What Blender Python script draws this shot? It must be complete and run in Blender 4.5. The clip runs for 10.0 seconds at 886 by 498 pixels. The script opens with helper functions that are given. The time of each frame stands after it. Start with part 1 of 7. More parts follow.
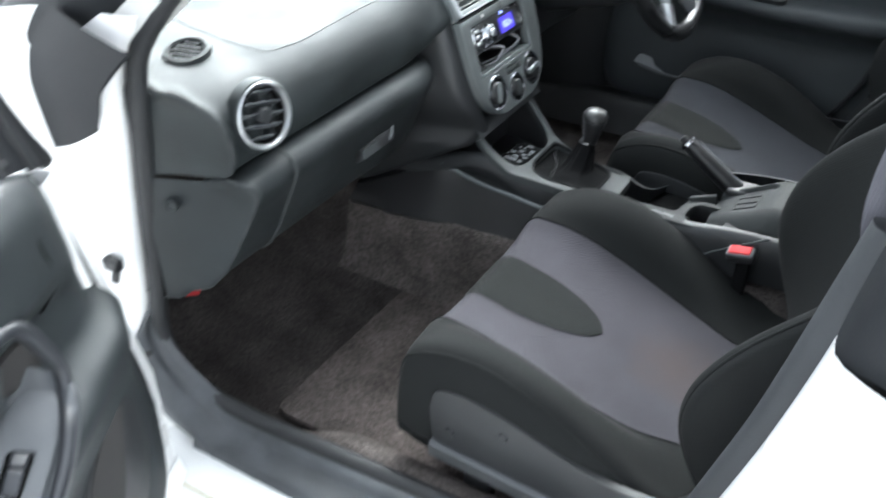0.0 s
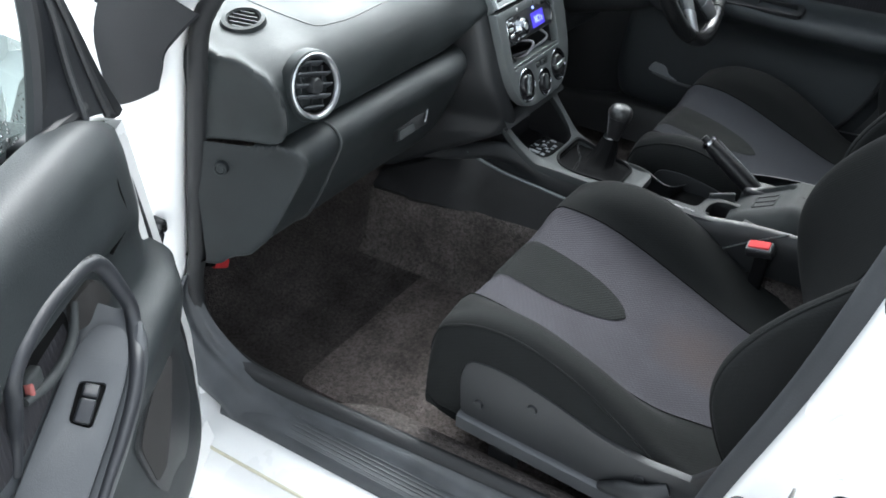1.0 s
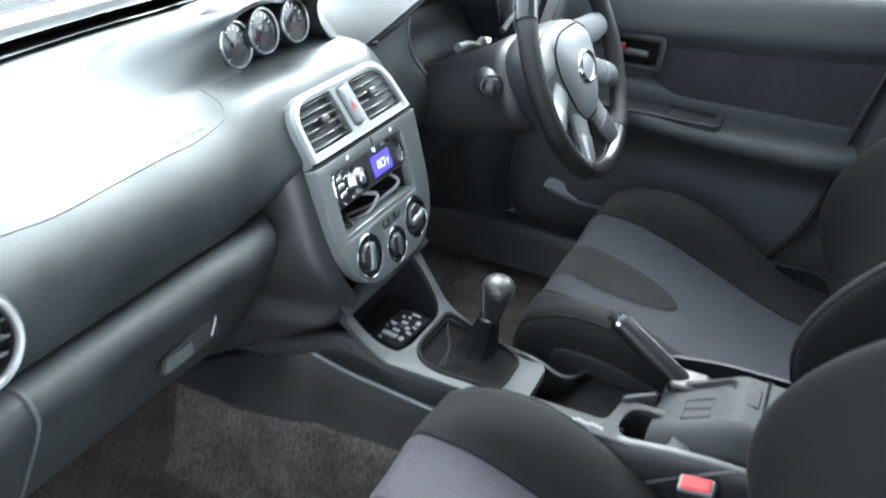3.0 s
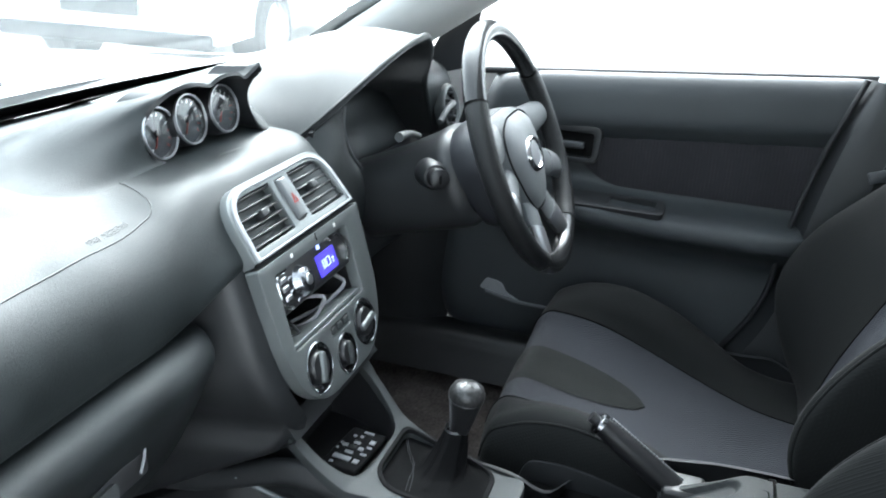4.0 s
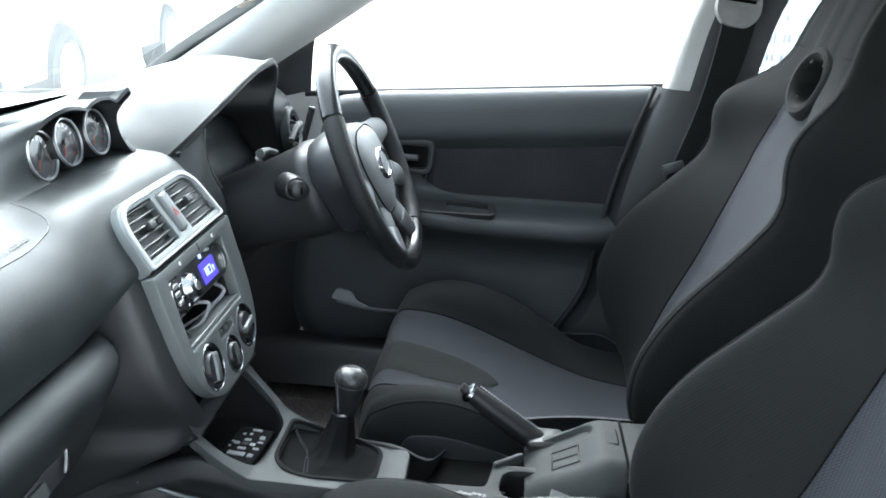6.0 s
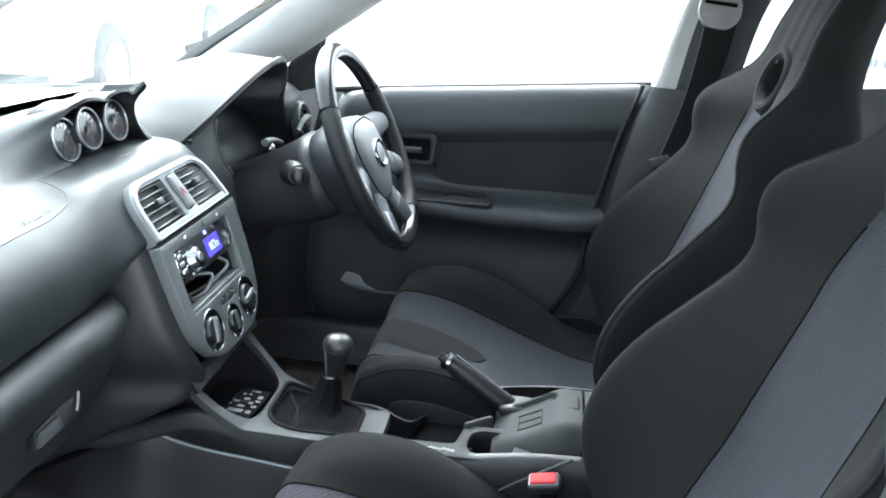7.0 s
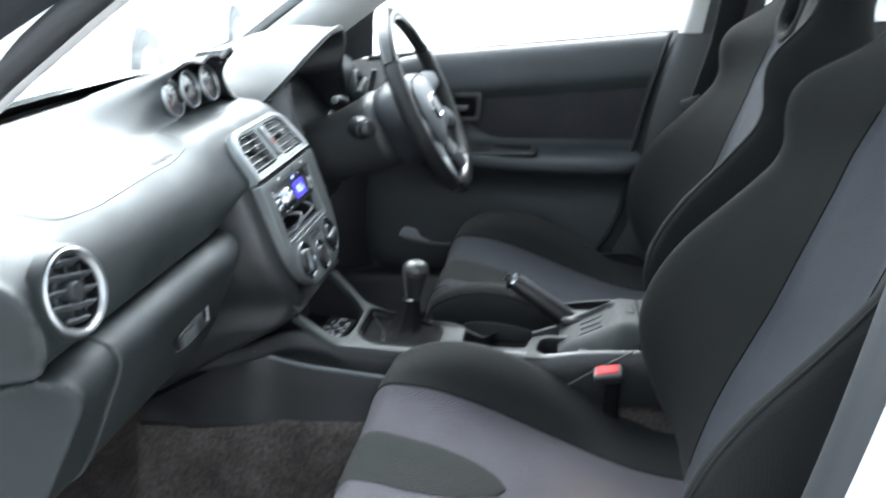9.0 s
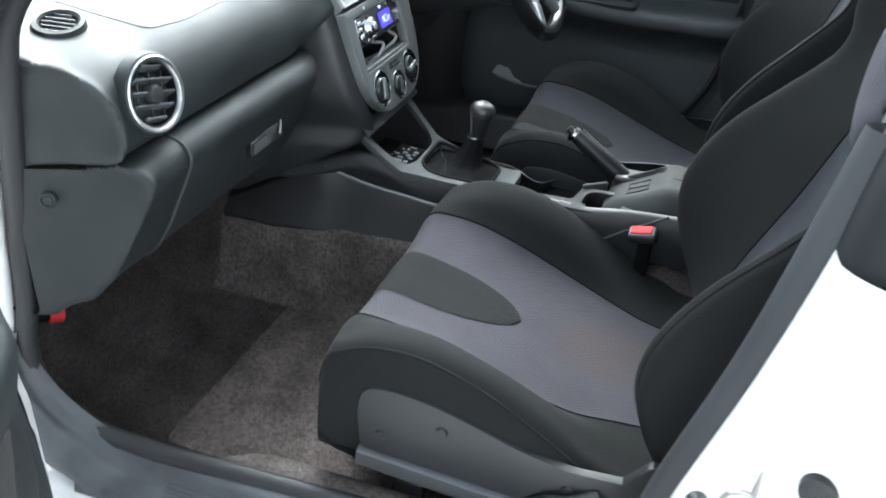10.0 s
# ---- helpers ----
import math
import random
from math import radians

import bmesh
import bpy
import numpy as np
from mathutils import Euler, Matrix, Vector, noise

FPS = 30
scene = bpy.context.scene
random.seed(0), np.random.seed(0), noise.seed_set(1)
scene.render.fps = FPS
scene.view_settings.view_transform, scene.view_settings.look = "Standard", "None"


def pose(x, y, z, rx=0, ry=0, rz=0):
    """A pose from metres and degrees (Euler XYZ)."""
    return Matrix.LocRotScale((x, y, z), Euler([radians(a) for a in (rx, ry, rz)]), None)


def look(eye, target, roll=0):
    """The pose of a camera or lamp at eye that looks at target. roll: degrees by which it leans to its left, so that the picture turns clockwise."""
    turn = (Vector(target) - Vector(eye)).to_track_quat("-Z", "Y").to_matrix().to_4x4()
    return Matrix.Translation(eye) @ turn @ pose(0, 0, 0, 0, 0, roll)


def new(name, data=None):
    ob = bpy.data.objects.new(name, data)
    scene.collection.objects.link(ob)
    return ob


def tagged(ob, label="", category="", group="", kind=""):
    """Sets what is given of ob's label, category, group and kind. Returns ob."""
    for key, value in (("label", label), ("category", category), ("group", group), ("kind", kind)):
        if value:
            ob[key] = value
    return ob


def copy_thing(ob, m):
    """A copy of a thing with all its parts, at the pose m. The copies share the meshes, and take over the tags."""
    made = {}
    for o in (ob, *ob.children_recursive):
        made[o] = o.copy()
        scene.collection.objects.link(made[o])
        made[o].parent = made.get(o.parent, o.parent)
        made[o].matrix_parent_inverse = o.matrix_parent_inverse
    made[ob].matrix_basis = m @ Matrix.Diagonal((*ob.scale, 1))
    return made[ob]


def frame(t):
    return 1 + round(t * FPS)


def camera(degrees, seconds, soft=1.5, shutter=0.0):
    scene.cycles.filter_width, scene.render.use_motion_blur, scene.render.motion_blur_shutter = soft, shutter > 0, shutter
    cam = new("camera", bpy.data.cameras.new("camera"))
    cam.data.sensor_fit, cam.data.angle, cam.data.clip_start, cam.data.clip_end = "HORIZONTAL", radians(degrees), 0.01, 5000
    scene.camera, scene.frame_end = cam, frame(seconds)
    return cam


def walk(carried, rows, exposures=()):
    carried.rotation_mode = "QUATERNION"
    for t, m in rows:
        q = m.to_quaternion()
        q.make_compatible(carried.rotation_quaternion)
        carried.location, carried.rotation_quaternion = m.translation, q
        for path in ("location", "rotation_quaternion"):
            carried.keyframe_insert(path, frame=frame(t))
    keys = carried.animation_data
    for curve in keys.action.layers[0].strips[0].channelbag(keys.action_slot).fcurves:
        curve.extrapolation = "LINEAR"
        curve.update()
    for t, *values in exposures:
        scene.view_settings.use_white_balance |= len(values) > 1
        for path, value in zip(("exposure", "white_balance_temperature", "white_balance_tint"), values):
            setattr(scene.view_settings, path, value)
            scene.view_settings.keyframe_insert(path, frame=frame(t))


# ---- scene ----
cam = camera(54.1, 10.0, soft=1.7, shutter=0.5)
PATH = [
    (0, (-1.325, 0.043, 1.312), (0.092, 0.889, 0.183), -0.0),
    (0.5, (-1.414, 0.039, 1.31), (-0.062, 0.942, 0.145), 1.9),
    (1, (-1.415, 0.078, 1.282), (0.043, 0.897, 0.186), 3.4),
    (1.5, (-1.272, 0.086, 1.287), (0.188, 0.876, 0.171), 3.2),
    (2, (-1.123, 0.1, 1.284), (0.352, 0.839, 0.154), 2.7),
    (2.5, (-1.022, 0.111, 1.279), (0.501, 0.841, 0.208), 3.3),
    (3, (-0.931, 0.196, 1.255), (0.662, 0.9, 0.271), 3.4),
    (3.2, (-0.902, 0.226, 1.227), (0.734, 0.916, 0.308), 3.9),
    (4.3, (-0.866, 0.322, 1.171), (0.950, 0.792, 0.478), 2.8),
    (4.5, (-0.874, 0.336, 1.164), (0.957, 0.761, 0.483), 2.6),
    (5, (-0.899, 0.368, 1.149), (0.963, 0.637, 0.47), 3.1),
    (5.5, (-0.942, 0.359, 1.163), (0.944, 0.511, 0.516), 2.9),
    (5.7, (-0.970, 0.354, 1.169), (0.923, 0.475, 0.534), 3.0),
    (6.8, (-1.090, 0.276, 1.165), (0.806, 0.444, 0.551), 3.5),
    (7, (-1.117, 0.249, 1.183), (0.766, 0.467, 0.545), 3.0),
    (7.5, (-1.171, 0.253, 1.182), (0.728, 0.414, 0.575), 2.7),
    (8, (-1.243, 0.278, 1.16), (0.666, 0.376, 0.575), 2.7),
    (8.5, (-1.276, 0.289, 1.152), (0.634, 0.421, 0.572), 0.3),
    (9, (-1.301, 0.284, 1.139), (0.568, 0.562, 0.483), -1.0),
    (9.5, (-1.337, 0.233, 1.146), (0.401, 0.679, 0.262), 0.2),
    (10, (-1.363, 0.164, 1.194), (0.286, 0.666, 0.179), 3.6),
]
walk(cam, [(t, look(eye, target, roll)) for t, eye, target, roll in PATH], [(0, 2.95, 6050, 6), (0.5, 2.80, 6050, 6), (1.0, 2.52, 6050, 6), (1.5, 2.48, 6050, 6), (2.0, 2.95, 5900, 4), (2.5, 3.42, 5850, 4), (3.0, 3.56, 5850, 3), (4.5, 2.92, 5900, 4), (5.5, 3.06, 5900, 4), (7.0, 3.24, 5850, 3), (8.0, 3.26, 5900, 4), (8.8, 3.12, 5900, 5), (9.5, 3.2, 5900, 5), (10, 2.96, 5950, 5)])

# ---------------- world and light ----------------
world = bpy.data.worlds.new("overcast_sky")
scene.world = world
world.use_nodes = True
wn, wl = world.node_tree.nodes, world.node_tree.links
sky = wn.new("ShaderNodeTexSky")
sky.sky_type = "NISHITA"
sky.sun_disc = False
sky.sun_elevation = radians(45)
sky.sun_rotation = radians(71.5)
sky.air_density = 1.0
sky.dust_density = 4.0
hsv = wn.new("ShaderNodeHueSaturation")
hsv.inputs["Saturation"].default_value = 0.18
wl.new(sky.outputs[0], hsv.inputs["Color"])
wl.new(hsv.outputs[0], wn["Background"].inputs[0])
wn["Background"].inputs[1].default_value = 0.15
sun = new("sun", bpy.data.lights.new("sun", "SUN"))
sun.data.energy, sun.data.angle, sun.data.color = 0.55, radians(75), (1.0, 0.98, 0.96)
sun.matrix_world = look((6.5, 2.2, 6.5), (0.0, 0.0, 0.0))


# ---------------- materials ----------------
def mat(name, color, rough=0.5, metal=0.0, var=0.12, grain=0.0, grain_scale=900.0, coat=0.0, spec=0.5, blotch=7.0, rough_var=0.08):
    m = bpy.data.materials.new(name)
    m.use_nodes = True
    n, l = m.node_tree.nodes, m.node_tree.links
    b = n["Principled BSDF"]
    b.inputs["Metallic"].default_value = metal
    b.inputs["Coat Weight"].default_value = coat
    b.inputs["Coat Roughness"].default_value = 0.08
    b.inputs["Specular IOR Level"].default_value = spec
    tc = n.new("ShaderNodeTexCoord")
    big = n.new("ShaderNodeTexNoise")
    big.inputs["Scale"].default_value = blotch
    big.inputs["Detail"].default_value = 6
    l.new(tc.outputs["Object"], big.inputs["Vector"])
    ramp = n.new("ShaderNodeMapRange")
    ramp.inputs[1].default_value, ramp.inputs[2].default_value = 0.3, 0.7
    ramp.inputs[3].default_value, ramp.inputs[4].default_value = 1 - var, 1 + var
    l.new(big.outputs[0], ramp.inputs[0])
    mul = n.new("ShaderNodeMix")
    mul.data_type, mul.blend_type = "RGBA", "MULTIPLY"
    mul.inputs[0].default_value = 1.0
    mul.inputs[6].default_value = (*color, 1)
    l.new(ramp.outputs[0], mul.inputs[7])
    l.new(mul.outputs[2], b.inputs["Base Color"])
    rr = n.new("ShaderNodeMapRange")
    rr.inputs[3].default_value, rr.inputs[4].default_value = rough - rough_var, rough + rough_var
    l.new(big.outputs[0], rr.inputs[0])
    l.new(rr.outputs[0], b.inputs["Roughness"])
    if grain:
        fine = n.new("ShaderNodeTexNoise")
        fine.inputs["Scale"].default_value = grain_scale
        fine.inputs["Detail"].default_value = 3
        l.new(tc.outputs["Object"], fine.inputs["Vector"])
        bump = n.new("ShaderNodeBump")
        bump.inputs["Strength"].default_value = grain
        bump.inputs["Distance"].default_value = 0.001
        l.new(fine.outputs[0], bump.inputs["Height"])
        l.new(bump.outputs[0], b.inputs["Normal"])
    return m


def fabric(name, color, dark, scale=120.0, turn=0.6, strength=0.5, ways=("X", "Y"), cross=0.55):
    """A knitted cloth: fine diagonal ribs crossed by a finer weave."""
    m = mat(name, color, 0.92, var=0.2, spec=0.2, blotch=11)
    n, l = m.node_tree.nodes, m.node_tree.links
    b = n["Principled BSDF"]
    tc = n["Texture Coordinate"]
    mp = n.new("ShaderNodeMapping")
    mp.inputs["Rotation"].default_value = (0.0, 0.0, turn)
    l.new(tc.outputs["Object"], mp.inputs["Vector"])
    waves = []
    for way, sc in ((ways[0], scale), (ways[1], scale * cross)):
        w = n.new("ShaderNodeTexWave")
        w.wave_type, w.bands_direction = "BANDS", way
        w.inputs["Scale"].default_value = sc
        w.inputs["Distortion"].default_value = 0.6
        w.inputs["Detail"].default_value = 2
        l.new(mp.outputs[0], w.inputs["Vector"])
        waves.append(w)
    add = n.new("ShaderNodeMath")
    add.operation = "MULTIPLY"
    l.new(waves[0].outputs["Fac"], add.inputs[0])
    l.new(waves[1].outputs["Fac"], add.inputs[1])
    old = b.inputs["Base Color"].links[0].from_socket
    mix = n.new("ShaderNodeMix")
    mix.data_type = "RGBA"
    mix.inputs[6].default_value = (*dark, 1)
    f = n.new("ShaderNodeMapRange")
    f.inputs[3].default_value, f.inputs[4].default_value = 0.45, 1.0
    l.new(add.outputs[0], f.inputs[0])
    l.new(f.outputs[0], mix.inputs[0])
    l.new(old, mix.inputs[7])
    l.new(mix.outputs[2], b.inputs["Base Color"])
    bump = n.new("ShaderNodeBump")
    bump.inputs["Strength"].default_value = strength
    bump.inputs["Distance"].default_value = 0.0012
    l.new(add.outputs[0], bump.inputs["Height"])
    l.new(bump.outputs[0], b.inputs["Normal"])
    b.inputs["Sheen Weight"].default_value = 0.02
    b.inputs["Sheen Roughness"].default_value = 0.4
    return m


def stained(m, spot, color):
    """A brownish worn patch round one spot of a cloth, with a ragged edge."""
    n, l = m.node_tree.nodes, m.node_tree.links
    b, tc = n["Principled BSDF"], n["Texture Coordinate"]
    far = n.new("ShaderNodeVectorMath")
    far.operation = "DISTANCE"
    far.inputs[1].default_value = spot
    l.new(tc.outputs["Object"], far.inputs[0])
    rag = n.new("ShaderNodeTexNoise")
    rag.inputs["Scale"].default_value = 22
    rag.inputs["Detail"].default_value = 5
    l.new(tc.outputs["Object"], rag.inputs["Vector"])
    add = n.new("ShaderNodeMath")
    add.operation = "MULTIPLY_ADD"
    add.inputs[1].default_value = 0.11
    l.new(rag.outputs[0], add.inputs[0])
    l.new(far.outputs["Value"], add.inputs[2])
    r = n.new("ShaderNodeMapRange")
    r.inputs[1].default_value, r.inputs[2].default_value = 0.07, 0.145
    r.inputs[3].default_value, r.inputs[4].default_value = 0.38, 0.0
    l.new(add.outputs[0], r.inputs[0])
    mix = n.new("ShaderNodeMix")
    mix.data_type = "RGBA"
    mix.inputs[7].default_value = (*color, 1)
    l.new(r.outputs[0], mix.inputs[0])
    l.new(b.inputs["Base Color"].links[0].from_socket, mix.inputs[6])
    l.new(mix.outputs[2], b.inputs["Base Color"])
    return m


def carpet(name, color, tuft=260.0):
    """Worn pile carpet: clumped fibres, with paler brushed patches."""
    m = mat(name, color, 0.95, var=0.35, spec=0.1, blotch=14, grain=1.0, grain_scale=tuft)
    n, l = m.node_tree.nodes, m.node_tree.links
    b = n["Principled BSDF"]
    tc = n["Texture Coordinate"]
    fib = n.new("ShaderNodeTexNoise")
    fib.inputs["Scale"].default_value = tuft * 0.7
    fib.inputs["Detail"].default_value = 5
    fib.inputs["Roughness"].default_value = 0.75
    l.new(tc.outputs["Object"], fib.inputs["Vector"])
    r = n.new("ShaderNodeMapRange")
    r.inputs[1].default_value, r.inputs[2].default_value = 0.35, 0.68
    r.inputs[3].default_value, r.inputs[4].default_value = 0.6, 1.65
    l.new(fib.outputs[0], r.inputs[0])
    mul = n.new("ShaderNodeMix")
    mul.data_type, mul.blend_type = "RGBA", "MULTIPLY"
    mul.inputs[0].default_value = 1
    old = b.inputs["Base Color"].links[0].from_socket
    l.new(old, mul.inputs[6])
    l.new(r.outputs[0], mul.inputs[7])
    l.new(mul.outputs[2], b.inputs["Base Color"])
    n["Bump"].inputs["Distance"].default_value = 0.004
    return m


def glowing(name, color, power):
    m = bpy.data.materials.new(name)
    m.use_nodes = True
    b = m.node_tree.nodes["Principled BSDF"]
    b.inputs["Base Color"].default_value = (0.01, 0.01, 0.02, 1)
    b.inputs["Emission Color"].default_value = (*color, 1)
    b.inputs["Emission Strength"].default_value = power
    return m


def glass(name, tint=(1, 1, 1), drops=0.0, haze=0.0, gloss=0.03):
    """Thin clear glass; drops: raised wet beads; also a thin pale film that stands in for veiling reflections, dirt and
    damp.
    """
    m = bpy.data.materials.new(name)
    m.use_nodes = True
    n, l = m.node_tree.nodes, m.node_tree.links
    n.remove(n["Principled BSDF"])
    out = n["Material Output"]
    tr = n.new("ShaderNodeBsdfTransparent")
    tr.inputs[0].default_value = (*tint, 1)
    gl = n.new("ShaderNodeBsdfGlossy")
    gl.inputs["Roughness"].default_value = 0.02
    lw = n.new("ShaderNodeLayerWeight")
    lw.inputs["Blend"].default_value = 0.5
    pw = n.new("ShaderNodeMath")
    pw.operation = "POWER"
    pw.inputs[1].default_value = 4.0
    l.new(lw.outputs["Facing"], pw.inputs[0])
    fr = n.new("ShaderNodeMath")
    fr.operation = "MULTIPLY_ADD"
    fr.inputs[1].default_value, fr.inputs[2].default_value = 0.7, gloss
    l.new(pw.outputs[0], fr.inputs[0])
    mix = n.new("ShaderNodeMixShader")
    l.new(fr.outputs[0], mix.inputs[0])
    l.new(tr.outputs[0], mix.inputs[1])
    l.new(gl.outputs[0], mix.inputs[2])
    last = mix
    if haze:
        # pale film paints in the veiling reflections, with some dirt
        film = n.new("ShaderNodeBsdfTranslucent")
        film.inputs[0].default_value = (0.86, 0.92, 0.92, 1)
        dn = n.new("ShaderNodeTexNoise")
        dn.inputs["Scale"].default_value = 9
        dn.inputs["Detail"].default_value = 5
        dc = n.new("ShaderNodeTexCoord")
        l.new(dc.outputs["Object"], dn.inputs["Vector"])
        dr = n.new("ShaderNodeMapRange")
        dr.inputs[3].default_value, dr.inputs[4].default_value = haze * 0.6, haze * 1.4
        l.new(dn.outputs[0], dr.inputs[0])
        dm = n.new("ShaderNodeMixShader")
        l.new(dr.outputs[0], dm.inputs[0])
        l.new(mix.outputs[0], dm.inputs[1])
        l.new(film.outputs[0], dm.inputs[2])
        last = mix = dm
    if drops:
        tc = n.new("ShaderNodeTexCoord")
        v = n.new("ShaderNodeTexVoronoi")
        v.inputs["Scale"].default_value = 190
        v.inputs["Randomness"].default_value = 1.0
        l.new(tc.outputs["Object"], v.inputs["Vector"])
        ns = n.new("ShaderNodeTexNoise")
        ns.inputs["Scale"].default_value = 26
        l.new(tc.outputs["Object"], ns.inputs["Vector"])
        sz = n.new("ShaderNodeMapRange")
        sz.inputs[1].default_value, sz.inputs[2].default_value = 0.42, 0.75
        sz.inputs[3].default_value, sz.inputs[4].default_value = 0.02, 0.55
        l.new(ns.outputs[0], sz.inputs[0])
        lt = n.new("ShaderNodeMath")
        lt.operation = "LESS_THAN"
        l.new(v.outputs["Distance"], lt.inputs[0])
        l.new(sz.outputs[0], lt.inputs[1])
        k = n.new("ShaderNodeMath")
        k.operation = "MULTIPLY"
        k.inputs[1].default_value = drops
        l.new(lt.outputs[0], k.inputs[0])
        df = n.new("ShaderNodeBsdfGlass")
        df.inputs["Roughness"].default_value = 0.15
        df.inputs["IOR"].default_value = 1.33
        bp = n.new("ShaderNodeBump")
        bp.inputs["Strength"].default_value = 1.0
        bp.inputs["Distance"].default_value = 0.003
        bp.invert = True
        l.new(v.outputs["Distance"], bp.inputs["Height"])
        l.new(bp.outputs[0], df.inputs["Normal"])
        mx = n.new("ShaderNodeMixShader")
        l.new(k.outputs[0], mx.inputs[0])
        l.new(mix.outputs[0], mx.inputs[1])
        l.new(df.outputs[0], mx.inputs[2])
        last = mx
    l.new(last.outputs[0], out.inputs[0])
    return m


M_DASH = mat("dash_plastic", (0.0155, 0.0190, 0.0196), 0.52, grain=0.34, grain_scale=600, var=0.35, spec=0.36, rough_var=0.25, blotch=16)
M_PLASTIC = mat("dark_plastic", (0.016, 0.0172, 0.0185), 0.45, grain=0.25, grain_scale=900)
M_SATINBLACK = mat("satin_black", (0.020, 0.0215, 0.025), 0.42, grain=0.15, grain_scale=900)
M_PANEL = mat("soft_panel", (0.038, 0.043, 0.046), 0.54, grain=0.5, grain_scale=600)
M_BLACK = mat("black_plastic", (0.012, 0.012, 0.013), 0.4, grain=0.2)
# for wells, joints and glass; some flat plates use it for recess shade
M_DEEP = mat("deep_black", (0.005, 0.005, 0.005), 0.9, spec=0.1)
M_RUBBER = mat("seal_rubber", (0.012, 0.0127, 0.014), 0.6, grain=0.3, grain_scale=400)
M_SILVER = mat("silver_paint", (0.165, 0.178, 0.178), 0.38, metal=0.5, var=0.06, grain=0.1, grain_scale=1500)
M_GREY = mat("grey_plastic", (0.036, 0.040, 0.0405), 0.60, spec=0.4, var=0.08, grain=0.3, grain_scale=1100)
M_RAIL = mat("rail_grey", (0.070, 0.073, 0.077), 0.36, metal=0.3, var=0.08)
M_CHROME = mat("chrome", (0.75, 0.76, 0.77), 0.14, metal=1.0, var=0.03)
M_DIM = mat("dim_chrome", (0.34, 0.35, 0.37), 0.2, metal=1.0, var=0.3, blotch=60)
M_KNOB = mat("knob_silver", (0.32, 0.33, 0.34), 0.4, metal=0.15, var=0.05)
M_BELT = fabric("belt_webbing", (0.115, 0.113, 0.128), (0.08, 0.078, 0.09), scale=300)
M_MIRROR = mat("mirror_silver", (0.55, 0.58, 0.60), 0.04, metal=1.0, var=0.02, rough_var=0.02)
M_SATIN = mat("satin_metal", (0.48, 0.49, 0.50), 0.34, metal=1.0, var=0.04)
M_STEEL = mat("worn_steel", (0.35, 0.34, 0.32), 0.4, metal=1.0, var=0.25, blotch=40)
M_WHITE = mat("white_paint", (0.80, 0.80, 0.79), 0.28, coat=0.6, var=0.03, blotch=3)
M_CREAM = mat("cream_sealant", (0.55, 0.52, 0.40), 0.6, var=0.1)
M_HEAD = mat("grey_trim", (0.46, 0.46, 0.445), 0.85, var=0.06, grain=0.4, grain_scale=800)
M_LEATHER = mat("black_leather", (0.012, 0.012, 0.013), 0.38, grain=0.3, grain_scale=700, var=0.2)
M_GLOSSHIDE = mat("polished_leather", (0.014, 0.0145, 0.015), 0.24, grain=0.12, grain_scale=500, var=0.2, spec=0.6)
M_WORN = mat("worn_leather", (0.020, 0.020, 0.020), 0.36, spec=0.6, grain=0.6, grain_scale=300, var=0.95, blotch=150)
M_PERF = mat("perforated_leather", (0.010, 0.0105, 0.011), 0.36, spec=0.3, grain=0.8, grain_scale=1100, var=0.2)
M_CLOTH = fabric("black_cloth", (0.0102, 0.0109, 0.0109), (0.0080, 0.0086, 0.0086), scale=92, turn=0.35, strength=0.17, ways=("DIAGONAL", "X"), cross=2.3)
M_DOORTRIM = mat("door_trim", (0.018, 0.022, 0.0235), 0.54, grain=0.3, grain_scale=600, var=0.2, spec=0.45)
M_ARM = mat("satin_armrest", (0.058, 0.062, 0.067), 0.42, grain=0.2, grain_scale=900, var=0.15)
M_GUSSET = mat("matte_black_rubber", (0.010, 0.011, 0.013), 0.6, spec=0.3, grain=0.3, grain_scale=400)
M_SCUFF = mat("scuffed_trim", (0.052, 0.056, 0.061), 0.48, grain=0.4, grain_scale=700, var=0.25, blotch=18)
M_GLOVE = mat("glove_plastic", (0.0135, 0.0165, 0.0175), 0.58, grain=0.35, grain_scale=750, var=0.3, spec=0.38, rough_var=0.15, blotch=13)
M_PAD = mat("matte_pad", (0.009, 0.009, 0.0095), 0.9, spec=0.15, grain=0.3, grain_scale=500)
M_GAITER = mat("gaiter_leather", (0.0040, 0.0040, 0.0044), 0.7, spec=0.06, grain=0.4, grain_scale=600, var=0.2)
M_SEAL = mat("pale_seal", (0.027, 0.029, 0.032), 0.6, grain=0.3, grain_scale=400, var=0.2)
M_BOX = mat("console_grey", (0.024, 0.0262, 0.0265), 0.68, spec=0.25, grain=0.35, grain_scale=900, var=0.15)
M_GUIDE = mat("belt_guide_grey", (0.20, 0.195, 0.19), 0.5, var=0.15, blotch=30)
M_HUB = mat("hub_grey", (0.115, 0.122, 0.125), 0.50, grain=0.3, grain_scale=1000, var=0.12)
M_BLUE = fabric("grey_blue_cloth", (0.040, 0.0425, 0.0495), (0.025, 0.0265, 0.031), scale=130, turn=0.9, strength=0.6, ways=("DIAGONAL", "Y"))
# same cloth, paler for the light on the cushion, plus a real stain
M_BLUEWORNLIT = stained(fabric("worn_lit_grey_blue_cloth", (0.062, 0.059, 0.068), (0.038, 0.0365, 0.042), scale=130, turn=0.9, strength=0.6, ways=("DIAGONAL", "Y")), (0.012, -0.040, 0.172), (0.085, 0.06, 0.05))
M_TONGUE = fabric("charcoal_cloth", (0.0145, 0.0158, 0.0155), (0.009, 0.0098, 0.0096))
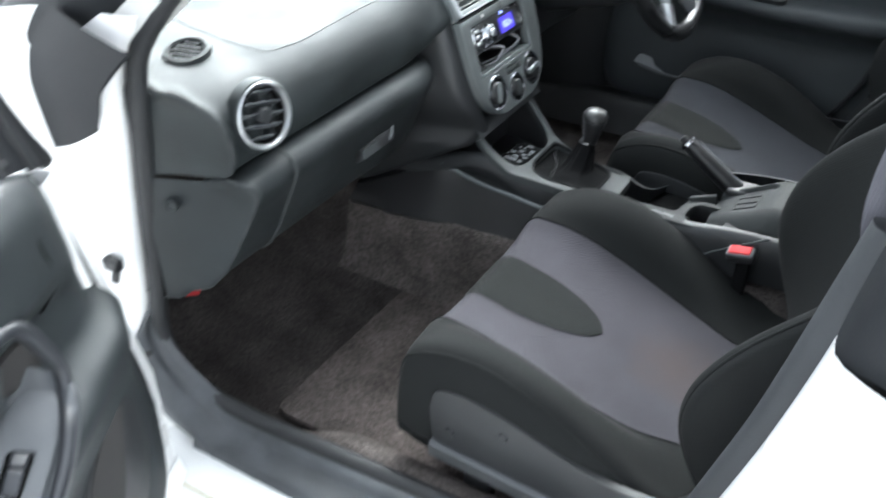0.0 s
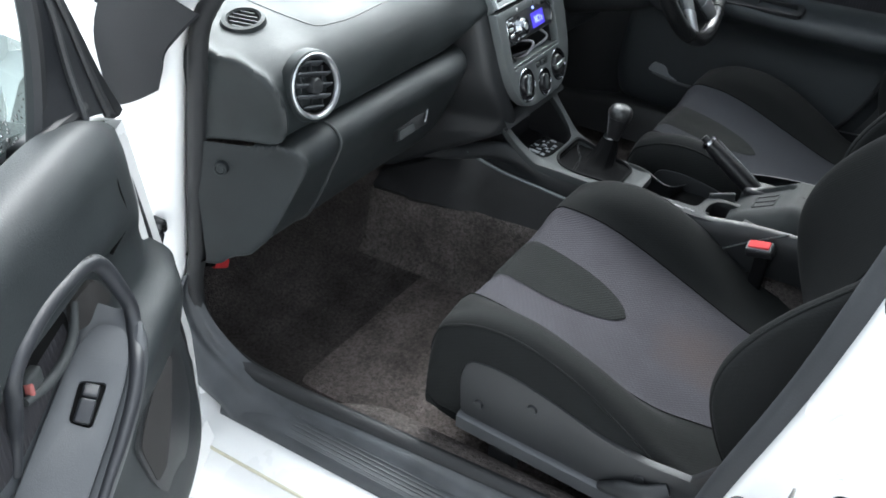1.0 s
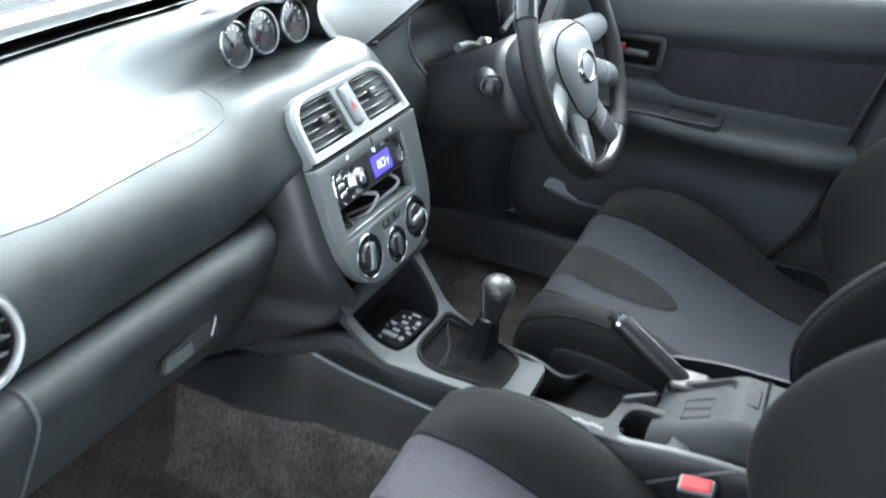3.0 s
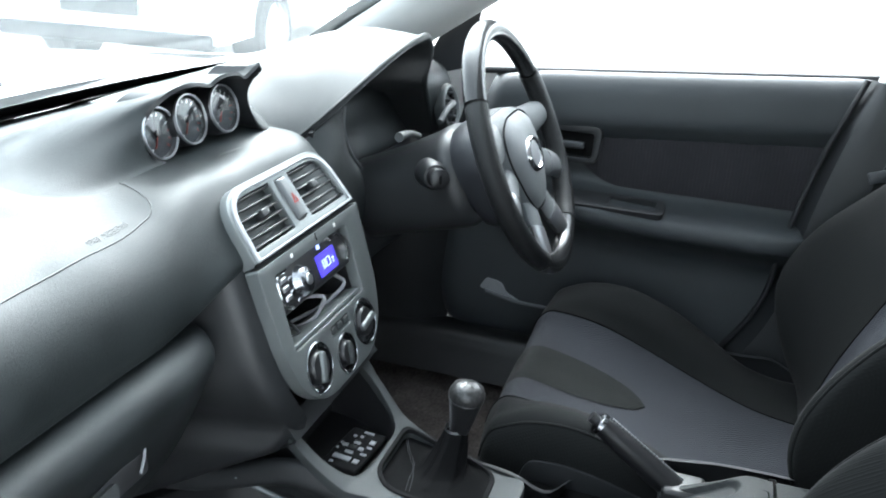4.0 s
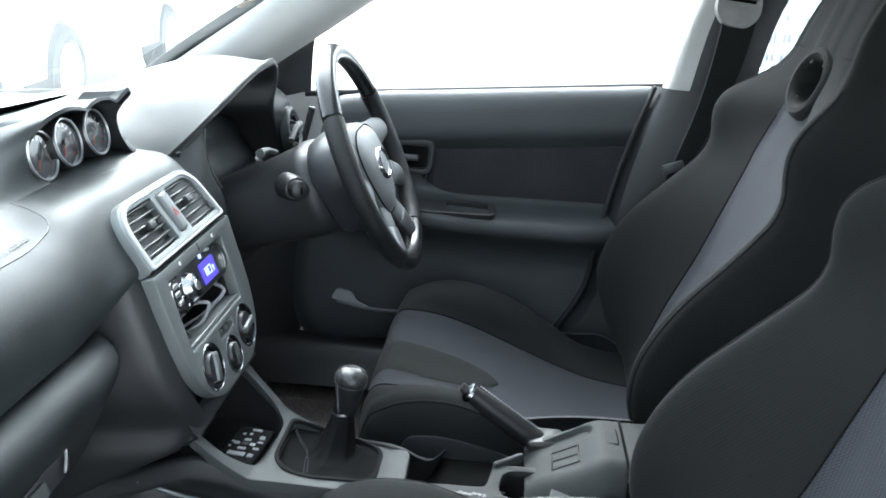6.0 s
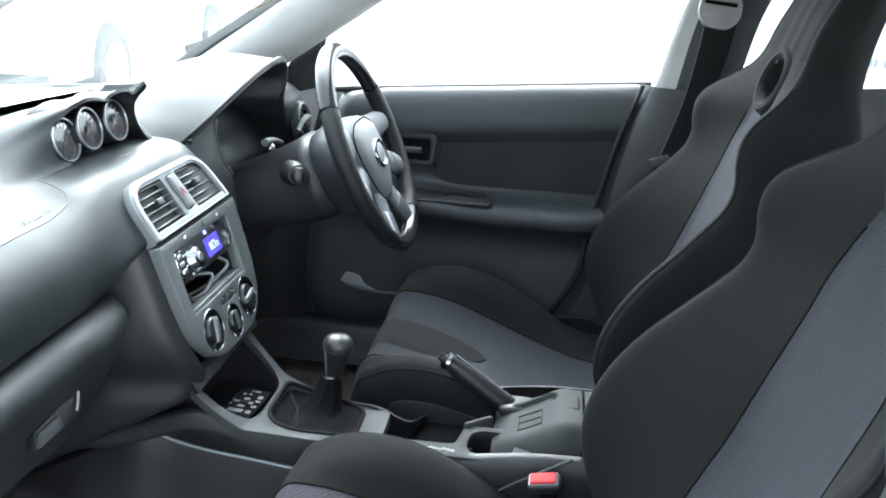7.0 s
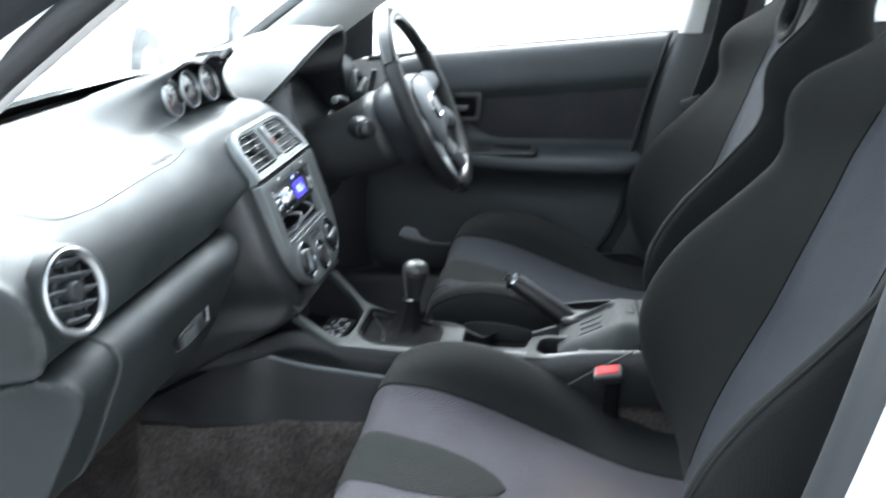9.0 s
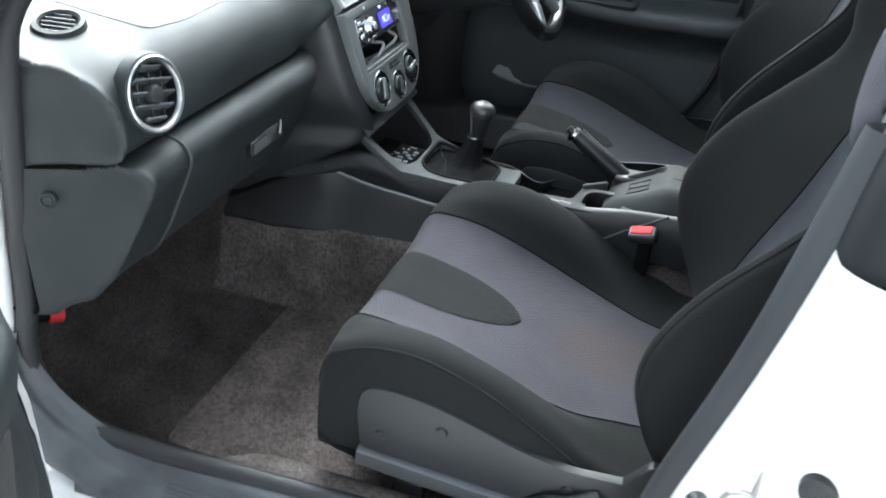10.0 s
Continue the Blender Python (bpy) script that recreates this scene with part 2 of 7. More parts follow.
M_DOORCLOTH = fabric("door_cloth", (0.034, 0.033, 0.037), (0.018, 0.0175, 0.020), scale=100)
M_CARPET = carpet("carpet", (0.056, 0.049, 0.046))
# paler than the floor carpet: light on the tunnel side is in the colour
M_TUNNEL = carpet("tunnel_pile", (0.080, 0.070, 0.065), 200)
M_MAT = carpet("floor_mat", (0.086, 0.073, 0.068), 230)
M_RED = mat("red_plastic", (0.50, 0.035, 0.040), 0.65, spec=0.2, var=0.05)
M_FADED = mat("faded_red", (0.30, 0.09, 0.08), 0.6, var=0.1)
M_SCREEN = glowing("lit_display", (0.09, 0.06, 0.85), 0.19)
M_DIGITS = glowing("lit_digits", (0.30, 0.38, 1.0), 0.5)
M_DIAL = mat("dial_face", (0.018, 0.020, 0.024), 0.5)
M_MARK = mat("dial_marks", (0.8, 0.8, 0.78), 0.5, var=0.02)
M_NEEDLE = mat("needle_red", (0.22, 0.02, 0.012), 0.5, var=0.02)
M_ORANGE = mat("orange_mark", (0.55, 0.28, 0.04), 0.5, var=0.02)
M_GLASS = glass("window_glass", (0.95, 0.97, 0.96))
M_TINT = glass("tinted_glass", (0.62, 0.67, 0.69))
M_SCREENGLASS = glass("windscreen_glass", (0.92, 0.96, 0.955), haze=0.05)
M_WET = glass("wet_glass", (0.40, 0.48, 0.465), 0.8, haze=0.05)
M_LENS = glass("gauge_lens", (0.92, 0.94, 0.94), gloss=0.09, haze=0.03)
M_PAPER = mat("faded_paper", (0.62, 0.52, 0.38), 0.8, var=0.08, blotch=40)
M_GROUND = mat("pale_concrete", (0.62, 0.615, 0.60), 0.7, var=0.12, blotch=1.2, grain=0.4, grain_scale=60)
M_WALL = mat("pale_render", (0.66, 0.66, 0.64), 0.9, var=0.06, blotch=0.7)
M_TYRE = mat("tyre_rubber", (0.02, 0.02, 0.02), 0.8, grain=0.4, grain_scale=120)
M_MESH = mat("speaker_mesh", (0.020, 0.0185, 0.018), 0.8, grain=1.0, grain_scale=900, var=0.2)
M_STITCH = mat("grey_thread", (0.22, 0.22, 0.23), 0.8)


# ---------------- mesh helpers ----------------
def cr(points, n):
    """n points along a smooth curve through the given ones."""
    p = np.array(points, float)
    if len(p) == 2:
        return [tuple(p[0] + (p[1] - p[0]) * k / (n - 1)) for k in range(n)]
    d = np.r_[0, np.cumsum(np.maximum(np.linalg.norm(np.diff(p, axis=0), axis=1), 1e-6))]
    m = np.zeros_like(p)
    s = np.diff(p, axis=0) / np.diff(d)[:, None]
    w = np.diff(d)
    m[1:-1] = (s[:-1] * w[1:, None] + s[1:] * w[:-1, None]) / (w[1:] + w[:-1])[:, None]
    m[0], m[-1] = s[0], s[-1]
    out = []
    for u in np.linspace(0, d[-1], n):
        k = min(int(np.searchsorted(d, u, "right")) - 1, len(p) - 2)
        h = d[k + 1] - d[k]
        t = (u - d[k]) / h
        a, b = 2 * t**3 - 3 * t**2 + 1, t**3 - 2 * t**2 + t
        c, e = -2 * t**3 + 3 * t**2, t**3 - t**2
        out.append(tuple(a * p[k] + b * h * m[k] + c * p[k + 1] + e * h * m[k + 1]))
    return out


def segmented(pts, per=4):
    """Smooth points with every given one kept as a knot."""
    p = np.array(pts, float)
    m = np.zeros_like(p)
    m[1:-1] = (p[2:] - p[:-2]) / 2
    m[0], m[-1] = p[1] - p[0], p[-1] - p[-2]
    m[0] *= 0.5
    out = []
    for k in range(len(p) - 1):
        for j in range(per):
            t = j / per
            a, b = 2 * t**3 - 3 * t**2 + 1, t**3 - 2 * t**2 + t
            c, e = -2 * t**3 + 3 * t**2, t**3 - t**2
            out.append(tuple(a * p[k] + b * m[k] + c * p[k + 1] + e * m[k + 1]))
    out.append(tuple(p[-1]))
    return out


def curve(xs, ys):
    """A smooth function through (x, y)."""
    fine = np.array(cr(list(zip(xs, ys)), 160))
    return lambda x: float(np.interp(x, fine[:, 0], fine[:, 1]))


def loft(sections, nu, nv):
    rows = [cr(s, nu) for s in sections]
    cols = [cr([r[k] for r in rows], nv) for k in range(nu)]
    return [[cols[k][j] for k in range(nu)] for j in range(nv)]


def grid(g, closed=False, keep=None, bm=None, caps=False):
    bm = bm or bmesh.new()
    vs = [[bm.verts.new(p) for p in row] for row in g]
    nu = len(g[0])
    for j in range(len(g) - 1):
        for k in range(nu if closed else nu - 1):
            if keep is None or keep(j, k):
                bm.faces.new((vs[j][k], vs[j][(k + 1) % nu], vs[j + 1][(k + 1) % nu], vs[j + 1][k]))
    if caps:
        bm.faces.new(vs[0][::-1])
        bm.faces.new(vs[-1])
    loose = [v for v in bm.verts if not v.link_faces]
    for v in loose:
        bm.verts.remove(v)
    return bm


def thicken(bm, depth):
    """Gives an open sheet a thickness, against its normals."""
    bmesh.ops.recalc_face_normals(bm, faces=bm.faces)
    bmesh.ops.solidify(bm, geom=list(bm.faces), thickness=depth)
    return bm


def box(c, s, bevel=0.0, seg=3, bm=None, turn=None):
    bm = bm or bmesh.new()
    m = Matrix.Translation(c) @ (turn or Matrix()) @ Matrix.Diagonal((*s, 1))
    r = bmesh.ops.create_cube(bm, size=1, matrix=m)
    if bevel:
        es = {e for v in r["verts"] for e in v.link_edges}
        bmesh.ops.bevel(bm, geom=list(es), offset=bevel, segments=seg, profile=0.5, affect="EDGES")
    return bm


def tube(path, radius, seg=10, bm=None, n=None, flat=1.0, closed=False, caps=True):
    """A round bar along a smooth path; radius may be a list."""
    bm = bm or bmesh.new()
    pts = [Vector(p) for p in (cr(path, n) if n else path)]
    rs = radius if isinstance(radius, (list, tuple)) else [radius] * len(pts)
    if n and len(rs) != n:
        rs = [float(v) for v in np.interp(np.linspace(0, 1, n), np.linspace(0, 1, len(rs)), rs)]
    g, up = [], None
    for i, p in enumerate(pts):
        if closed:
            d = (pts[(i + 1) % len(pts)] - pts[i - 1]).normalized()
        else:
            d = (pts[min(i + 1, len(pts) - 1)] - pts[max(i - 1, 0)]).normalized()
        if up is None:
            up = d.orthogonal().normalized()
        up = (up - d * up.dot(d)).normalized()
        side = d.cross(up)
        g.append([tuple(p + rs[i] * (math.cos(a) * up + flat * math.sin(a) * side)) for a in [2 * math.pi * k / seg for k in range(seg)]])
    if closed:
        g.append(g[0])
    return grid(g, True, bm=bm, caps=caps and not closed)


def at(bm, m):
    bmesh.ops.transform(bm, matrix=m, verts=bm.verts)
    return bm


def lathe(profile, m=None, seg=32, bm=None, squash=1.0):
    """Turns a profile of (radius, height) about the local z axis."""
    bm = bm or bmesh.new()
    m = m or Matrix()
    g = [[tuple(m @ Vector((max(r, 1e-5) * math.cos(2 * math.pi * k / seg), squash * max(r, 1e-5) * math.sin(2 * math.pi * k / seg), h))) for k in range(seg)] for r, h in profile]
    return grid(g, True, bm=bm)


def rounded(pts, r, n=5):
    """The outline of a polygon with its corners rounded; r: one radius or one a corner."""
    out = []
    for i, p in enumerate(pts):
        p, a, b = Vector(p), Vector(pts[i - 1]), Vector(pts[(i + 1) % len(pts)])
        rad = r[i] if isinstance(r, (list, tuple)) else r
        da, db = (a - p), (b - p)
        k = min(rad, da.length * 0.49, db.length * 0.49)
        s, e = p + da.normalized() * k, p + db.normalized() * k
        for j in range(n + 1):
            t = j / n
            out.append(tuple((1 - t) ** 2 * s + 2 * t * (1 - t) * p + t * t * e))
    return out


def rect(x0, y0, x1, y1, r=0.004, n=4):
    return rounded([(x0, y0), (x1, y0), (x1, y1), (x0, y1)], r, n)


def circle(cx, cy, r, n=32, sq=1.0):
    return [(cx + r * math.cos(2 * math.pi * k / n), cy + sq * r * math.sin(2 * math.pi * k / n)) for k in range(n)]


def plate(outline, m, depth, holes=(), bevel=0.0, bm=None):
    """A sheet of that outline (and holes) in the local xy plane of m, its face at z = 0, depth going down."""
    own = bmesh.new()
    edges = []
    for loop in (outline, *holes):
        vs = [own.verts.new((x, y, 0)) for x, y in loop]
        edges += [own.edges.new((vs[i], vs[(i + 1) % len(vs)])) for i in range(len(vs))]
    bmesh.ops.triangle_fill(own, use_beauty=True, use_dissolve=False, edges=edges, normal=(0, 0, 1))
    if holes:
        def inside(c, loop):
            k, hit = len(loop) - 1, False
            for i in range(len(loop)):
                (xi, yi), (xk, yk) = loop[i], loop[k]
                if (yi > c.y) != (yk > c.y) and c.x < (xk - xi) * (c.y - yi) / (yk - yi) + xi:
                    hit = not hit
                k = i
            return hit
        bad = [f for f in own.faces if any(inside(f.calc_center_median(), h) for h in holes)]
        bmesh.ops.delete(own, geom=bad, context="FACES_ONLY")
    for f in own.faces:
        if f.normal.z < 0:
            f.normal_flip()
    top = list(own.faces)
    ring = [e for e in own.edges if len(e.link_faces) == 1]
    new_geo = bmesh.ops.extrude_edge_only(own, edges=ring)["geom"]
    low = [v for v in new_geo if isinstance(v, bmesh.types.BMVert)]
    bmesh.ops.translate(own, verts=low, vec=(0, 0, -depth))
    if bevel:
        es = [e for e in ring if e.is_valid]
        bmesh.ops.bevel(own, geom=es, offset=bevel, segments=2, profile=0.6, affect="EDGES")
    bmesh.ops.recalc_face_normals(own, faces=own.faces)
    bmesh.ops.transform(own, matrix=m, verts=own.verts)
    if bm is None:
        return own
    tmp = bpy.data.meshes.new("tmp")
    own.to_mesh(tmp)
    bm.from_mesh(tmp)
    bpy.data.meshes.remove(tmp)
    own.free()
    return bm


def frame3(o, x, n):
    """A pose at o with the local x axis along x and the local z axis along n."""
    n = Vector(n).normalized()
    x = Vector(x)
    x = (x - n * x.dot(n)).normalized()
    y = n.cross(x)
    return Matrix((( x.x, y.x, n.x, o[0]), (x.y, y.y, n.y, o[1]), (x.z, y.z, n.z, o[2]), (0, 0, 0, 1)))


def mesh_of(name, bm, material, sharp=38):
    me = bpy.data.meshes.new(name)
    bmesh.ops.recalc_face_normals(bm, faces=bm.faces)
    bm.to_mesh(me)
    bm.free()
    for p in me.polygons:
        p.use_smooth = True
    me.set_sharp_from_angle(angle=radians(sharp))
    me.materials.append(material)
    return me


def part(name, bm, material, parent, label="", sharp=38):
    """One mesh under a thing or under a part of it; its numbers are in world metres."""
    ob = new(name, mesh_of(name, bm, material, sharp))
    ob.parent = parent
    ob.matrix_parent_inverse = Matrix()
    if parent.parent is None and parent.type == "EMPTY":
        ob.data.transform(Matrix.Translation(-parent.location))
    elif parent.parent is not None and parent.parent.type == "EMPTY":
        ob.data.transform(Matrix.Translation(-parent.parent.location))
    if label:
        ob["label"] = label
    return ob


def thing(name, at, label, category, group="", kind=""):
    ob = new(name)
    ob.location = at
    ob.empty_display_size = 0.05
    bpy.context.view_layer.update()
    return tagged(ob, label, category, group, kind)


def solid(name, bm, material, label, category="", group="", kind="", sharp=38):
    return tagged(new(name, mesh_of(name, bm, material, sharp)), label, category, group, kind)


# ---------------- ground and surroundings ----------------
bm = bmesh.new()
bmesh.ops.create_grid(bm, x_segments=40, y_segments=40, size=400)
solid("ground", bm, M_GROUND, "pale wet concrete yard", "ground", kind="structure")


# ---------------- car body shell ----------------
body = thing("car_body", (0, 0, 0), "white car body with the passenger door opening and dark rubber seals", "car", kind="structure")

# floor pan with the raised tunnel, carpeted
secs = []
for y, zf in ((-1.14, 0.32), (-0.55, 0.30), (0.10, 0.29), (0.60, 0.28), (0.95, 0.285), (1.10, 0.36), (1.25, 0.56), (1.32, 0.80)):
    t = max(0.0, zf - 0.30)
    secs.append([(-0.70, y, zf + 0.06), (-0.66, y, zf + 0.01), (-0.62, y, zf), (-0.30, y, zf), (-0.21, y, zf + 0.005), (-0.175, y, zf + 0.04), (-0.155, y, zf + 0.14), (-0.13, y, 0.452 + t), (-0.11, y, 0.46 + t),
                 (0.11, y, 0.46 + t), (0.13, y, 0.452 + t), (0.155, y, zf + 0.14), (0.175, y, zf + 0.04), (0.21, y, zf + 0.005), (0.30, y, zf), (0.62, y, zf), (0.66, y, zf + 0.01), (0.70, y, zf + 0.06)])
part("floor_carpet", grid(loft(secs, 70, 40)), M_CARPET, body, "dark brown-black pile carpet")
# overlay in the paler pile, painting the door light on the tunnel side
secs = [[(-0.142, y, 0.446), (-0.152, y, 0.436), (-0.164, y, 0.405), (-0.178, y, 0.345), (-0.192, y, 0.312), (-0.212, y, 0.293 + 0.01 * max(0.0, y - 0.6))] for y in (-0.30, 0.20, 0.60, 0.90, 0.955)]
part("tunnel_carpet", grid(loft(secs, 24, 20)), M_TUNNEL, body, "brown carpet on the tunnel side, its lit tone put into the colour")


# left sill and door opening frame: white painted flange, black scuff trim, carpet edge
def along_y(profile, y0, y1, n=14):
    return [[(x, y0 + (y1 - y0) * j / (n - 1), z) for x, z in profile] for j in range(n)]


prof = cr([(-0.580, 0.285), (-0.588, 0.32), (-0.600, 0.348), (-0.620, 0.366), (-0.644, 0.373), (-0.657, 0.366)], 16)
band = []
for y in np.linspace(-0.35, 0.86, 40):
    f = min(1.0, max(0.0, (y - 0.60) / 0.20))
    f = 1 - 0.9 * f * f * (3 - 2 * f)
    band.append([(x - 0.02 * (1 - f), float(y), 0.285 + (z - 0.285) * f) for x, z in prof])
part("carpet_edge", grid(band), M_TUNNEL, body)
prof = cr([(-0.650, 0.36), (-0.660, 0.372), (-0.675, 0.374), (-0.690, 0.370), (-0.698, 0.358), (-0.715, 0.352), (-0.733, 0.346), (-0.738, 0.335), (-0.738, 0.325)], 22)
part("sill_trim", grid(along_y(prof, -0.40, 0.83)), M_SCUFF, body, "ribbed black plastic scuff trim")
for i in range(6):
    x = -0.7005 - 0.0058 * i
    part("scuff_rib", box((x, 0.165, float(np.interp(-x, [0.698, 0.715, 0.733], [0.358, 0.352, 0.346])) + 0.0006), (0.0024, 1.09, 0.0010), 0.0004, 1), M_SCUFF, body)
prof = cr([(-0.70, 0.332), (-0.76, 0.328), (-0.80, 0.318), (-0.818, 0.29), (-0.822, 0.24), (-0.80, 0.19), (-0.74, 0.18)], 22)
part("outer_sill", grid(along_y(prof, -0.9, 1.02)), M_WHITE, body, "white painted outer sill")
prof = [(0.735, 0.372), (0.70, 0.378), (0.668, 0.376), (0.655, 0.366), (0.645, 0.345), (0.62, 0.30)]
part("sill_seam", tube([(-0.792, y, 0.3225) for y in (-0.5, 0.2, 0.9)], 0.0025, 6, n=12), M_CREAM, body)
part("driver_sill", grid(along_y(cr(prof, 12), -0.4, 1.0)), M_BLACK, body)

# front jamb: white post from the sill to the screen, with the black seal on its inner edge
secs = []
for z, x0, y0, x1, y1 in ((0.30, -0.82, 0.95, -0.70, 0.86), (0.42, -0.82, 0.99, -0.695, 0.915), (0.60, -0.81, 1.01, -0.695, 0.902), (0.80, -0.80, 1.02, -0.695, 0.874), (0.92, -0.78, 1.0, -0.695, 0.850), (0.99, -0.765, 0.93, -0.69, 0.79)):
    secs.append([(x0 - 0.01, y0 + 0.10, z), (x0, y0 + 0.02, z), (x0 + 0.02, y0, z), ((x0 + x1) / 2, (y0 + y1) / 2 + 0.01, z), (x1 - 0.005, y1, z), (x1 + 0.02, y1 + 0.01, z)])
part("front_jamb", grid(loft(secs, 24, 30)), M_WHITE, body, "white painted door jamb")
part("hinge_panel", box((-0.775, 1.07, 0.56), (0.17, 0.02, 0.66), 0.004), M_WHITE, body, "white painted panel behind the door hinges")
seal = [(-0.655, 0.30, 0.372), (-0.67, 0.62, 0.374), (-0.678, 0.76, 0.378), (-0.682, 0.83, 0.390), (-0.684, 0.880, 0.420), (-0.687, 0.905, 0.465), (-0.689, 0.904, 0.52), (-0.69, 0.892, 0.565), (-0.69, 0.877, 0.673), (-0.69, 0.863, 0.768), (-0.69, 0.850, 0.852), (-0.69, 0.834, 0.925), (-0.69, 0.78, 0.995), (-0.69, 0.66, 1.09), (-0.675, 0.45, 1.215), (-0.645, 0.25, 1.30), (-0.62, 0.0, 1.345), (-0.61, -0.3, 1.36)]
part("door_seal", tube(seal, 0.013, 10, n=120), M_RUBBER, body, "black rubber door seal")
secs = []
for x, y, z in seal[4:13]:
    secs.append([(x - 0.006, y + 0.012, z), (x + 0.002, y + 0.008, z), (x + 0.012, y + 0.012, z), (x + 0.03, y + 0.06, z)])
part("seal_lip", grid(loft(secs, 12, 50)), M_RUBBER, body)
# black corner trim between sill and jamb, in one sweep with the sill trim
secs = []
for o, i in (((-0.738, 0.70, 0.325), (-0.668, 0.70, 0.374)), ((-0.738, 0.79, 0.336), (-0.676, 0.785, 0.382)), ((-0.738, 0.822, 0.362), (-0.680, 0.825, 0.398)), ((-0.738, 0.858, 0.378), (-0.682, 0.862, 0.424)), ((-0.738, 0.888, 0.404), (-0.685, 0.888, 0.456)), ((-0.736, 0.912, 0.450), (-0.687, 0.903, 0.490)), ((-0.733, 0.915, 0.492), (-0.689, 0.908, 0.515)), ((-0.705, 0.908, 0.535), (-0.690, 0.905, 0.540))):
    o, i = Vector(o), Vector(i)
    up = Vector((0, -0.004, 0.004))
    secs.append([tuple(o + Vector((0.0, 0.008, -0.012))), tuple(o), tuple(o.lerp(i, 0.12) + up), tuple(o.lerp(i, 0.45) + up * 1.5), tuple(o.lerp(i, 0.60) + up * 0.5), tuple(o.lerp(i, 0.82) + up * 1.2), tuple(i + up)])
part("corner_trim", grid(loft(secs, 22, 44)), M_SCUFF, body, "moulded black corner trim")
part("trim_clip", lathe([(0.0, 0.003), (0.005, 0.003), (0.007, 0.0)], frame3((-0.722, 0.905, 0.470), (0, 1, 0), (-0.6, -0.7, 0.3)), 14), M_BLACK, body)


# windscreen pillars
def pillar(s):
    up = 0.018 if s < 0 else 0.0
    inner = [(s * 0.655, 1.02, 0.90), (s * 0.652, 0.94, 0.955), (s * 0.645, 0.80, 1.050), (s * 0.625, 0.60, 1.182), (s * 0.595, 0.40, 1.275), (s * 0.57, 0.25, 1.325)]
    secs = []
    for x, y, z in inner:
        z += up * min(1.0, max(0.0, (0.95 - y) / 0.15))
        secs.append([(x - s * 0.030, y + 0.03, z + 0.012), (x - s * 0.042, y + 0.005, z + 0.002), (x - s * 0.034, y - 0.035, z - 0.010), (x - s * 0.004, y - 0.080, z - 0.020), (x + s * 0.030, y - 0.100, z - 0.024), (x + s * 0.052, y - 0.100, z - 0.012), (x + s * 0.060, y - 0.05, z)])
    return grid(loft(secs, 20, 30))


part("pillar_trim", pillar(1), M_HEAD, body, "grey moulded pillar trim")
part("pillar_trim", pillar(-1), M_HEAD, body, "grey moulded pillar trim")
for s in (-1, 1):
    secs = []
    for x, y, z in ((0.70, 1.06, 0.885), (0.695, 0.94, 0.97), (0.685, 0.80, 1.06), (0.665, 0.60, 1.17), (0.635, 0.40, 1.26), (0.61, 0.25, 1.315), (0.60, -0.1, 1.36)):
        z += 0.014 if s < 0 and y < 0.9 else 0.0
        secs.append([(s * (x - 0.012), y + 0.035, z + 0.03), (s * (x + 0.012), y + 0.04, z + 0.03), (s * (x + 0.045), y + 0.01, z + 0.005), (s * (x + 0.045), y - 0.02, z - 0.015), (s * (x + 0.02), y - 0.045, z - 0.03), (s * (x - 0.01), y - 0.05, z - 0.03)])
    part("pillar_outer", grid(loft(secs, 20, 40)), M_GUSSET, body, "black pillar outer with door seal channel")

# roof with a pale lining
secs = [[(-0.60, y, z - 0.05), (-0.52, y, z - 0.005), (-0.3, y, z + 0.015), (0, y, z + 0.02), (0.3, y, z + 0.015), (0.52, y, z - 0.005), (0.60, y, z - 0.05)] for y, z in ((0.42, 1.27), (0.25, 1.325), (-0.1, 1.365), (-0.7, 1.36), (-1.2, 1.30))]
part("roof_lining", grid(loft(secs, 24, 20)), M_HEAD, body, "pale grey cloth roof lining")
secs = [[(x * 1.06, y + 0.02, z + 0.035) for x, y, z in s] for s in secs]
part("roof_skin", grid(loft(secs, 24, 20)), M_WHITE, body)

# middle pillars
edge = [(0.26, 0.36), (0.205, 0.44), (0.155, 0.533), (0.132, 0.676), (0.098, 0.833), (0.058, 0.957)]
secs = [[(0.715, y + 0.012, z), (0.700, y, z), (0.672, y - 0.012, z), (0.662, y - 0.05, z), (0.665, -0.10, z), (0.69, -0.16, z)] for y, z in edge]
part("pillar_gap_seal", tube([(0.695, y + 0.010, z) for y, z in edge], 0.005, 8, n=40), M_RUBBER, body)
part("middle_pillar_trim", grid(loft(secs, 14, 20)), M_PLASTIC, body, "dark lower pillar trim")
strip = [[(0.725, 0.052, 0.945), (0.700, 0.044, 0.945), (0.686, 0.006, 0.945)], [(0.700, 0.018, 1.09), (0.678, 0.014, 1.09), (0.668, -0.018, 1.09)], [(0.640, -0.035, 1.26), (0.618, -0.040, 1.26), (0.606, -0.070, 1.26)], [(0.600, -0.055, 1.34), (0.582, -0.060, 1.34), (0.572, -0.085, 1.34)]]
part("middle_pillar_trim", grid(loft(strip, 14, 24)), M_HEAD, body, "pale grey upper pillar trim")
# rear band of the pale trim, coloured dark for the shadow behind the belt
secs = [[a, (a[0] - 0.004, a[1] - 0.012, a[2]), (a[0] + 0.004, a[1] - 0.08, a[2]), (a[0] + 0.02, a[1] - 0.12, a[2])] for _, _, a in strip]
part("middle_pillar_trim", grid(loft(secs, 14, 24)), M_PLASTIC, body, "pillar trim behind the belt, its shadow put into a dark colour")

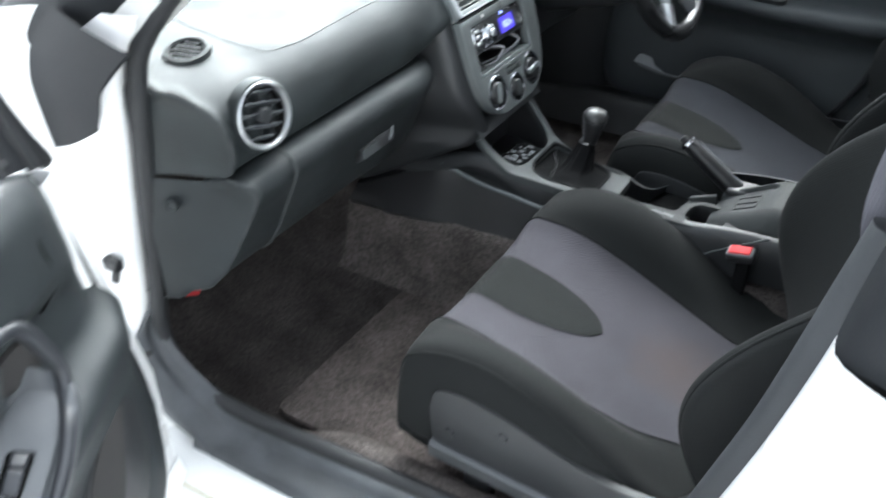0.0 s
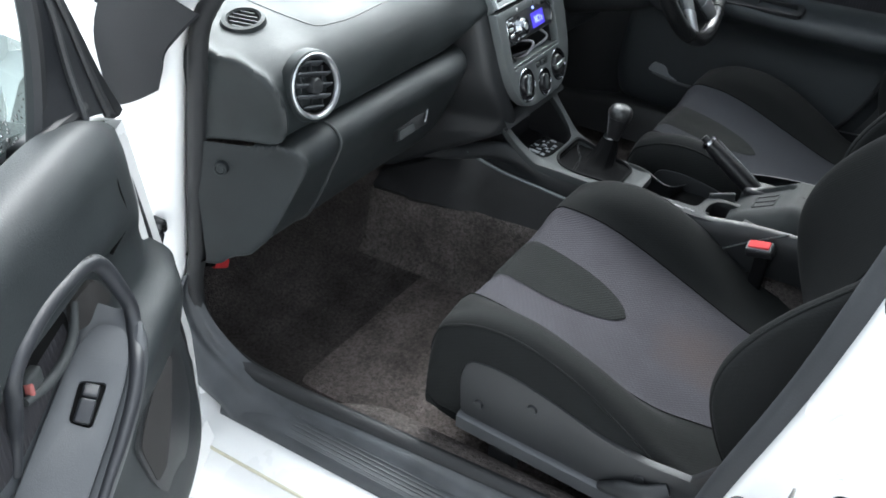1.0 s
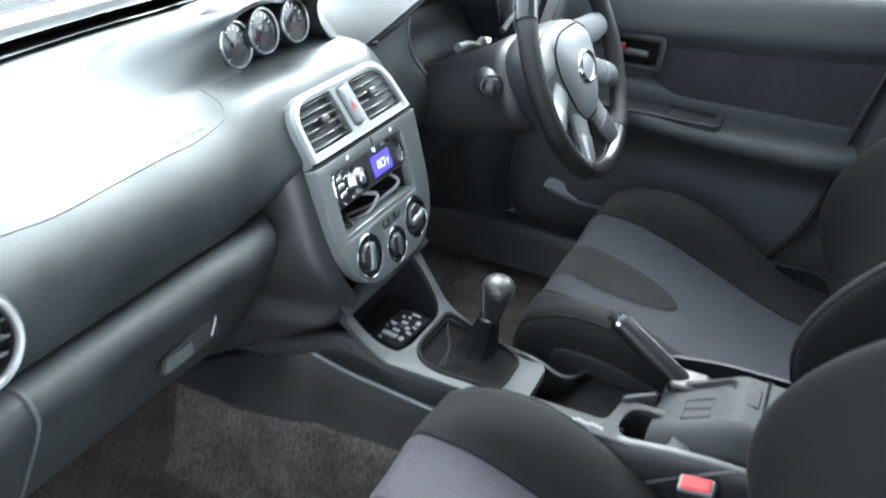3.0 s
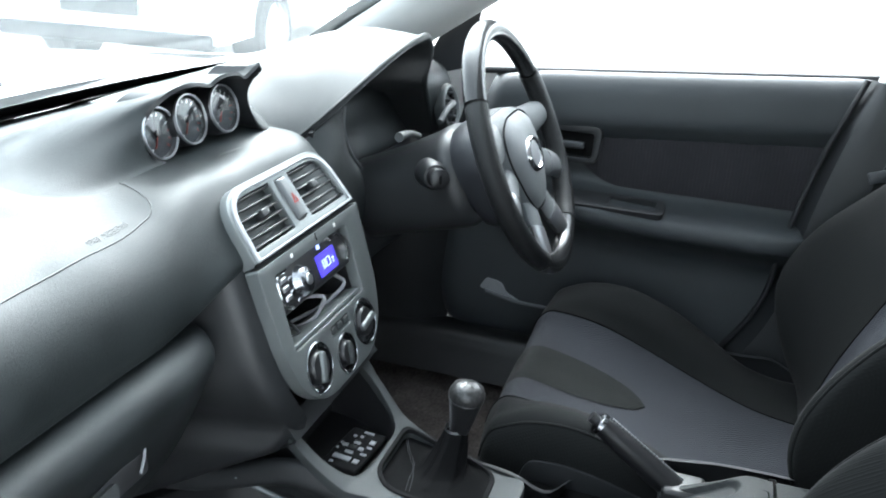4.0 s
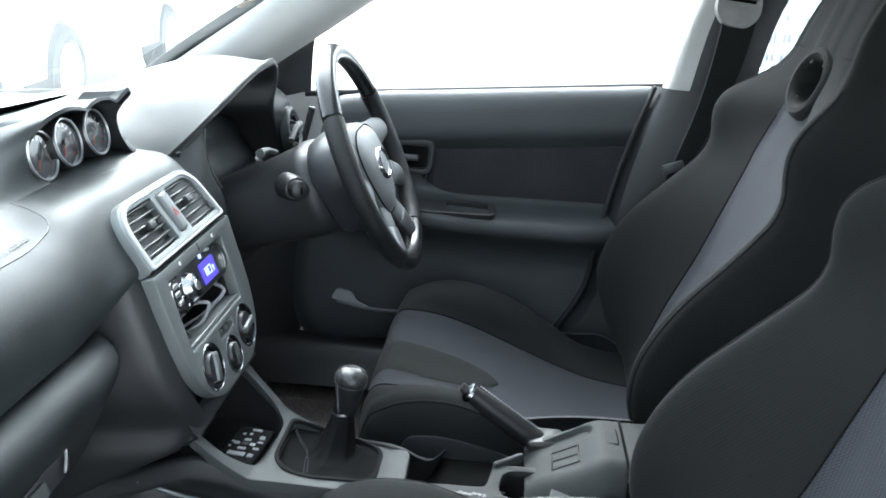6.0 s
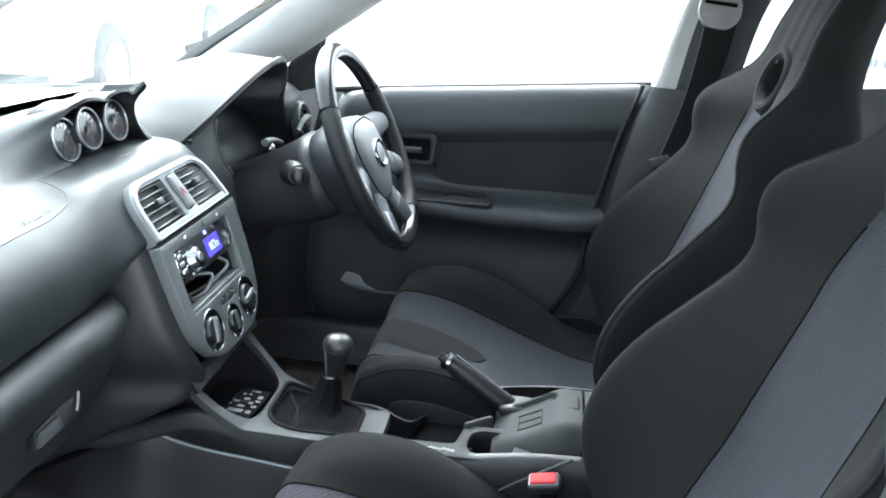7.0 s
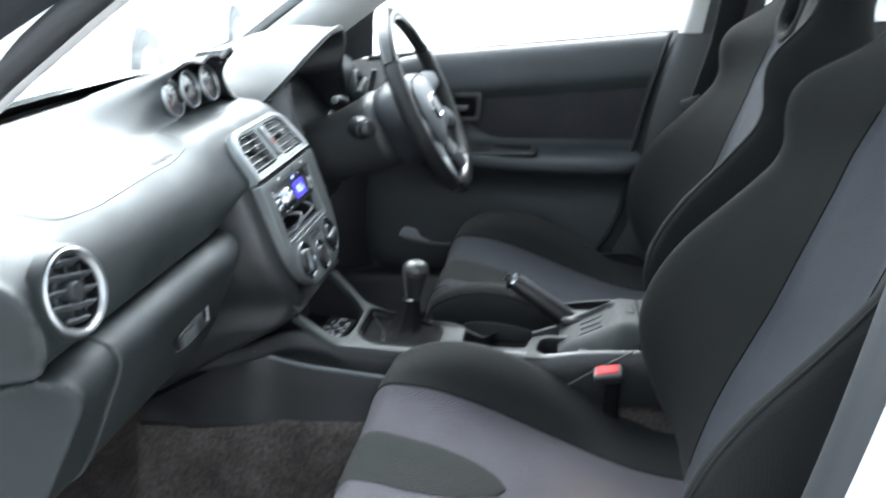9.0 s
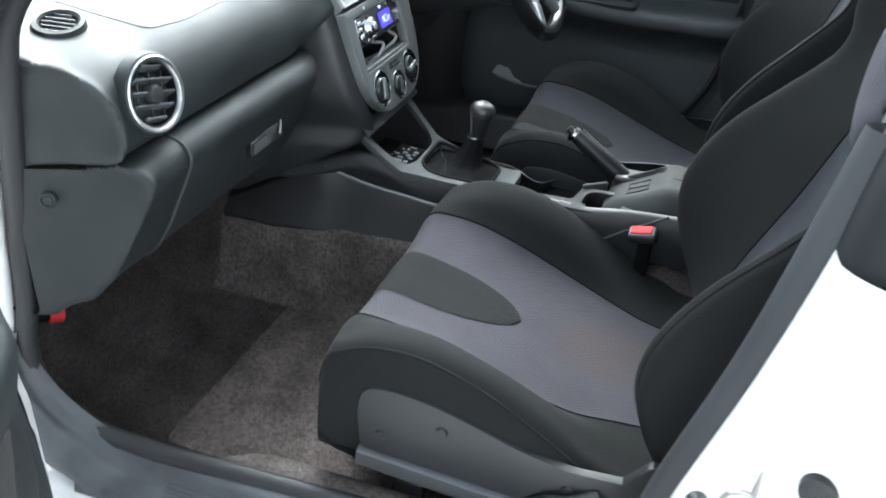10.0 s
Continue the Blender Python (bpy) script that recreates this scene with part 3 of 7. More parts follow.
# left middle pillar: white with a black inner seal
secs = []
for z, y0 in ((0.33, 0.24), (0.36, 0.20), (0.45, 0.155), (0.60, 0.115), (0.75, 0.075), (0.90, 0.045), (0.965, 0.032)):
    k = max(0.0, z - 0.95) * 0.30
    secs.append([(-0.686 + k, y0 + 0.000, z), (-0.693 + k, y0 + 0.016, z), (-0.704 + k, y0 + 0.013, z), (-0.715 + k, y0 - 0.005, z)])
part("pillar_seal", grid(loft(secs, 14, 50)), M_SEAL, body, "black rubber seal on the middle pillar")
whites = []
for z, y0 in ((0.325, 0.24), (0.36, 0.20), (0.45, 0.155), (0.60, 0.115), (0.75, 0.075), (0.84, 0.056), (0.872, 0.050)):
    whites.append([(-0.712, y0 - 0.004, z), (-0.745, y0 - 0.008, z), (-0.765, y0 - 0.03, z), (-0.785, y0 - 0.07, z), (-0.805, y0 - 0.12, z), (-0.825, y0 - 0.30, z)])
part("middle_pillar_panel", grid(loft(whites, 24, 40)), M_WHITE, body, "white painted middle pillar panel")
upper = []
for z, y0 in ((0.868, 0.051), (0.92, 0.044), (0.985, 0.033), (1.06, 0.012), (1.15, -0.015), (1.30, -0.07)):
    k = max(0.0, z - 0.95) * 0.30
    upper.append([(-0.712 + k, y0 - 0.004, z), (-0.74 + k, y0 - 0.01, z), (-0.76 + k, y0 - 0.05, z), (-0.765 + k, y0 - 0.20, z)])
part("pillar_upper", grid(loft(upper, 14, 20)), M_GUSSET, body, "black upper middle pillar")

# pale inner trim of the left middle pillar, black gusset and check strap on the front jamb
secs = []
for z, y0 in ((0.90, 0.040), (0.95, 0.038), (1.06, 0.020), (1.15, -0.008), (1.30, -0.06)):
    k = max(0.0, z - 0.95) * 0.30
    secs.append([(-0.684 + k, y0 + 0.000, z), (-0.676 + k, y0 - 0.006, z), (-0.668 + k, y0 - 0.05, z), (-0.668 + k, y0 - 0.14, z)])
part("middle_pillar_trim", grid(loft(secs, 12, 20)), M_HEAD, body, "pale grey upper pillar trim")
left = [(-0.754, 0.940, 0.813), (-0.756, 0.945, 0.86), (-0.756, 0.948, 0.90), (-0.754, 0.93, 0.95), (-0.75, 0.88, 1.0)]
right = [(-0.742, 0.860, 0.853), (-0.740, 0.852, 0.875), (-0.740, 0.846, 0.895), (-0.738, 0.82, 0.925), (-0.736, 0.785, 0.957)]
secs = [[a, tuple(Vector(a).lerp(Vector(b), 0.35) + Vector((-0.006, -0.008, 0))), tuple(Vector(a).lerp(Vector(b), 0.75) + Vector((-0.004, -0.006, 0))), b, (b[0] + 0.004, b[1] + 0.015, b[2])] for a, b in zip(left, right)]
part("pillar_gusset", grid(loft(secs, 12, 14)), M_GUSSET, body, "black gusset at the foot of the windscreen pillar")
ck = box((-0.738, 0.908, 0.640), (0.018, 0.026, 0.020), 0.005)
box((-0.745, 0.894, 0.650), (0.011, 0.016, 0.010), 0.003, bm=ck)
box((-0.747, 0.896, 0.628), (0.009, 0.011, 0.018), 0.003, bm=ck, turn=Matrix.Rotation(0.4, 4, "Y"))
part("check_strap", ck, M_BLACK, body, "dark steel door check strap")

# rear quarter: shelf panel, rear doors' inner sides and the back
part("rear_wall", box((0, -1.15, 0.62), (1.36, 0.06, 0.7), 0.02), M_PANEL, body)
secs = [[(0.72, y, 0.30), (0.69, y, 0.40), (0.68, y, 0.70), (0.69, y, 0.88), (0.72, y, z)] for y, z in ((-0.08, 0.955), (-0.5, 0.985), (-1.15, 1.02))]
part("rear_door_trim", grid(loft(secs, 16, 12)), M_PLASTIC, body)
secs = [[(-x, y, z) for x, y, z in s] for s in secs]
part("rear_door_trim", grid(loft(secs, 16, 12)), M_PLASTIC, body)
secs = [[(0.70, y, 0.99), (0.67, y, 1.10), (0.58, y, 1.33)] for y in (-0.53, -0.64)]
part("rear_pillar", grid(loft(secs, 10, 6)), M_HEAD, body)

# screens and windows
ws = [[(x, 1.20 - 0.10 * (x / 0.7) ** 2, 0.895), (x * 0.97, 0.84 - 0.06 * (x / 0.7) ** 2, 1.10), (x * 0.86, 0.44 - 0.02 * (x / 0.7) ** 2, 1.30)] for x in (-0.70, -0.35, 0, 0.35, 0.70)]
scr = part("windscreen", grid(loft(ws, 16, 20)), M_SCREENGLASS, body, "clear windscreen")
scr.visible_shadow = False
for nm, y0, y1, za, zb in (("rear_window", -0.12, -0.53, 0.955, 0.985), ("rear_window", -0.56, -1.10, 0.985, 1.02)):
    ob = part(nm, grid(loft([[(0.745, y, z), (0.71, y - 0.03, z + 0.2), (0.64, y - 0.06 - (0.38 if y > 0.5 else 0), 1.33)] for y, z in ((y0, za), (y1, zb))], 10, 10)), M_TINT, body, "dark tinted rear side window")
    ob.visible_shadow = False

fr = [[(x, y - 0.004, z) for y, z in ((1.222 - 0.10 * (x / 0.7) ** 2, 0.882), (1.20 - 0.10 * (x / 0.7) ** 2, 0.895), (1.176 - 0.10 * (x / 0.7) ** 2, 0.9075))] for x in np.linspace(-0.70, 0.70, 15)]
part("screen_edge", grid(fr), M_DEEP, body, "black printed edge at the foot of the windscreen")
part("permit", plate(rect(-0.017, -0.038, 0.017, 0.038, 0.003), frame3((0.572, 0.806, 1.086), (1, 0.12, 0.05), (0.0, -0.50, -0.87)), 0.0008), M_PAPER, body, "faded beige paper permit on the windscreen")

# bonnet, wings and scuttle ahead of the screen
secs = [[(-0.84, y, z - 0.12), (-0.80, y, z - 0.03), (-0.7, y, z), (-0.3, y, z + 0.03), (0, y, z + 0.035), (0.3, y, z + 0.03), (0.7, y, z), (0.80, y, z - 0.03), (0.84, y, z - 0.12)] for y, z in ((1.24, 0.865), (1.6, 0.85), (2.0, 0.80), (2.3, 0.70))]
part("bonnet", grid(loft(secs, 30, 16)), M_WHITE, body)
secs = [[(x, 1.27 - 0.10 * (x / 0.7) ** 2, 0.895), (x, 1.20 - 0.10 * (x / 0.7) ** 2, 0.885), (x, 1.13 - 0.10 * (x / 0.7) ** 2, 0.905)] for x in (-0.74, -0.4, 0, 0.4, 0.74)]
part("scuttle", grid(loft(secs, 10, 24)), M_BLACK, body, "black scuttle panel under the windscreen")
for s in (-1, 1):
    secs = [[(s * 0.74, y, z), (s * 0.80, y, z - 0.01), (s * 0.84, y, z - 0.06), (s * 0.85, y, z - 0.25), (s * 0.85, y, 0.22)] for y, z in ((1.01, 0.885), (1.3, 0.87), (1.7, 0.83), (2.1, 0.75))]
    part("front_wing", grid(loft(secs, 16, 14)), M_WHITE, body, "white painted front wing")


# ---------------- dashboard ----------------
dash = thing("dashboard", (0, 0.9, 0.6), "grey-black moulded plastic dashboard with silver trim", "dashboard")
FAR = [(1.15, 0.897), (1.02, 0.906)]
PASS = FAR + [(0.90, 0.899), (0.835, 0.886), (0.795, 0.870), (0.770, 0.846), (0.759, 0.815), (0.760, 0.785), (0.775, 0.770), (0.86, 0.765)]
CENT = FAR + [(0.90, 0.906), (0.84, 0.900), (0.806, 0.893), (0.784, 0.876), (0.758, 0.842), (0.743, 0.818), (0.760, 0.808), (0.86, 0.80)]
DRIV = FAR + [(0.93, 0.905), (0.88, 0.900), (0.85, 0.890), (0.84, 0.87), (0.835, 0.84), (0.82, 0.80), (0.835, 0.785), (0.90, 0.775)]


def bent(p, dy, dz=0.0, k0=2):
    return [(y + (dy if i >= k0 else dy * 0.2), z + dz) for i, (y, z) in enumerate(p)]


def knotted(rows, per, nv):
    """A surface across x through sections whose knots answer to each other."""
    r = [[(x, y, z) for y, z in segmented(p, per)] for x, p in rows]
    cols = [cr([q[k] for q in r], nv) for k in range(len(r[0]))]
    return [[cols[k][j] for k in range(len(cols))] for j in range(nv)]


def soft(u, r=0.005):
    """A ramp with a rounded foot."""
    return r * math.log1p(math.exp(min(30.0, u / r)))


def ended(p, x, y0, x0, slope):
    """The section at x, cut back to the flat facet at the end of the dash, with a soft ridge."""
    out = []
    for y, z in p:
        u = y0 - slope * (x - x0) - y
        w = min(1.0, max(0.0, (0.95 - y) / 0.05))
        out.append((y + w * (soft(u, 0.005) - 0.010 * math.exp(-(((u + 0.004) / 0.022) ** 2)) * min(1.0, max(0.0, (z - 0.58) / 0.03))), z))
    return out


rows = [(x, ended(PASS, x, 0.868, -0.694, 2.3)) for x in np.linspace(-0.694, -0.600, 34)]
rows += [(-0.57, PASS), (-0.42, PASS), (-0.30, PASS), (-0.23, PASS),
        (-0.19, [(a * 0.7 + c * 0.3, b * 0.7 + d * 0.3) for (a, b), (c, d) in zip(PASS, CENT)]), (-0.155, [(a * 0.25 + c * 0.75, b * 0.25 + d * 0.75) for (a, b), (c, d) in zip(PASS, CENT)]), (-0.130, CENT), (0.0, CENT), (0.130, CENT), (0.155, bent(CENT, 0.02)), (0.19, DRIV), (0.40, DRIV), (0.60, DRIV), (0.70, bent(DRIV, 0.03))]
part("dash_top", grid(knotted(rows, 6, 260)), M_DASH, dash, "grained grey-black dash moulding")
# knee panel on the driver's side
KN = [(0.90, 0.80), (0.835, 0.795), (0.815, 0.78), (0.805, 0.74), (0.80, 0.69), (0.805, 0.64), (0.83, 0.605), (0.92, 0.59)]
part("knee_panel", grid(knotted([(0.16, bent(KN, 0.0, 0, 0)), (0.22, KN), (0.45, KN), (0.62, KN), (0.70, bent(KN, 0.05, 0, 0))], 5, 40)), M_PLASTIC, dash, "black plastic knee panel")
# dark lower sides of the centre stack
for s in (-1, 1):
    secs = []
    for z, yf, w in ((0.815, 0.742, 0.131), (0.76, 0.722, 0.134), (0.70, 0.704, 0.133), (0.66, 0.690, 0.122), (0.62, 0.685, 0.105)) + (((0.60, 0.697, 0.112), (0.57, 0.745, 0.119), (0.54, 0.80, 0.126), (0.51, 0.855, 0.133), (0.48, 0.91, 0.14)) if s < 0 else ((0.585, 0.71, 0.09),)):
        secs.append([(s * (w - 0.01), yf, z), (s * (w + 0.006), yf + 0.006, z), (s * (w + 0.022), yf + 0.05, z), (s * (w + 0.035), yf + 0.12, z), (s * (w + 0.04), yf + 0.22, z)])
    part("stack_flank", grid(loft(secs, 20, 30)), M_PLASTIC, dash)
part("stack_foot", grid(loft([[(x, 0.70, 0.632), (x, 0.685, 0.612), (x, 0.73, 0.59), (x, 0.95, 0.58)] for x in (-0.12, 0, 0.12)], 12, 6)), M_PLASTIC, dash)

# glove box: rolled lid edge, face and the end seam
GL = [(0.80, 0.765), (0.765, 0.765), (0.745, 0.757), (0.737, 0.742), (0.742, 0.722), (0.752, 0.70), (0.768, 0.665), (0.785, 0.63), (0.805, 0.60), (0.84, 0.578), (0.93, 0.57)]
rows = [(-0.160, bent(GL, 0.05, 0.0, 0)), (-0.168, bent(GL, 0.022, 0.0, 0)), (-0.185, bent(GL, 0.006, 0.0, 0)), (-0.21, GL), (-0.35, GL), (-0.546, GL)]
glove = part("glove_box", grid(loft([[(x, y, z) for y, z in cr(p, 40)] for x, p in rows], 46, 40)), M_GLOVE, dash, "grained plastic glove box lid")
rows = [(-0.551, GL), (-0.575, GL)] + [(x, ended(GL, x, 0.865, -0.697, 2.1)) for x in np.linspace(-0.600, -0.697, 32)]
part("end_panel", grid(loft([[(x, y, z) for y, z in cr(p, 44)] for x, p in rows], 50, 130)), M_GLOVE, dash, "dash end panel")
seam = [(-0.5485, y - 0.0015, z) for y, z in cr(GL, 40)]
part("seam", tube(seam, 0.0022, 6), M_GREY, dash)

for sgn in (-1, 1):
    secs = [[(sgn * 0.738, 0.768, z), (sgn * 0.708, 0.795, z), (sgn * 0.66, 0.95, z), (sgn * 0.60, 1.28, z)] for z in ((0.28, 0.45, 0.60, 0.76) if sgn > 0 else (0.28, 0.45, 0.70, 0.92))]
    part("kick_panel", grid(loft(secs if sgn > 0 else [[(max(x, -0.695), max(y, 0.925), z) for x, y, z in q] for q in secs], 14, 10)), M_PLASTIC, body)


# ---------------- front seats ----------------
ZI = curve([0.02, 0.10, 0.17, 0.22, 0.28, 0.36, 0.44, 0.52, 0.555], [0.432, 0.436, 0.442, 0.451, 0.466, 0.488, 0.506, 0.520, 0.519])
ZS = curve([0.02, 0.10, 0.17, 0.22, 0.27, 0.32, 0.37, 0.42, 0.47, 0.52, 0.555], [0.436, 0.440, 0.447, 0.457, 0.474, 0.493, 0.513, 0.530, 0.540, 0.540, 0.528])
ZB = curve([0.02, 0.14, 0.18, 0.22, 0.255, 0.30, 0.345, 0.39, 0.43, 0.47, 0.50, 0.52, 0.555], [0.450, 0.456, 0.468, 0.494, 0.516, 0.543, 0.562, 0.575, 0.577, 0.570, 0.556, 0.544, 0.520])
SEAM = curve([0.02, 0.10, 0.16, 0.22, 0.30, 0.40, 0.56], [0.108, 0.112, 0.122, 0.140, 0.151, 0.155, 0.152])


def cushion_half(y, drop=0.0):
    """Half a section of the cushion: sunk middle, seam, raised bolster, tucked side."""
    zi, zs, zb, w = ZI(y) - drop, ZS(y) - drop, ZB(y) - drop, SEAM(y)
    zb = max(zb, zs + 0.004)
    return [(0, zi), (w * 0.40, zi + 0.001), (w * 0.78, zi + 0.38 * (zs - zi)), (w, zs), (w + (0.212 - w) * 0.5, zs + 0.66 * (zb - zs)), (0.212, zb - 0.002), (0.236, zb - 0.002), (0.253, zb - 0.020), (0.260, max(zb - 0.062, 0.424)), (0.256, 0.414 - drop * 0.1), (0.246, 0.400)]


def seat():
    st = thing("bucket_seat", (0, 0.25, 0.28), "black and blue-grey cloth bucket seat with built-in headrest", "car seat", group="front seats")
    # cushion
    g = []
    stations = [(y, 0.0, 0.0) for y in np.linspace(-0.03, 0.505, 40)]
    for a in np.linspace(0.10, 1.0, 14):
        ang = a * math.pi / 2 * 1.15
        stations.append((0.505, 0.046 * math.sin(ang) - 0.008 * a * a, 0.055 * (1 - math.cos(ang)) + 0.035 * a * a))
    for y, ahead, drop in stations:
        h = segmented(cushion_half(y + ahead * 0.4, drop), 4)
        h = [(x, max(z, 0.398)) for x, z in h]
        pull = [ahead * (1 - 0.55 * (abs(x) / 0.26) ** 3) for x, z in h]
        row = [(-x, y + q, z) for (x, z), q in zip(h[::-1], pull[::-1])] + [(x, y + q, z) for (x, z), q in list(zip(h, pull))[1:]]
        g.append(row)
    last = g[-1]
    g.append([(x, y - 0.022, max(0.403, z - 0.05)) for x, y, z in last])
    g.append([(x, y - 0.05, 0.397) for x, y, z in last])
    mid = (len(g[0]) - 1) // 2
    seam = 12
    lit = lambda j, k: mid - seam <= k < mid + seam and j < 52
    part("cushion_insert", grid(g, keep=lit), M_BLUE, st, "blue-grey ribbed cloth insert")
    part("cushion_bolster", grid(g, keep=lambda j, k: not lit(j, k)), M_CLOTH, st, "black cloth bolsters")
    # sewn seams: insert edge and bolster edge
    for s in (-1, 1):
        part("seam", tube([g[j][mid + s * seam] for j in range(2, 52)], 0.0016, 6), M_DEEP, st)
        part("piping", tube([g[j][mid + s * 26] for j in range(2, 48)], 0.0020, 6), M_CLOTH, st)
    # dark tongue on the insert, following its surface
    front = [(g[j][mid][1], g[j][mid][2]) for j in range(len(stations))]
    arc = np.r_[0, np.cumsum([math.dist(p, q) for p, q in zip(front, front[1:])])]
    a0 = float(np.interp(0.327, [p[0] for p in front[:40]], arc[:40]))
    a1 = float(arc[50])
    tg = []
    for v in np.linspace(0, 1, 34):
        u = a0 + v * (a1 - a0)
        y, z = float(np.interp(u, arc, [p[0] for p in front])), float(np.interp(u, arc, [p[1] for p in front]))
        j = int(np.clip(np.searchsorted(arc, u), 1, len(arc) - 1))
        ny, nz = -(front[j][1] - front[j - 1][1]), front[j][0] - front[j - 1][0]
        nl = math.hypot(ny, nz)
        w = 0.057 * math.sqrt(max(0.0, 1 - (1 - min(1, v / 0.55)) ** 2.0)) ** 1.15
        zi, zs = ZI(min(y, 0.52)), ZS(min(y, 0.52))
        row = []
        for k in range(13):
            x = w * (-1 + k / 6)
            lift = 0.0022 - 0.0012 * abs(k / 6 - 1) ** 4 + 0.38 * (zs - zi) * min(1.0, max(0.0, abs(x) - 0.062) / 0.058)
            row.append((x, y + lift * ny / nl, z + lift * nz / nl + 0.001 * (abs(x) / 0.06)))
        tg.append(row)
    part("cushion_tongue", grid(tg), M_TONGUE, st, "charcoal cloth tongue")
    # backrest, by level slices
    zs = [0.45, 0.50, 0.55, 0.60, 0.65, 0.70, 0.74, 0.80, 0.84, 0.86, 0.89, 0.93, 0.955, 0.975, 1.00, 1.02, 1.05, 1.10, 1.17, 1.225, 1.25, 1.262]
    yi = curve(zs, [0.090, 0.074, 0.056, 0.034, 0.010, -0.012, -0.026, -0.044, -0.056, -0.062, -0.070, -0.083, -0.089, -0.093, -0.097, -0.100, -0.108, -0.122, -0.148, -0.172, -0.190, -0.215])
    yc = curve(zs, [0.090, 0.118, 0.138, 0.150, 0.146, 0.126, 0.100, 0.046, 0.010, -0.006, -0.017, -0.015, -0.018, -0.029, -0.058, -0.082, -0.102, -0.118, -0.150, -0.178, -0.198, -0.220])
    wo = curve(zs, [0.222, 0.240, 0.250, 0.257, 0.261, 0.262, 0.260, 0.252, 0.244, 0.240, 0.236, 0.235, 0.231, 0.222, 0.198, 0.176, 0.152, 0.138, 0.132, 0.115, 0.090, 0.050])
    wi = curve(zs, [0.100, 0.102, 0.104, 0.106, 0.108, 0.109, 0.110, 0.109, 0.108, 0.107, 0.104, 0.092, 0.078, 0.064, 0.055, 0.052, 0.05, 0.05, 0.05, 0.05, 0.04, 0.02])
    g = []
    levels = [0.40, 0.415, 0.43] + list(np.linspace(0.45, 1.262, 84))
    for z in levels:
        a, c, o, i = yi(z), yc(z), wo(z), wi(z)
        thick = 0.105 - 0.03 * max(0, (z - 0.9) / 0.36)
        h = segmented([(0, a), (i * 0.6, a + 0.002), (i, a + 0.10 * (c - a)), ((i + o) / 2, a + 0.58 * (c - a)), (o - 0.028, c - 0.003), (o - 0.011, c - 0.003), (o, c - 0.024), (o - 0.004, (c + a - thick) / 2 - 0.01), (o - 0.03, a - thick + 0.01), (o * 0.5, a - thick - 0.012), (0, a - thick - 0.016)], 4)
        g.append([(x, y, z) for x, y in h] + [(-x, y, z) for x, y in h[-2:0:-1]])
    nn = len(g[0])
    lit = lambda j, k: (k < 8 or k >= nn - 8) and levels[j] < 0.972
    part("backrest_insert", grid(g, True, keep=lit), M_BLUE, st, "blue-grey ribbed cloth insert")

    def hole(j, k):
        x = (g[j][k][0] + g[j][(k + 1) % nn][0]) / 2
        zm = (levels[j] + levels[min(j + 1, 86)]) / 2
        return (x / 0.050) ** 2 + ((zm - 1.022) / 0.034) ** 2 < 1 and abs(x) < 0.051

    part("backrest_bolster", grid(g, True, keep=lambda j, k: not lit(j, k) and not hole(j, k)), M_CLOTH, st, "black cloth side wings and headrest")
    for k in (20, nn - 20):
        part("piping", tube([g[j][k] for j in range(5, 63)], 0.0020, 6), M_CLOTH, st)
    for k in (8, nn - 8):
        part("seam", tube([g[j][k] for j in range(5, 56)], 0.0014, 6), M_DEEP, st)
    # padded opening right through, under the headrest
    m = frame3((0, -0.098, 1.022), (1, 0, 0), (0, 0.95, 0.30))
    rimp = [(0.078, -0.016), (0.074, -0.002), (0.066, 0.005), (0.057, 0.006), (0.049, 0.001), (0.044, -0.012), (0.041, -0.045), (0.042, -0.080), (0.046, -0.094), (0.054, -0.100), (0.064, -0.094)]
    part("opening_rim", lathe(rimp, m, 44, squash=0.76), M_CLOTH, st, "padded black cloth rim of the opening")
    j = min(range(len(levels)), key=lambda q: abs(levels[q] - 1.062))
    for ks in (range(11, 20), range(nn - 19, nn - 10)):
        part("head_seam", tube([(g[j][k][0], g[j][k][1] + 0.0004, g[j][k][2]) for k in ks], 0.0008, 6), M_DEEP, st)
    # base: side valance, slide rail, recliner
    for s in (-1, 1):
        m = frame3((s * 0.252, 0, 0), (0, 1, 0), (s, 0, 0))
        fl = 1 if s > 0 else -1
        out = [(0.13, 0.478), (0.20, 0.473), (0.26, 0.484), (0.335, 0.508), (0.376, 0.518), (0.415, 0.523), (0.458, 0.519), (0.469, 0.484), (0.464, 0.418), (0.24, 0.400), (0.09, 0.39), (0.08, 0.45)]
        out = rounded([(y, z) for y, z in out], 0.016, 4)
        mm = Matrix(((0, 0, s, s * 0.263), (1, 0, 0, 0), (0, 1, 0, 0), (0, 0, 0, 1)))
        part("side_valance", plate(out, mm, 0.012, bevel=0.004), M_PLASTIC, st, "black plastic side cover")
        for y, z in ((0.436, 0.450), (0.357, 0.482), (0.20, 0.445)):
            b = lathe([(0.0, 0.003), (0.006, 0.003), (0.0075, 0.0), (0.0075, -0.004)], frame3((s * 0.263, y, z), (0, 1, 0), (s, 0, 0)), 14)
            part("bolt", b, M_PLASTIC, st)
        rail = [[(s * (0.225 + dx), y, 0.4225 - 0.065 * (0.46 - y) + dz) for dx, dz in ((0.0, 0.0), (0.040, 0.0), (0.046, -0.004), (0.046, -0.024), (0.040, -0.029), (0.0, -0.029))] for y in (0.02, 0.25, 0.465)]
        part("slide_rail", grid(rail, True, caps=True), M_RAIL, st, "satin grey slide rail")
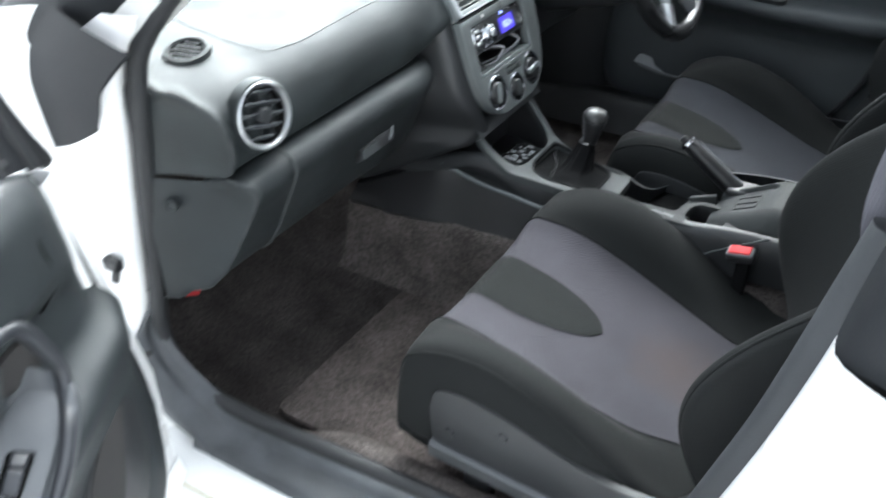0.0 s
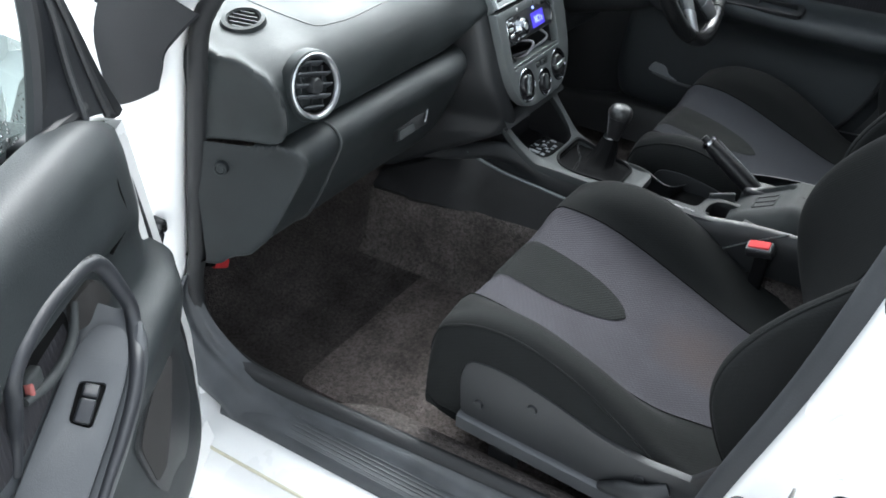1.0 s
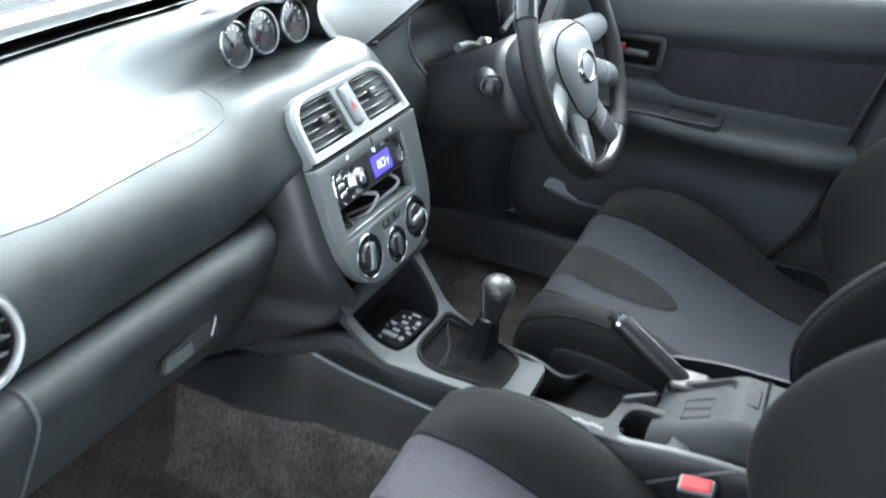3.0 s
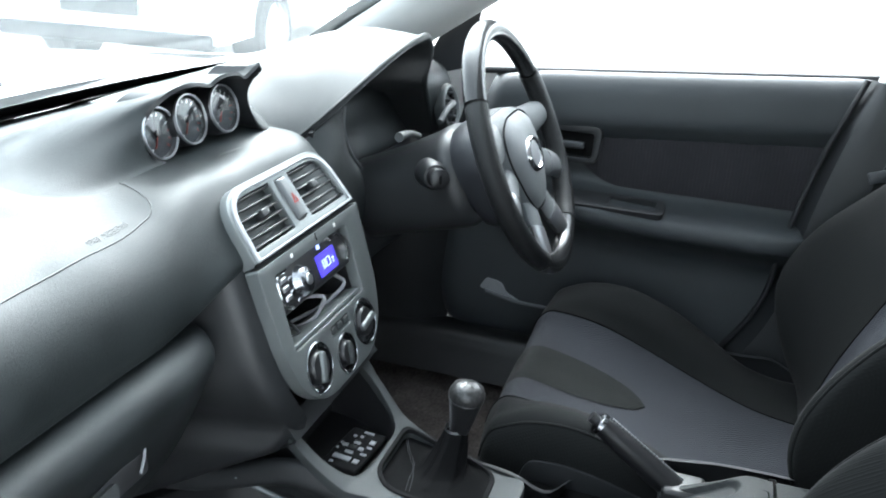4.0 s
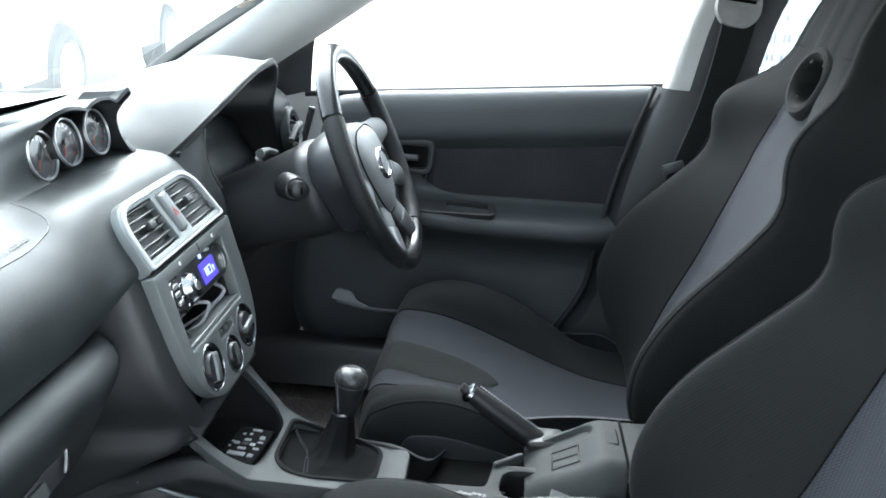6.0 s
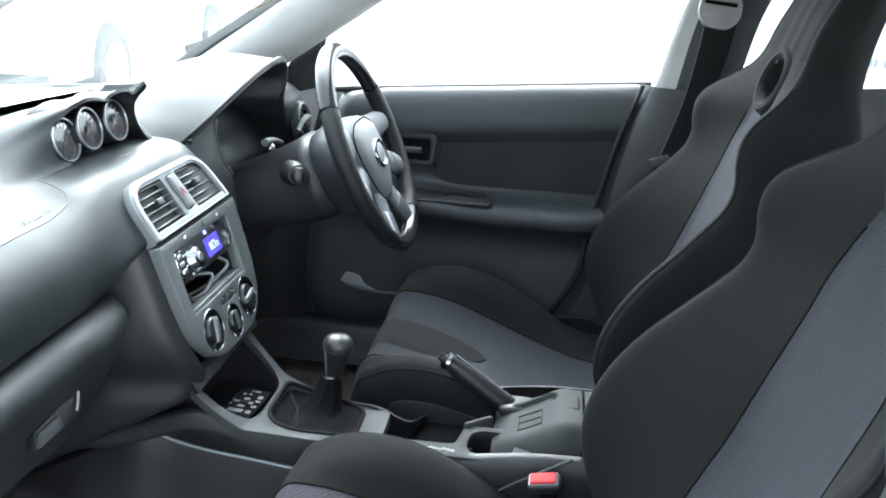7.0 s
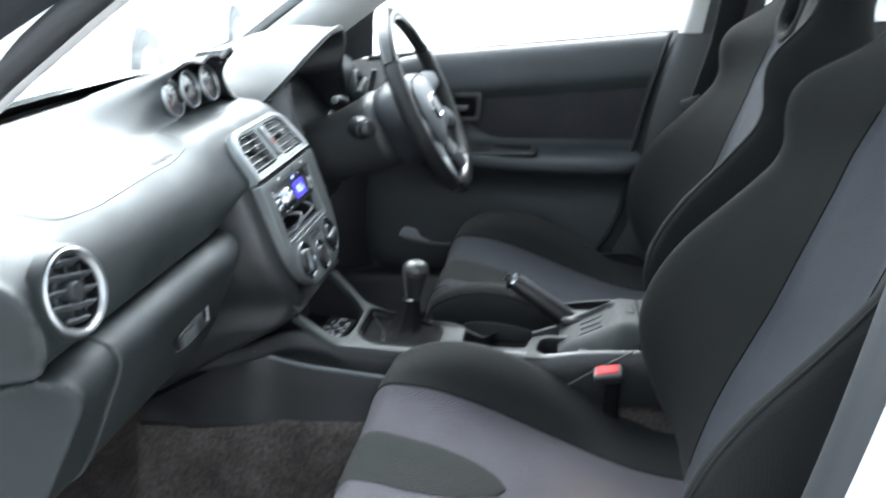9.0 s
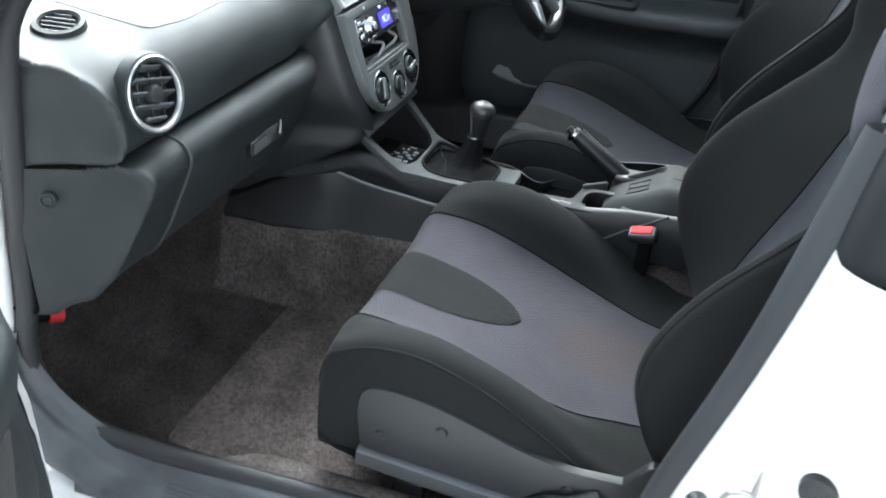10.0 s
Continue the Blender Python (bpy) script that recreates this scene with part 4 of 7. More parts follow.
        part("rail_channel", box((s * 0.240, 0.24, 0.372), (0.024, 0.40, 0.022), 0.003, turn=Matrix.Rotation(0.06, 4, "X")), M_BLACK, st)
        part("rail_foot", box((s * 0.240, 0.08, 0.325), (0.036, 0.05, 0.08), 0.006), M_BLACK, st)
        part("rail_foot", box((s * 0.240, 0.40, 0.330), (0.028, 0.04, 0.09), 0.006), M_BLACK, st)
    part("seat_pan", box((0, 0.27, 0.395), (0.44, 0.42, 0.03), 0.01), M_BLACK, st)
    return st


seat_r = seat()
seat_r.location.x += 0.343
seat_l = copy_thing(seat_r, Matrix.Translation((-0.350, 0.272, 0.28)))
seat_l["label"] = "black and blue-grey cloth bucket seat beside the open door, worn cushion"
for ob in seat_l.children:
    if ob.name.startswith("cushion_insert"):
        ob.material_slots[0].link = "OBJECT"
        ob.material_slots[0].material = M_BLUEWORNLIT
# lever on the side of the seat nearest the open door
part("recline_lever", tube([(-0.618, 0.272, 0.410), (-0.626, 0.240, 0.428), (-0.628, 0.212, 0.438), (-0.616, 0.185, 0.452)], [0.005, 0.012, 0.013, 0.010], 12, n=20, flat=0.55), M_PLASTIC, seat_l, "black recliner lever")
part("recliner_cover", plate(rounded([(0.09, 0.40), (0.20, 0.385), (0.195, 0.445), (0.165, 0.475), (0.135, 0.515), (0.10, 0.50)], 0.012, 4), Matrix(((0, 0, -1, -0.612), (1, 0, 0, 0), (0, 1, 0, 0), (0, 0, 0, 1))), 0.012, bevel=0.003), M_BLACK, seat_l, "black recliner housing")


# ---------------- doors ----------------
def door(name, o, d, label, glass_mat, left):
    """A front door: o is the hinge foot in plan, d the way from the hinge to the latch."""
    d = Vector((*d, 0)).normalized()
    if left:
        inward = Vector((-d.y, d.x, 0))
        inward = inward if inward.dot(Vector((1, -2, 0))) > 0 else -inward
    else:
        inward = Vector((-1, 0, 0))
    ob = thing(name, (o[0], o[1], 0.3), label, "car door")
    P0 = lambda u, w, z: tuple(Vector((o[0], o[1], 0)) + d * u + inward * w + Vector((0, 0, z)))
    P = P0
    belt = lambda u: 0.884 + 0.058 * (u - 0.10) / 0.72
    slant = lambda u, z: u + 0.27 * max(0.0, z - 0.52) * max(0.0, 1 - (u - 0.055) / 0.20)
    if left:
        belt = lambda u: 0.925 - 0.05 * max(0.0, u - 0.23) - 0.30 * max(0.0, 0.19 - u)
        slant = lambda u, z: u + 0.22 * max(0.0, z - 0.52) * max(0.0, 1 - (u - 0.035) / 0.22)
    P = lambda u, w, z: P0(slant(u, z), w, z)
    us = [0.035 if left else 0.055, 0.10, 0.16, 0.25, 0.36, 0.47, 0.52, 0.60, 0.69, 0.735, 0.78, 0.84]
    secs = []
    for u in us:
        b = belt(u)
        k = min(1.0, max(0.0, (u - 0.10) / 0.14)) * min(1.0, max(0.0, (0.80 - u) / 0.05))
        kk = min(1.0, max(0.0, (u - 0.20) / 0.10)) * min(1.0, max(0.0, (0.765 - u) / 0.04))
        if left:
            kk *= 0.25
        e = 0.035 * (1 - min(1, max(0.0, u - 0.05) / 0.06)) + 0.03 * max(0, (u - 0.78) / 0.06)
        top = 0.685 + 0.02 * max(0.0, (0.5 - u) / 0.3)
        lo = 0.09 * max(0.0, 1 - (u - 0.035) / 0.13) ** 2
        f = min(1.0, max(0.0, (u - 0.06) / 0.15)) if left else 1.0
        d5, d9, d11, d12 = (0.05, 0.095, 0.115, 0.125) if left else (0.042, 0.078, 0.094, 0.102)
        secs.append([P(u, 0.045, b + 0.012), P(u, 0.073 + 0.002 * f - e, b + 0.010), P(u, 0.074 + 0.018 * f - e, b - 0.008), P(u, 0.074 + 0.024 * f - e, b - d5), P(u, 0.074 + 0.020 * f - e, b - d9), P(u, 0.073 + 0.007 * f - e, b - d11), P(u, 0.072 - e, b - d12),
                     P(u, 0.072 - e, 0.75), P(u, 0.074 - e, top + 0.022), P(u, 0.085 - e + 0.01 * kk, top + 0.010), P(u, 0.10 - e + 0.035 * kk, top), P(u, 0.105 - e + 0.048 * kk, top - 0.008), P(u, 0.105 - e + 0.050 * kk, top - 0.030), P(u, 0.10 - e + 0.02 * kk, top - 0.055), P(u, 0.092 - e, top - 0.085),
                     P(u, 0.088 - e, 0.52), P(u, 0.092 - e, 0.45 + lo * 0.5), P(u, 0.09 - e, 0.40 + lo), P(u, 0.07 - e, 0.355 + lo), P(u, 0.02, 0.345 + lo)])
    g = loft(secs, 96, 70)
    part("trim_panel", grid(g), M_DOORTRIM if left else M_PANEL, ob, "grey-black moulded door trim")
    P, PS = P0, (P if left else P0)
    # cloth panel
    c = []
    for j in range(26):
        u = 0.32 + (0.775 - 0.32) * j / 25
        b = belt(u) - (0.128 if left else 0.105)
        lo = 0.712 if u > 0.42 else 0.712 + 0.06 * ((0.42 - u) / 0.10) ** 2
        c.append([P(u, 0.0755 + 0.003 * math.sin(math.pi * q / 9) - (0.03 * max(0, (u - 0.78) / 0.06)), b + (lo - b) * q / 9) for q in range(10)])
    part("cloth_panel", grid(c), M_DOORCLOTH, ob, "charcoal cloth door insert")
    # outer skin
    sk = []
    for u in (-0.02, 0.02, 0.4, 0.8, 1.0, 1.03):
        x = 0.0 if 0 < u < 1.02 else 0.02
        sk.append([PS(u, 0.005 + x, belt(u) + 0.005), PS(u, -0.02 + x, 0.80), PS(u, -0.025 + x, 0.60), PS(u, -0.02 + x, 0.40), PS(u, x, 0.28)])
    part("door_skin", grid(loft(sk, 20, 30)), M_WHITE, ob, "white painted door skin")
    part("door_shell" if left else "hinge_seal", grid([[PS(u, w, z) for z in (0.30, 0.52, 0.60, 0.88)] for u, w in ((0.0, -0.01), (0.0, 0.045), (0.06, 0.05))]), M_WHITE if left else M_RUBBER, ob)
    part("door_shell", grid([[P(u, w, z) for u in (0.0, 0.5, 1.0)] for w, z in ((-0.01, 0.30), (0.06, 0.32), (0.05, 0.36))]), M_WHITE, ob)
    part("door_shell", grid([[P(u, w, z) for z in (0.30, 0.55, 0.93)] for u, w in ((1.01, -0.01), (1.01, 0.05), (0.84, 0.052))]), M_WHITE, ob)
    part("latch_panel", grid([[P(u, 0.050, z) for u in (0.80, 0.90, 1.01)] for z in (0.32, 0.6, 0.95)]), M_WHITE, ob)
    # seal along the lower and hinge edges
    part("edge_seal", tube([P(0.112, 0.040, 0.865), P(0.092, 0.042, 0.785), P(0.064, 0.044, 0.661), P(0.034, 0.046, 0.522), P(0.036, 0.046, 0.436), P(0.075, 0.048, 0.385), P(0.15, 0.050, 0.348), P(0.25, 0.050, 0.335), P(0.75, 0.050, 0.335)], 0.007, 8, n=60), M_RUBBER, ob)
    part("edge_seal", tube([P(u, 0.048, belt(u) + 0.010) for u in (0.17 if left else 0.10, 0.4, 0.84)], 0.007, 8, n=24), M_RUBBER, ob)
    # window, frame, mirror corner
    w0, w1 = 0.10, 0.86
    top = lambda u: min(1.33, 0.90 + 1.0 * max(0.0, u - 0.02) * 0.62)
    win = part("window", grid([[P(u, 0.025 - 0.12 * q / 8 * 0.4, belt(u) + 0.003 + (max(top(u), belt(u) + 0.01) - belt(u)) * q / 8) for q in range(9)] for u in np.linspace(w0, w1, 24)]), glass_mat, ob, "wet window glass" if left else "clear window glass")
    win.visible_shadow = False
    if not left:
        top = lambda u: min(1.33, 0.985 + 0.72 * max(0.0, u - 0.10))
    if left:
        fr = [P(*q) for q in ((0.070, 0.024, 0.878), (0.098, 0.022, 0.928), (0.127, 0.018, 1.0), (0.160, 0.010, 1.08), (0.28, -0.015, 1.19), (0.45, -0.03, 1.28), (0.66, -0.035, 1.33), (0.86, -0.035, 1.33))]
        part("window_frame", tube(fr, 0.011, 8, n=50), M_RUBBER, ob, "black window frame")
        sail = [[P(0.074, 0.030, 0.876), P(0.142, 0.052, 0.910), P(0.190, 0.056, 0.925), P(0.236, 0.046, 0.928)], [P(0.098, 0.030, 0.927), P(0.150, 0.046, 0.950), P(0.180, 0.044, 0.963), P(0.212, 0.036, 0.975)], [P(0.127, 0.025, 1.0), P(0.157, 0.036, 1.012), P(0.175, 0.037, 1.02), P(0.195, 0.034, 1.026)], [P(0.160, 0.016, 1.08), P(0.168, 0.020, 1.083), P(0.176, 0.022, 1.086), P(0.185, 0.022, 1.09)]]
        part("window_post", tube([P(0.236, 0.036, 0.92), P(0.222, 0.034, 0.945), P(0.198, 0.031, 1.028), P(0.186, 0.020, 1.09)], 0.009, 8, n=14), M_RUBBER, ob, "black window post")
        for q in (((0.134, 0.052, 0.905), (0.142, 0.045, 0.95), (0.150, 0.036, 1.01), (0.166, 0.020, 1.083)), ((0.186, 0.058, 0.923), (0.178, 0.046, 0.965), (0.174, 0.038, 1.02), (0.176, 0.023, 1.086))):
            part("sail_rib", tube([P(*v) for v in q], 0.004, 8, n=16), M_PLASTIC, ob)
    else:
        sail = [[P(0.020, 0.085, 0.875), P(0.08, 0.088, 0.895), P(0.120, 0.085, 0.905)], [P(0.035, 0.080, 0.93), P(0.08, 0.083, 0.945), P(0.122, 0.080, 0.955)], [P(0.055, 0.075, 0.965), P(0.09, 0.075, 0.985), P(0.124, 0.072, 1.0)], [P(0.100, 0.065, 1.002), P(0.115, 0.065, 1.012), P(0.128, 0.062, 1.02)]]
    part("mirror_corner", grid(loft(sail, 14, 14)), M_GUSSET, ob, "black mirror corner trim")
    if left:
        # door mirror outside
        mt = Matrix.Rotation(math.atan2(inward.y, inward.x), 4, "Z")
        mi = part("door_mirror", box(P(0.150, -0.140, 0.915), (0.17, 0.10, 0.125), 0.045, 6, turn=mt), M_WHITE, ob, "white door mirror housing")
        part("mirror_glass", at(lathe([(0.0, 0.002), (0.96, 0.002), (1.0, 0.0), (1.0, -0.004)], Matrix.Diagonal((0.074, 0.050, 1, 1)), 36), frame3(P(0.2005, -0.140, 0.915), inward, d)), M_MIRROR, mi, "dark mirror glass")
        part("mirror_arm", box(P(0.175, -0.030, 0.885), (0.10, 0.05, 0.028), 0.010, 4, turn=mt), M_PLASTIC, ob, "black mirror arm")
    if not left:
        # handle recess with latch, pull ring and switch plate
        m = frame3(P(0.325, 0.079, 0.788), d, inward)
        part("handle_bezel", plate(rounded([(-0.062, -0.038), (0.045, -0.038), (0.05, 0.034), (-0.062, 0.034)], 0.018), m @ Matrix.Translation((0, 0, 0.012)), 0.02, [rounded([(-0.048, -0.026), (0.034, -0.026), (0.036, 0.020), (-0.048, 0.020)], 0.010)], 0.003), M_PLASTIC, ob)
        part("handle_cup", plate(rect(-0.048, -0.026, 0.036, 0.020), m @ Matrix.Translation((0, 0, 0.001)), 0.004), M_DEEP, ob)
        part("inner_handle", at(box((0, 0, 0), (0.048, 0.014, 0.010), 0.004), m @ Matrix.Translation((-0.006, -0.004, 0.010))), M_RAIL, ob, "satin inner door handle")
        part("lock_button", at(box((0, 0, 0), (0.012, 0.020, 0.010), 0.003), m @ Matrix.Translation((-0.035, 0.002, 0.012))), M_NEEDLE, ob, "dull red lock button")
        part("pocket_lip", tube([P(0.180, 0.100, 0.464), P(0.24, 0.102, 0.453), P(0.34, 0.103, 0.451), P(0.55, 0.100, 0.454)], 0.004, 8, n=30), M_HUB, ob, "grey door pocket lip")
        part("pocket_end", plate(rounded([(0.166, 0.468), (0.180, 0.492), (0.212, 0.486), (0.222, 0.466), (0.250, 0.453)], 0.008, 4), Matrix.Translation(P(0, 0.099, 0)) @ Matrix(((d.x, 0, inward.x, 0), (d.y, 0, inward.y, 0), (0, 1, 0, 0), (0, 0, 0, 1))), 0.004, bevel=0.001), M_KNOB, ob, "grey end of the door pocket")
        mm = frame3(P(0.37, 0.125, 0.696), d, inward * 0.3 + Vector((0, 0, 1)))
        part("switch_plate", plate(rounded([(-0.13, -0.028), (0.135, -0.028), (0.135, 0.022), (-0.13, 0.022)], 0.014), mm @ Matrix.Translation((0, 0, 0.004)), 0.012, [rect(0.035, -0.016, 0.120, 0.014, 0.008)], 0.002), M_PLASTIC, ob, "satin black switch plate")
        part("switch_well", plate(rect(-0.12, -0.025, 0.125, 0.02, 0.01), mm @ Matrix.Translation((0, 0, -0.010)), 0.004), M_BLACK, ob)
        part("window_switch", at(box((0, 0, 0), (0.030, 0.022, 0.016), 0.004), mm @ Matrix.Translation((-0.055, -0.001, 0.0))), M_PLASTIC, ob)
    else:
        # raised island: pull ring, handle cup, tweeter, switch plate and armrest
        # the island's own frame: along it, across it, and out of its face
        ex, ey = d * 0.922 + Vector((0, 0, -0.3872)), d * -0.1726 + inward * 0.8952 + Vector((0, 0, -0.4109))
        ez = d * 0.3466 + inward * 0.4457 + Vector((0, 0, 0.8253))
        c0 = P(0.36, 0.08, 0.742)
        mp = Matrix(((ex.x, ey.x, ez.x, c0[0]), (ex.y, ey.y, ez.y, c0[1]), (ex.z, ey.z, ez.z, c0[2]), (0, 0, 0, 1)))
        Q = lambda a, b, h: tuple(mp @ Vector((a, b, h)))
        ring = [P(*q) for q in ((0.428, 0.076, 0.715), (0.421, 0.080, 0.752), (0.425, 0.091, 0.795), (0.424, 0.097, 0.826), (0.394, 0.097, 0.840), (0.340, 0.097, 0.846), (0.289, 0.100, 0.838), (0.270, 0.106, 0.800), (0.264, 0.112, 0.768), (0.280, 0.119, 0.748))]
        ring += [Q(-0.050, 0.056, 0.002), Q(-0.030, 0.061, 0.002), Q(0.016, 0.066, 0.002), Q(0.066, 0.067, 0.002), Q(0.108, 0.069, 0.002), Q(0.25, 0.071, 0.002)]
        part("pull_ring", tube(ring, [0.005, 0.006, 0.007, 0.0075, 0.0075, 0.0075, 0.008, 0.0075, 0.007, 0.0065, 0.006, 0.005, 0.0045, 0.0045, 0.0045, 0.0045], 12, n=110), M_SATINBLACK, ob, "satin black pull handle ring")
        arm = []
        for a, b in ((-0.098, 0.024), (-0.090, 0.034), (-0.070, 0.044), (-0.035, 0.052), (0.01, 0.056), (0.09, 0.057), (0.30, 0.060)):
            lo = 0.5 if a < -0.05 else 1.0
            arm.append([Q(a, -0.014, 0.022 * lo), Q(a, -0.009, 0.010 * lo), Q(a, -0.006, 0.004), Q(a, -0.002, -0.002), Q(a, b * 0.5, -0.003), Q(a, b, -0.002), Q(a, b + 0.005, 0.003), Q(a, b + 0.012, 0.003), Q(a, b + 0.017, -0.006), Q(a, b + 0.016, -0.03), Q(a, b - 0.002, -0.065), Q(a, 0.02, -0.11)])
        part("armrest", grid(loft(arm, 44, 40)), M_ARM, ob, "moulded armrest")
        mz = Matrix(((d.x, 0, inward.x, 0), (d.y, 0, inward.y, 0), (0, 1, 0, 0), (0, 0, 0, 1)))
        mz = Matrix.Translation(P(0.0, 0.075, 0.0)) @ mz
        cup = rounded([(0.430, 0.700), (0.428, 0.815), (0.335, 0.835), (0.275, 0.825), (0.235, 0.755), (0.260, 0.735)], 0.02, 5)
        part("handle_cup", plate(cup, mz, 0.006), M_PANEL, ob)
        # flat black plate paints the shade inside the handle cup
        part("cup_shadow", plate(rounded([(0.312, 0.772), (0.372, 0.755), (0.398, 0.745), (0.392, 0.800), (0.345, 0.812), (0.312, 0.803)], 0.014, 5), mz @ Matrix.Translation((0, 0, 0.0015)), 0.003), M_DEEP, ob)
        part("tweeter_cover", plate(rounded([(0.238, 0.762), (0.258, 0.756), (0.311, 0.772), (0.307, 0.804), (0.262, 0.801)], 0.012, 5), mz @ Matrix.Translation((0, 0, 0.007)), 0.008, bevel=0.003), M_MESH, ob, "black tweeter cover")
        part("inner_handle", tube([P(0.307, 0.084, 0.806), P(0.325, 0.088, 0.786), P(0.350, 0.090, 0.775), P(0.378, 0.088, 0.772), P(0.404, 0.084, 0.775)], [0.003, 0.0045, 0.005, 0.005, 0.004], 10, n=24), M_GREY, ob, "satin inner door handle")
        part("lock_button", at(box((0.386, 0.780, 0.006), (0.022, 0.024, 0.012), 0.004), mz), M_GREY, ob)
        part("lock_mark", at(box((0.3955, 0.779, 0.0095), (0.005, 0.018, 0.008), 0.002), mz), M_FADED, ob, "faded red lock mark")
        sw_hole = rounded([(-0.018, 0.0145), (-0.023, 0.0375), (0.0205, 0.0385), (0.0205, 0.0185)], 0.005, 4)
        part("switch_plate", plate(rounded([(-0.076, 0.010), (-0.041, -0.0005), (0.0945, 0.001), (0.0895, 0.056), (0.008, 0.0545), (-0.045, 0.050), (-0.080, 0.036)], [0.012, 0.03, 0.002, 0.002, 0.04, 0.03, 0.012], 5), mp @ Matrix.Translation((0, 0, 0.003)), 0.004, [sw_hole], 0.0012), M_ARM, ob, "satin grey switch plate")
        part("switch_well", plate(rounded([(-0.024, 0.010), (-0.028, 0.042), (0.026, 0.043), (0.026, 0.014)], 0.004), mp @ Matrix.Translation((0, 0, 0.000)), 0.002), M_DEEP, ob)
        swt = mp @ Matrix.Translation((0.000, 0.0275, 0.002)) @ Matrix.Rotation(0.07, 4, "Z")
        part("window_switch", at(box((0.0075, 0, 0.002), (0.0225, 0.0145, 0.008), 0.0025, turn=Matrix.Rotation(0.14, 4, "Y")), swt), M_SATINBLACK, ob, "satin black window switch")
        part("window_switch", at(box((-0.0115, 0, 0.001), (0.0145, 0.0145, 0.008), 0.0025, turn=Matrix.Rotation(-0.3, 4, "Y")), swt), M_SATINBLACK, ob, "satin black window switch")
        part("rear_plate", plate(rounded([(0.0965, 0.001), (0.0915, 0.056), (0.26, 0.058), (0.26, 0.002)], 0.002, 4), mp @ Matrix.Translation((0, 0, 0.0025)), 0.004, [rounded([(0.111, 0.013), (0.106, 0.047), (0.20, 0.050), (0.20, 0.012)], 0.014, 5)], 0.001), M_ARM, ob, "satin grey armrest plate")
        # no real recess: a flat black plate gives the hole its shade
        part("pull_cup_shade", plate(rounded([(0.105, 0.008), (0.100, 0.052), (0.21, 0.054), (0.21, 0.008)], 0.012, 5), mp @ Matrix.Translation((0, 0, -0.0005)), 0.002), M_DEEP, ob)
        part("trim_seam", tube([P(0.200, 0.0835, 0.905), P(0.214, 0.093, 0.878), P(0.205, 0.092, 0.845), P(0.190, 0.085, 0.82), P(0.215, 0.0745, 0.795)], 0.0016, 6, n=30), M_DEEP, ob)
        mz = Matrix.Translation(P(0, -0.005, 0)) @ Matrix.Translation(-Vector(P(0, 0, 0))) @ mz
        spk = rounded([(0.151, 0.637), (0.128, 0.592), (0.124, 0.525), (0.149, 0.466), (0.187, 0.443), (0.221, 0.447), (0.252, 0.520), (0.267, 0.579), (0.247, 0.604), (0.203, 0.632)], 0.014, 4)
        part("speaker_pod", plate(spk, mz @ Matrix.Translation((0, 0, 0.022)), 0.03, bevel=0.006), M_PLASTIC, ob, "black speaker pod")
        part("speaker_mesh", plate(rounded([(0.160, 0.626), (0.172, 0.585), (0.190, 0.540), (0.215, 0.500), (0.240, 0.500), (0.262, 0.577), (0.245, 0.598), (0.203, 0.626)], 0.008, 4), mz @ Matrix.Translation((0, 0, 0.0234)), 0.003, bevel=0.001), M_MESH, ob, "brown-black speaker mesh")
        # the pocket opening is only a black plate, painting the shade within
        part("door_pocket_shade", plate(rounded([(0.295, 0.37), (0.62, 0.37), (0.62, 0.51), (0.335, 0.56), (0.288, 0.52)], 0.03, 5), mz @ Matrix.Translation((0, 0, 0.0235)), 0.004), M_DEEP, ob)
    return ob


door("front_door_open", (-0.80, 0.86), (-0.91, -0.414), "open white car door with dark trim and wet window", M_WET, True)
door("front_door", (0.80, 0.86), (0.0, -1.0), "closed car door with dark trim and padded armrest", M_GLASS, False)


# ---------------- centre stack fascia ----------------
def face(z_at, y_at, lean):
    """A pose on the stack face: local x across, local y up the face, local z towards the seats."""
    up = Vector((0, math.sin(lean), math.cos(lean)))
    n = Vector((1, 0, 0)).cross(up)
    return Matrix(((1, 0, n.x, 0), (0, up.y, n.y, y_at), (0, up.z, n.z, z_at), (0, 0, 0, 1)))


LOW = face(0.7125, 0.6985, math.atan(0.31))
TOP = face(0.816, 0.7315, math.atan(0.74))
T = Matrix.Translation
low_outline = rounded([(-0.066, -0.079), (0.066, -0.079), (0.108, -0.050), (0.126, 0.00), (0.130, 0.106), (-0.130, 0.106), (-0.126, 0.00), (-0.108, -0.050)], [0.03, 0.03, 0.04, 0.04, 0.003, 0.003, 0.04, 0.04], 6)
KNOBS = [(-0.066, -0.036, 0.0275), (0.002, -0.050, 0.0225), (0.066, -0.036, 0.0275)]
holes = [rect(-0.101, 0.000, 0.084, 0.090, 0.005)] + [circle(x, y, r, 36) for x, y, r in KNOBS] + [rect(-0.020, -0.020, 0.030, -0.008, 0.002)]
panel = part("centre_panel", plate(low_outline, LOW @ T((0, 0, 0.006)), 0.016, holes, 0.0022), M_SILVER, dash, "silver-grey centre panel")
top_outline = rounded([(-0.127, 0.0), (0.127, 0.0), (0.118, 0.084), (-0.118, 0.084)], [0.004, 0.004, 0.042, 0.042], 8)
vl = rounded([(-0.112, 0.012), (-0.022, 0.012), (-0.022, 0.071), (-0.101, 0.071)], [0.006, 0.004, 0.004, 0.024], 6)
vr = [(-x, y) for x, y in vl][::-1]
hz = rect(-0.0095, 0.016, 0.0095, 0.070, 0.004)
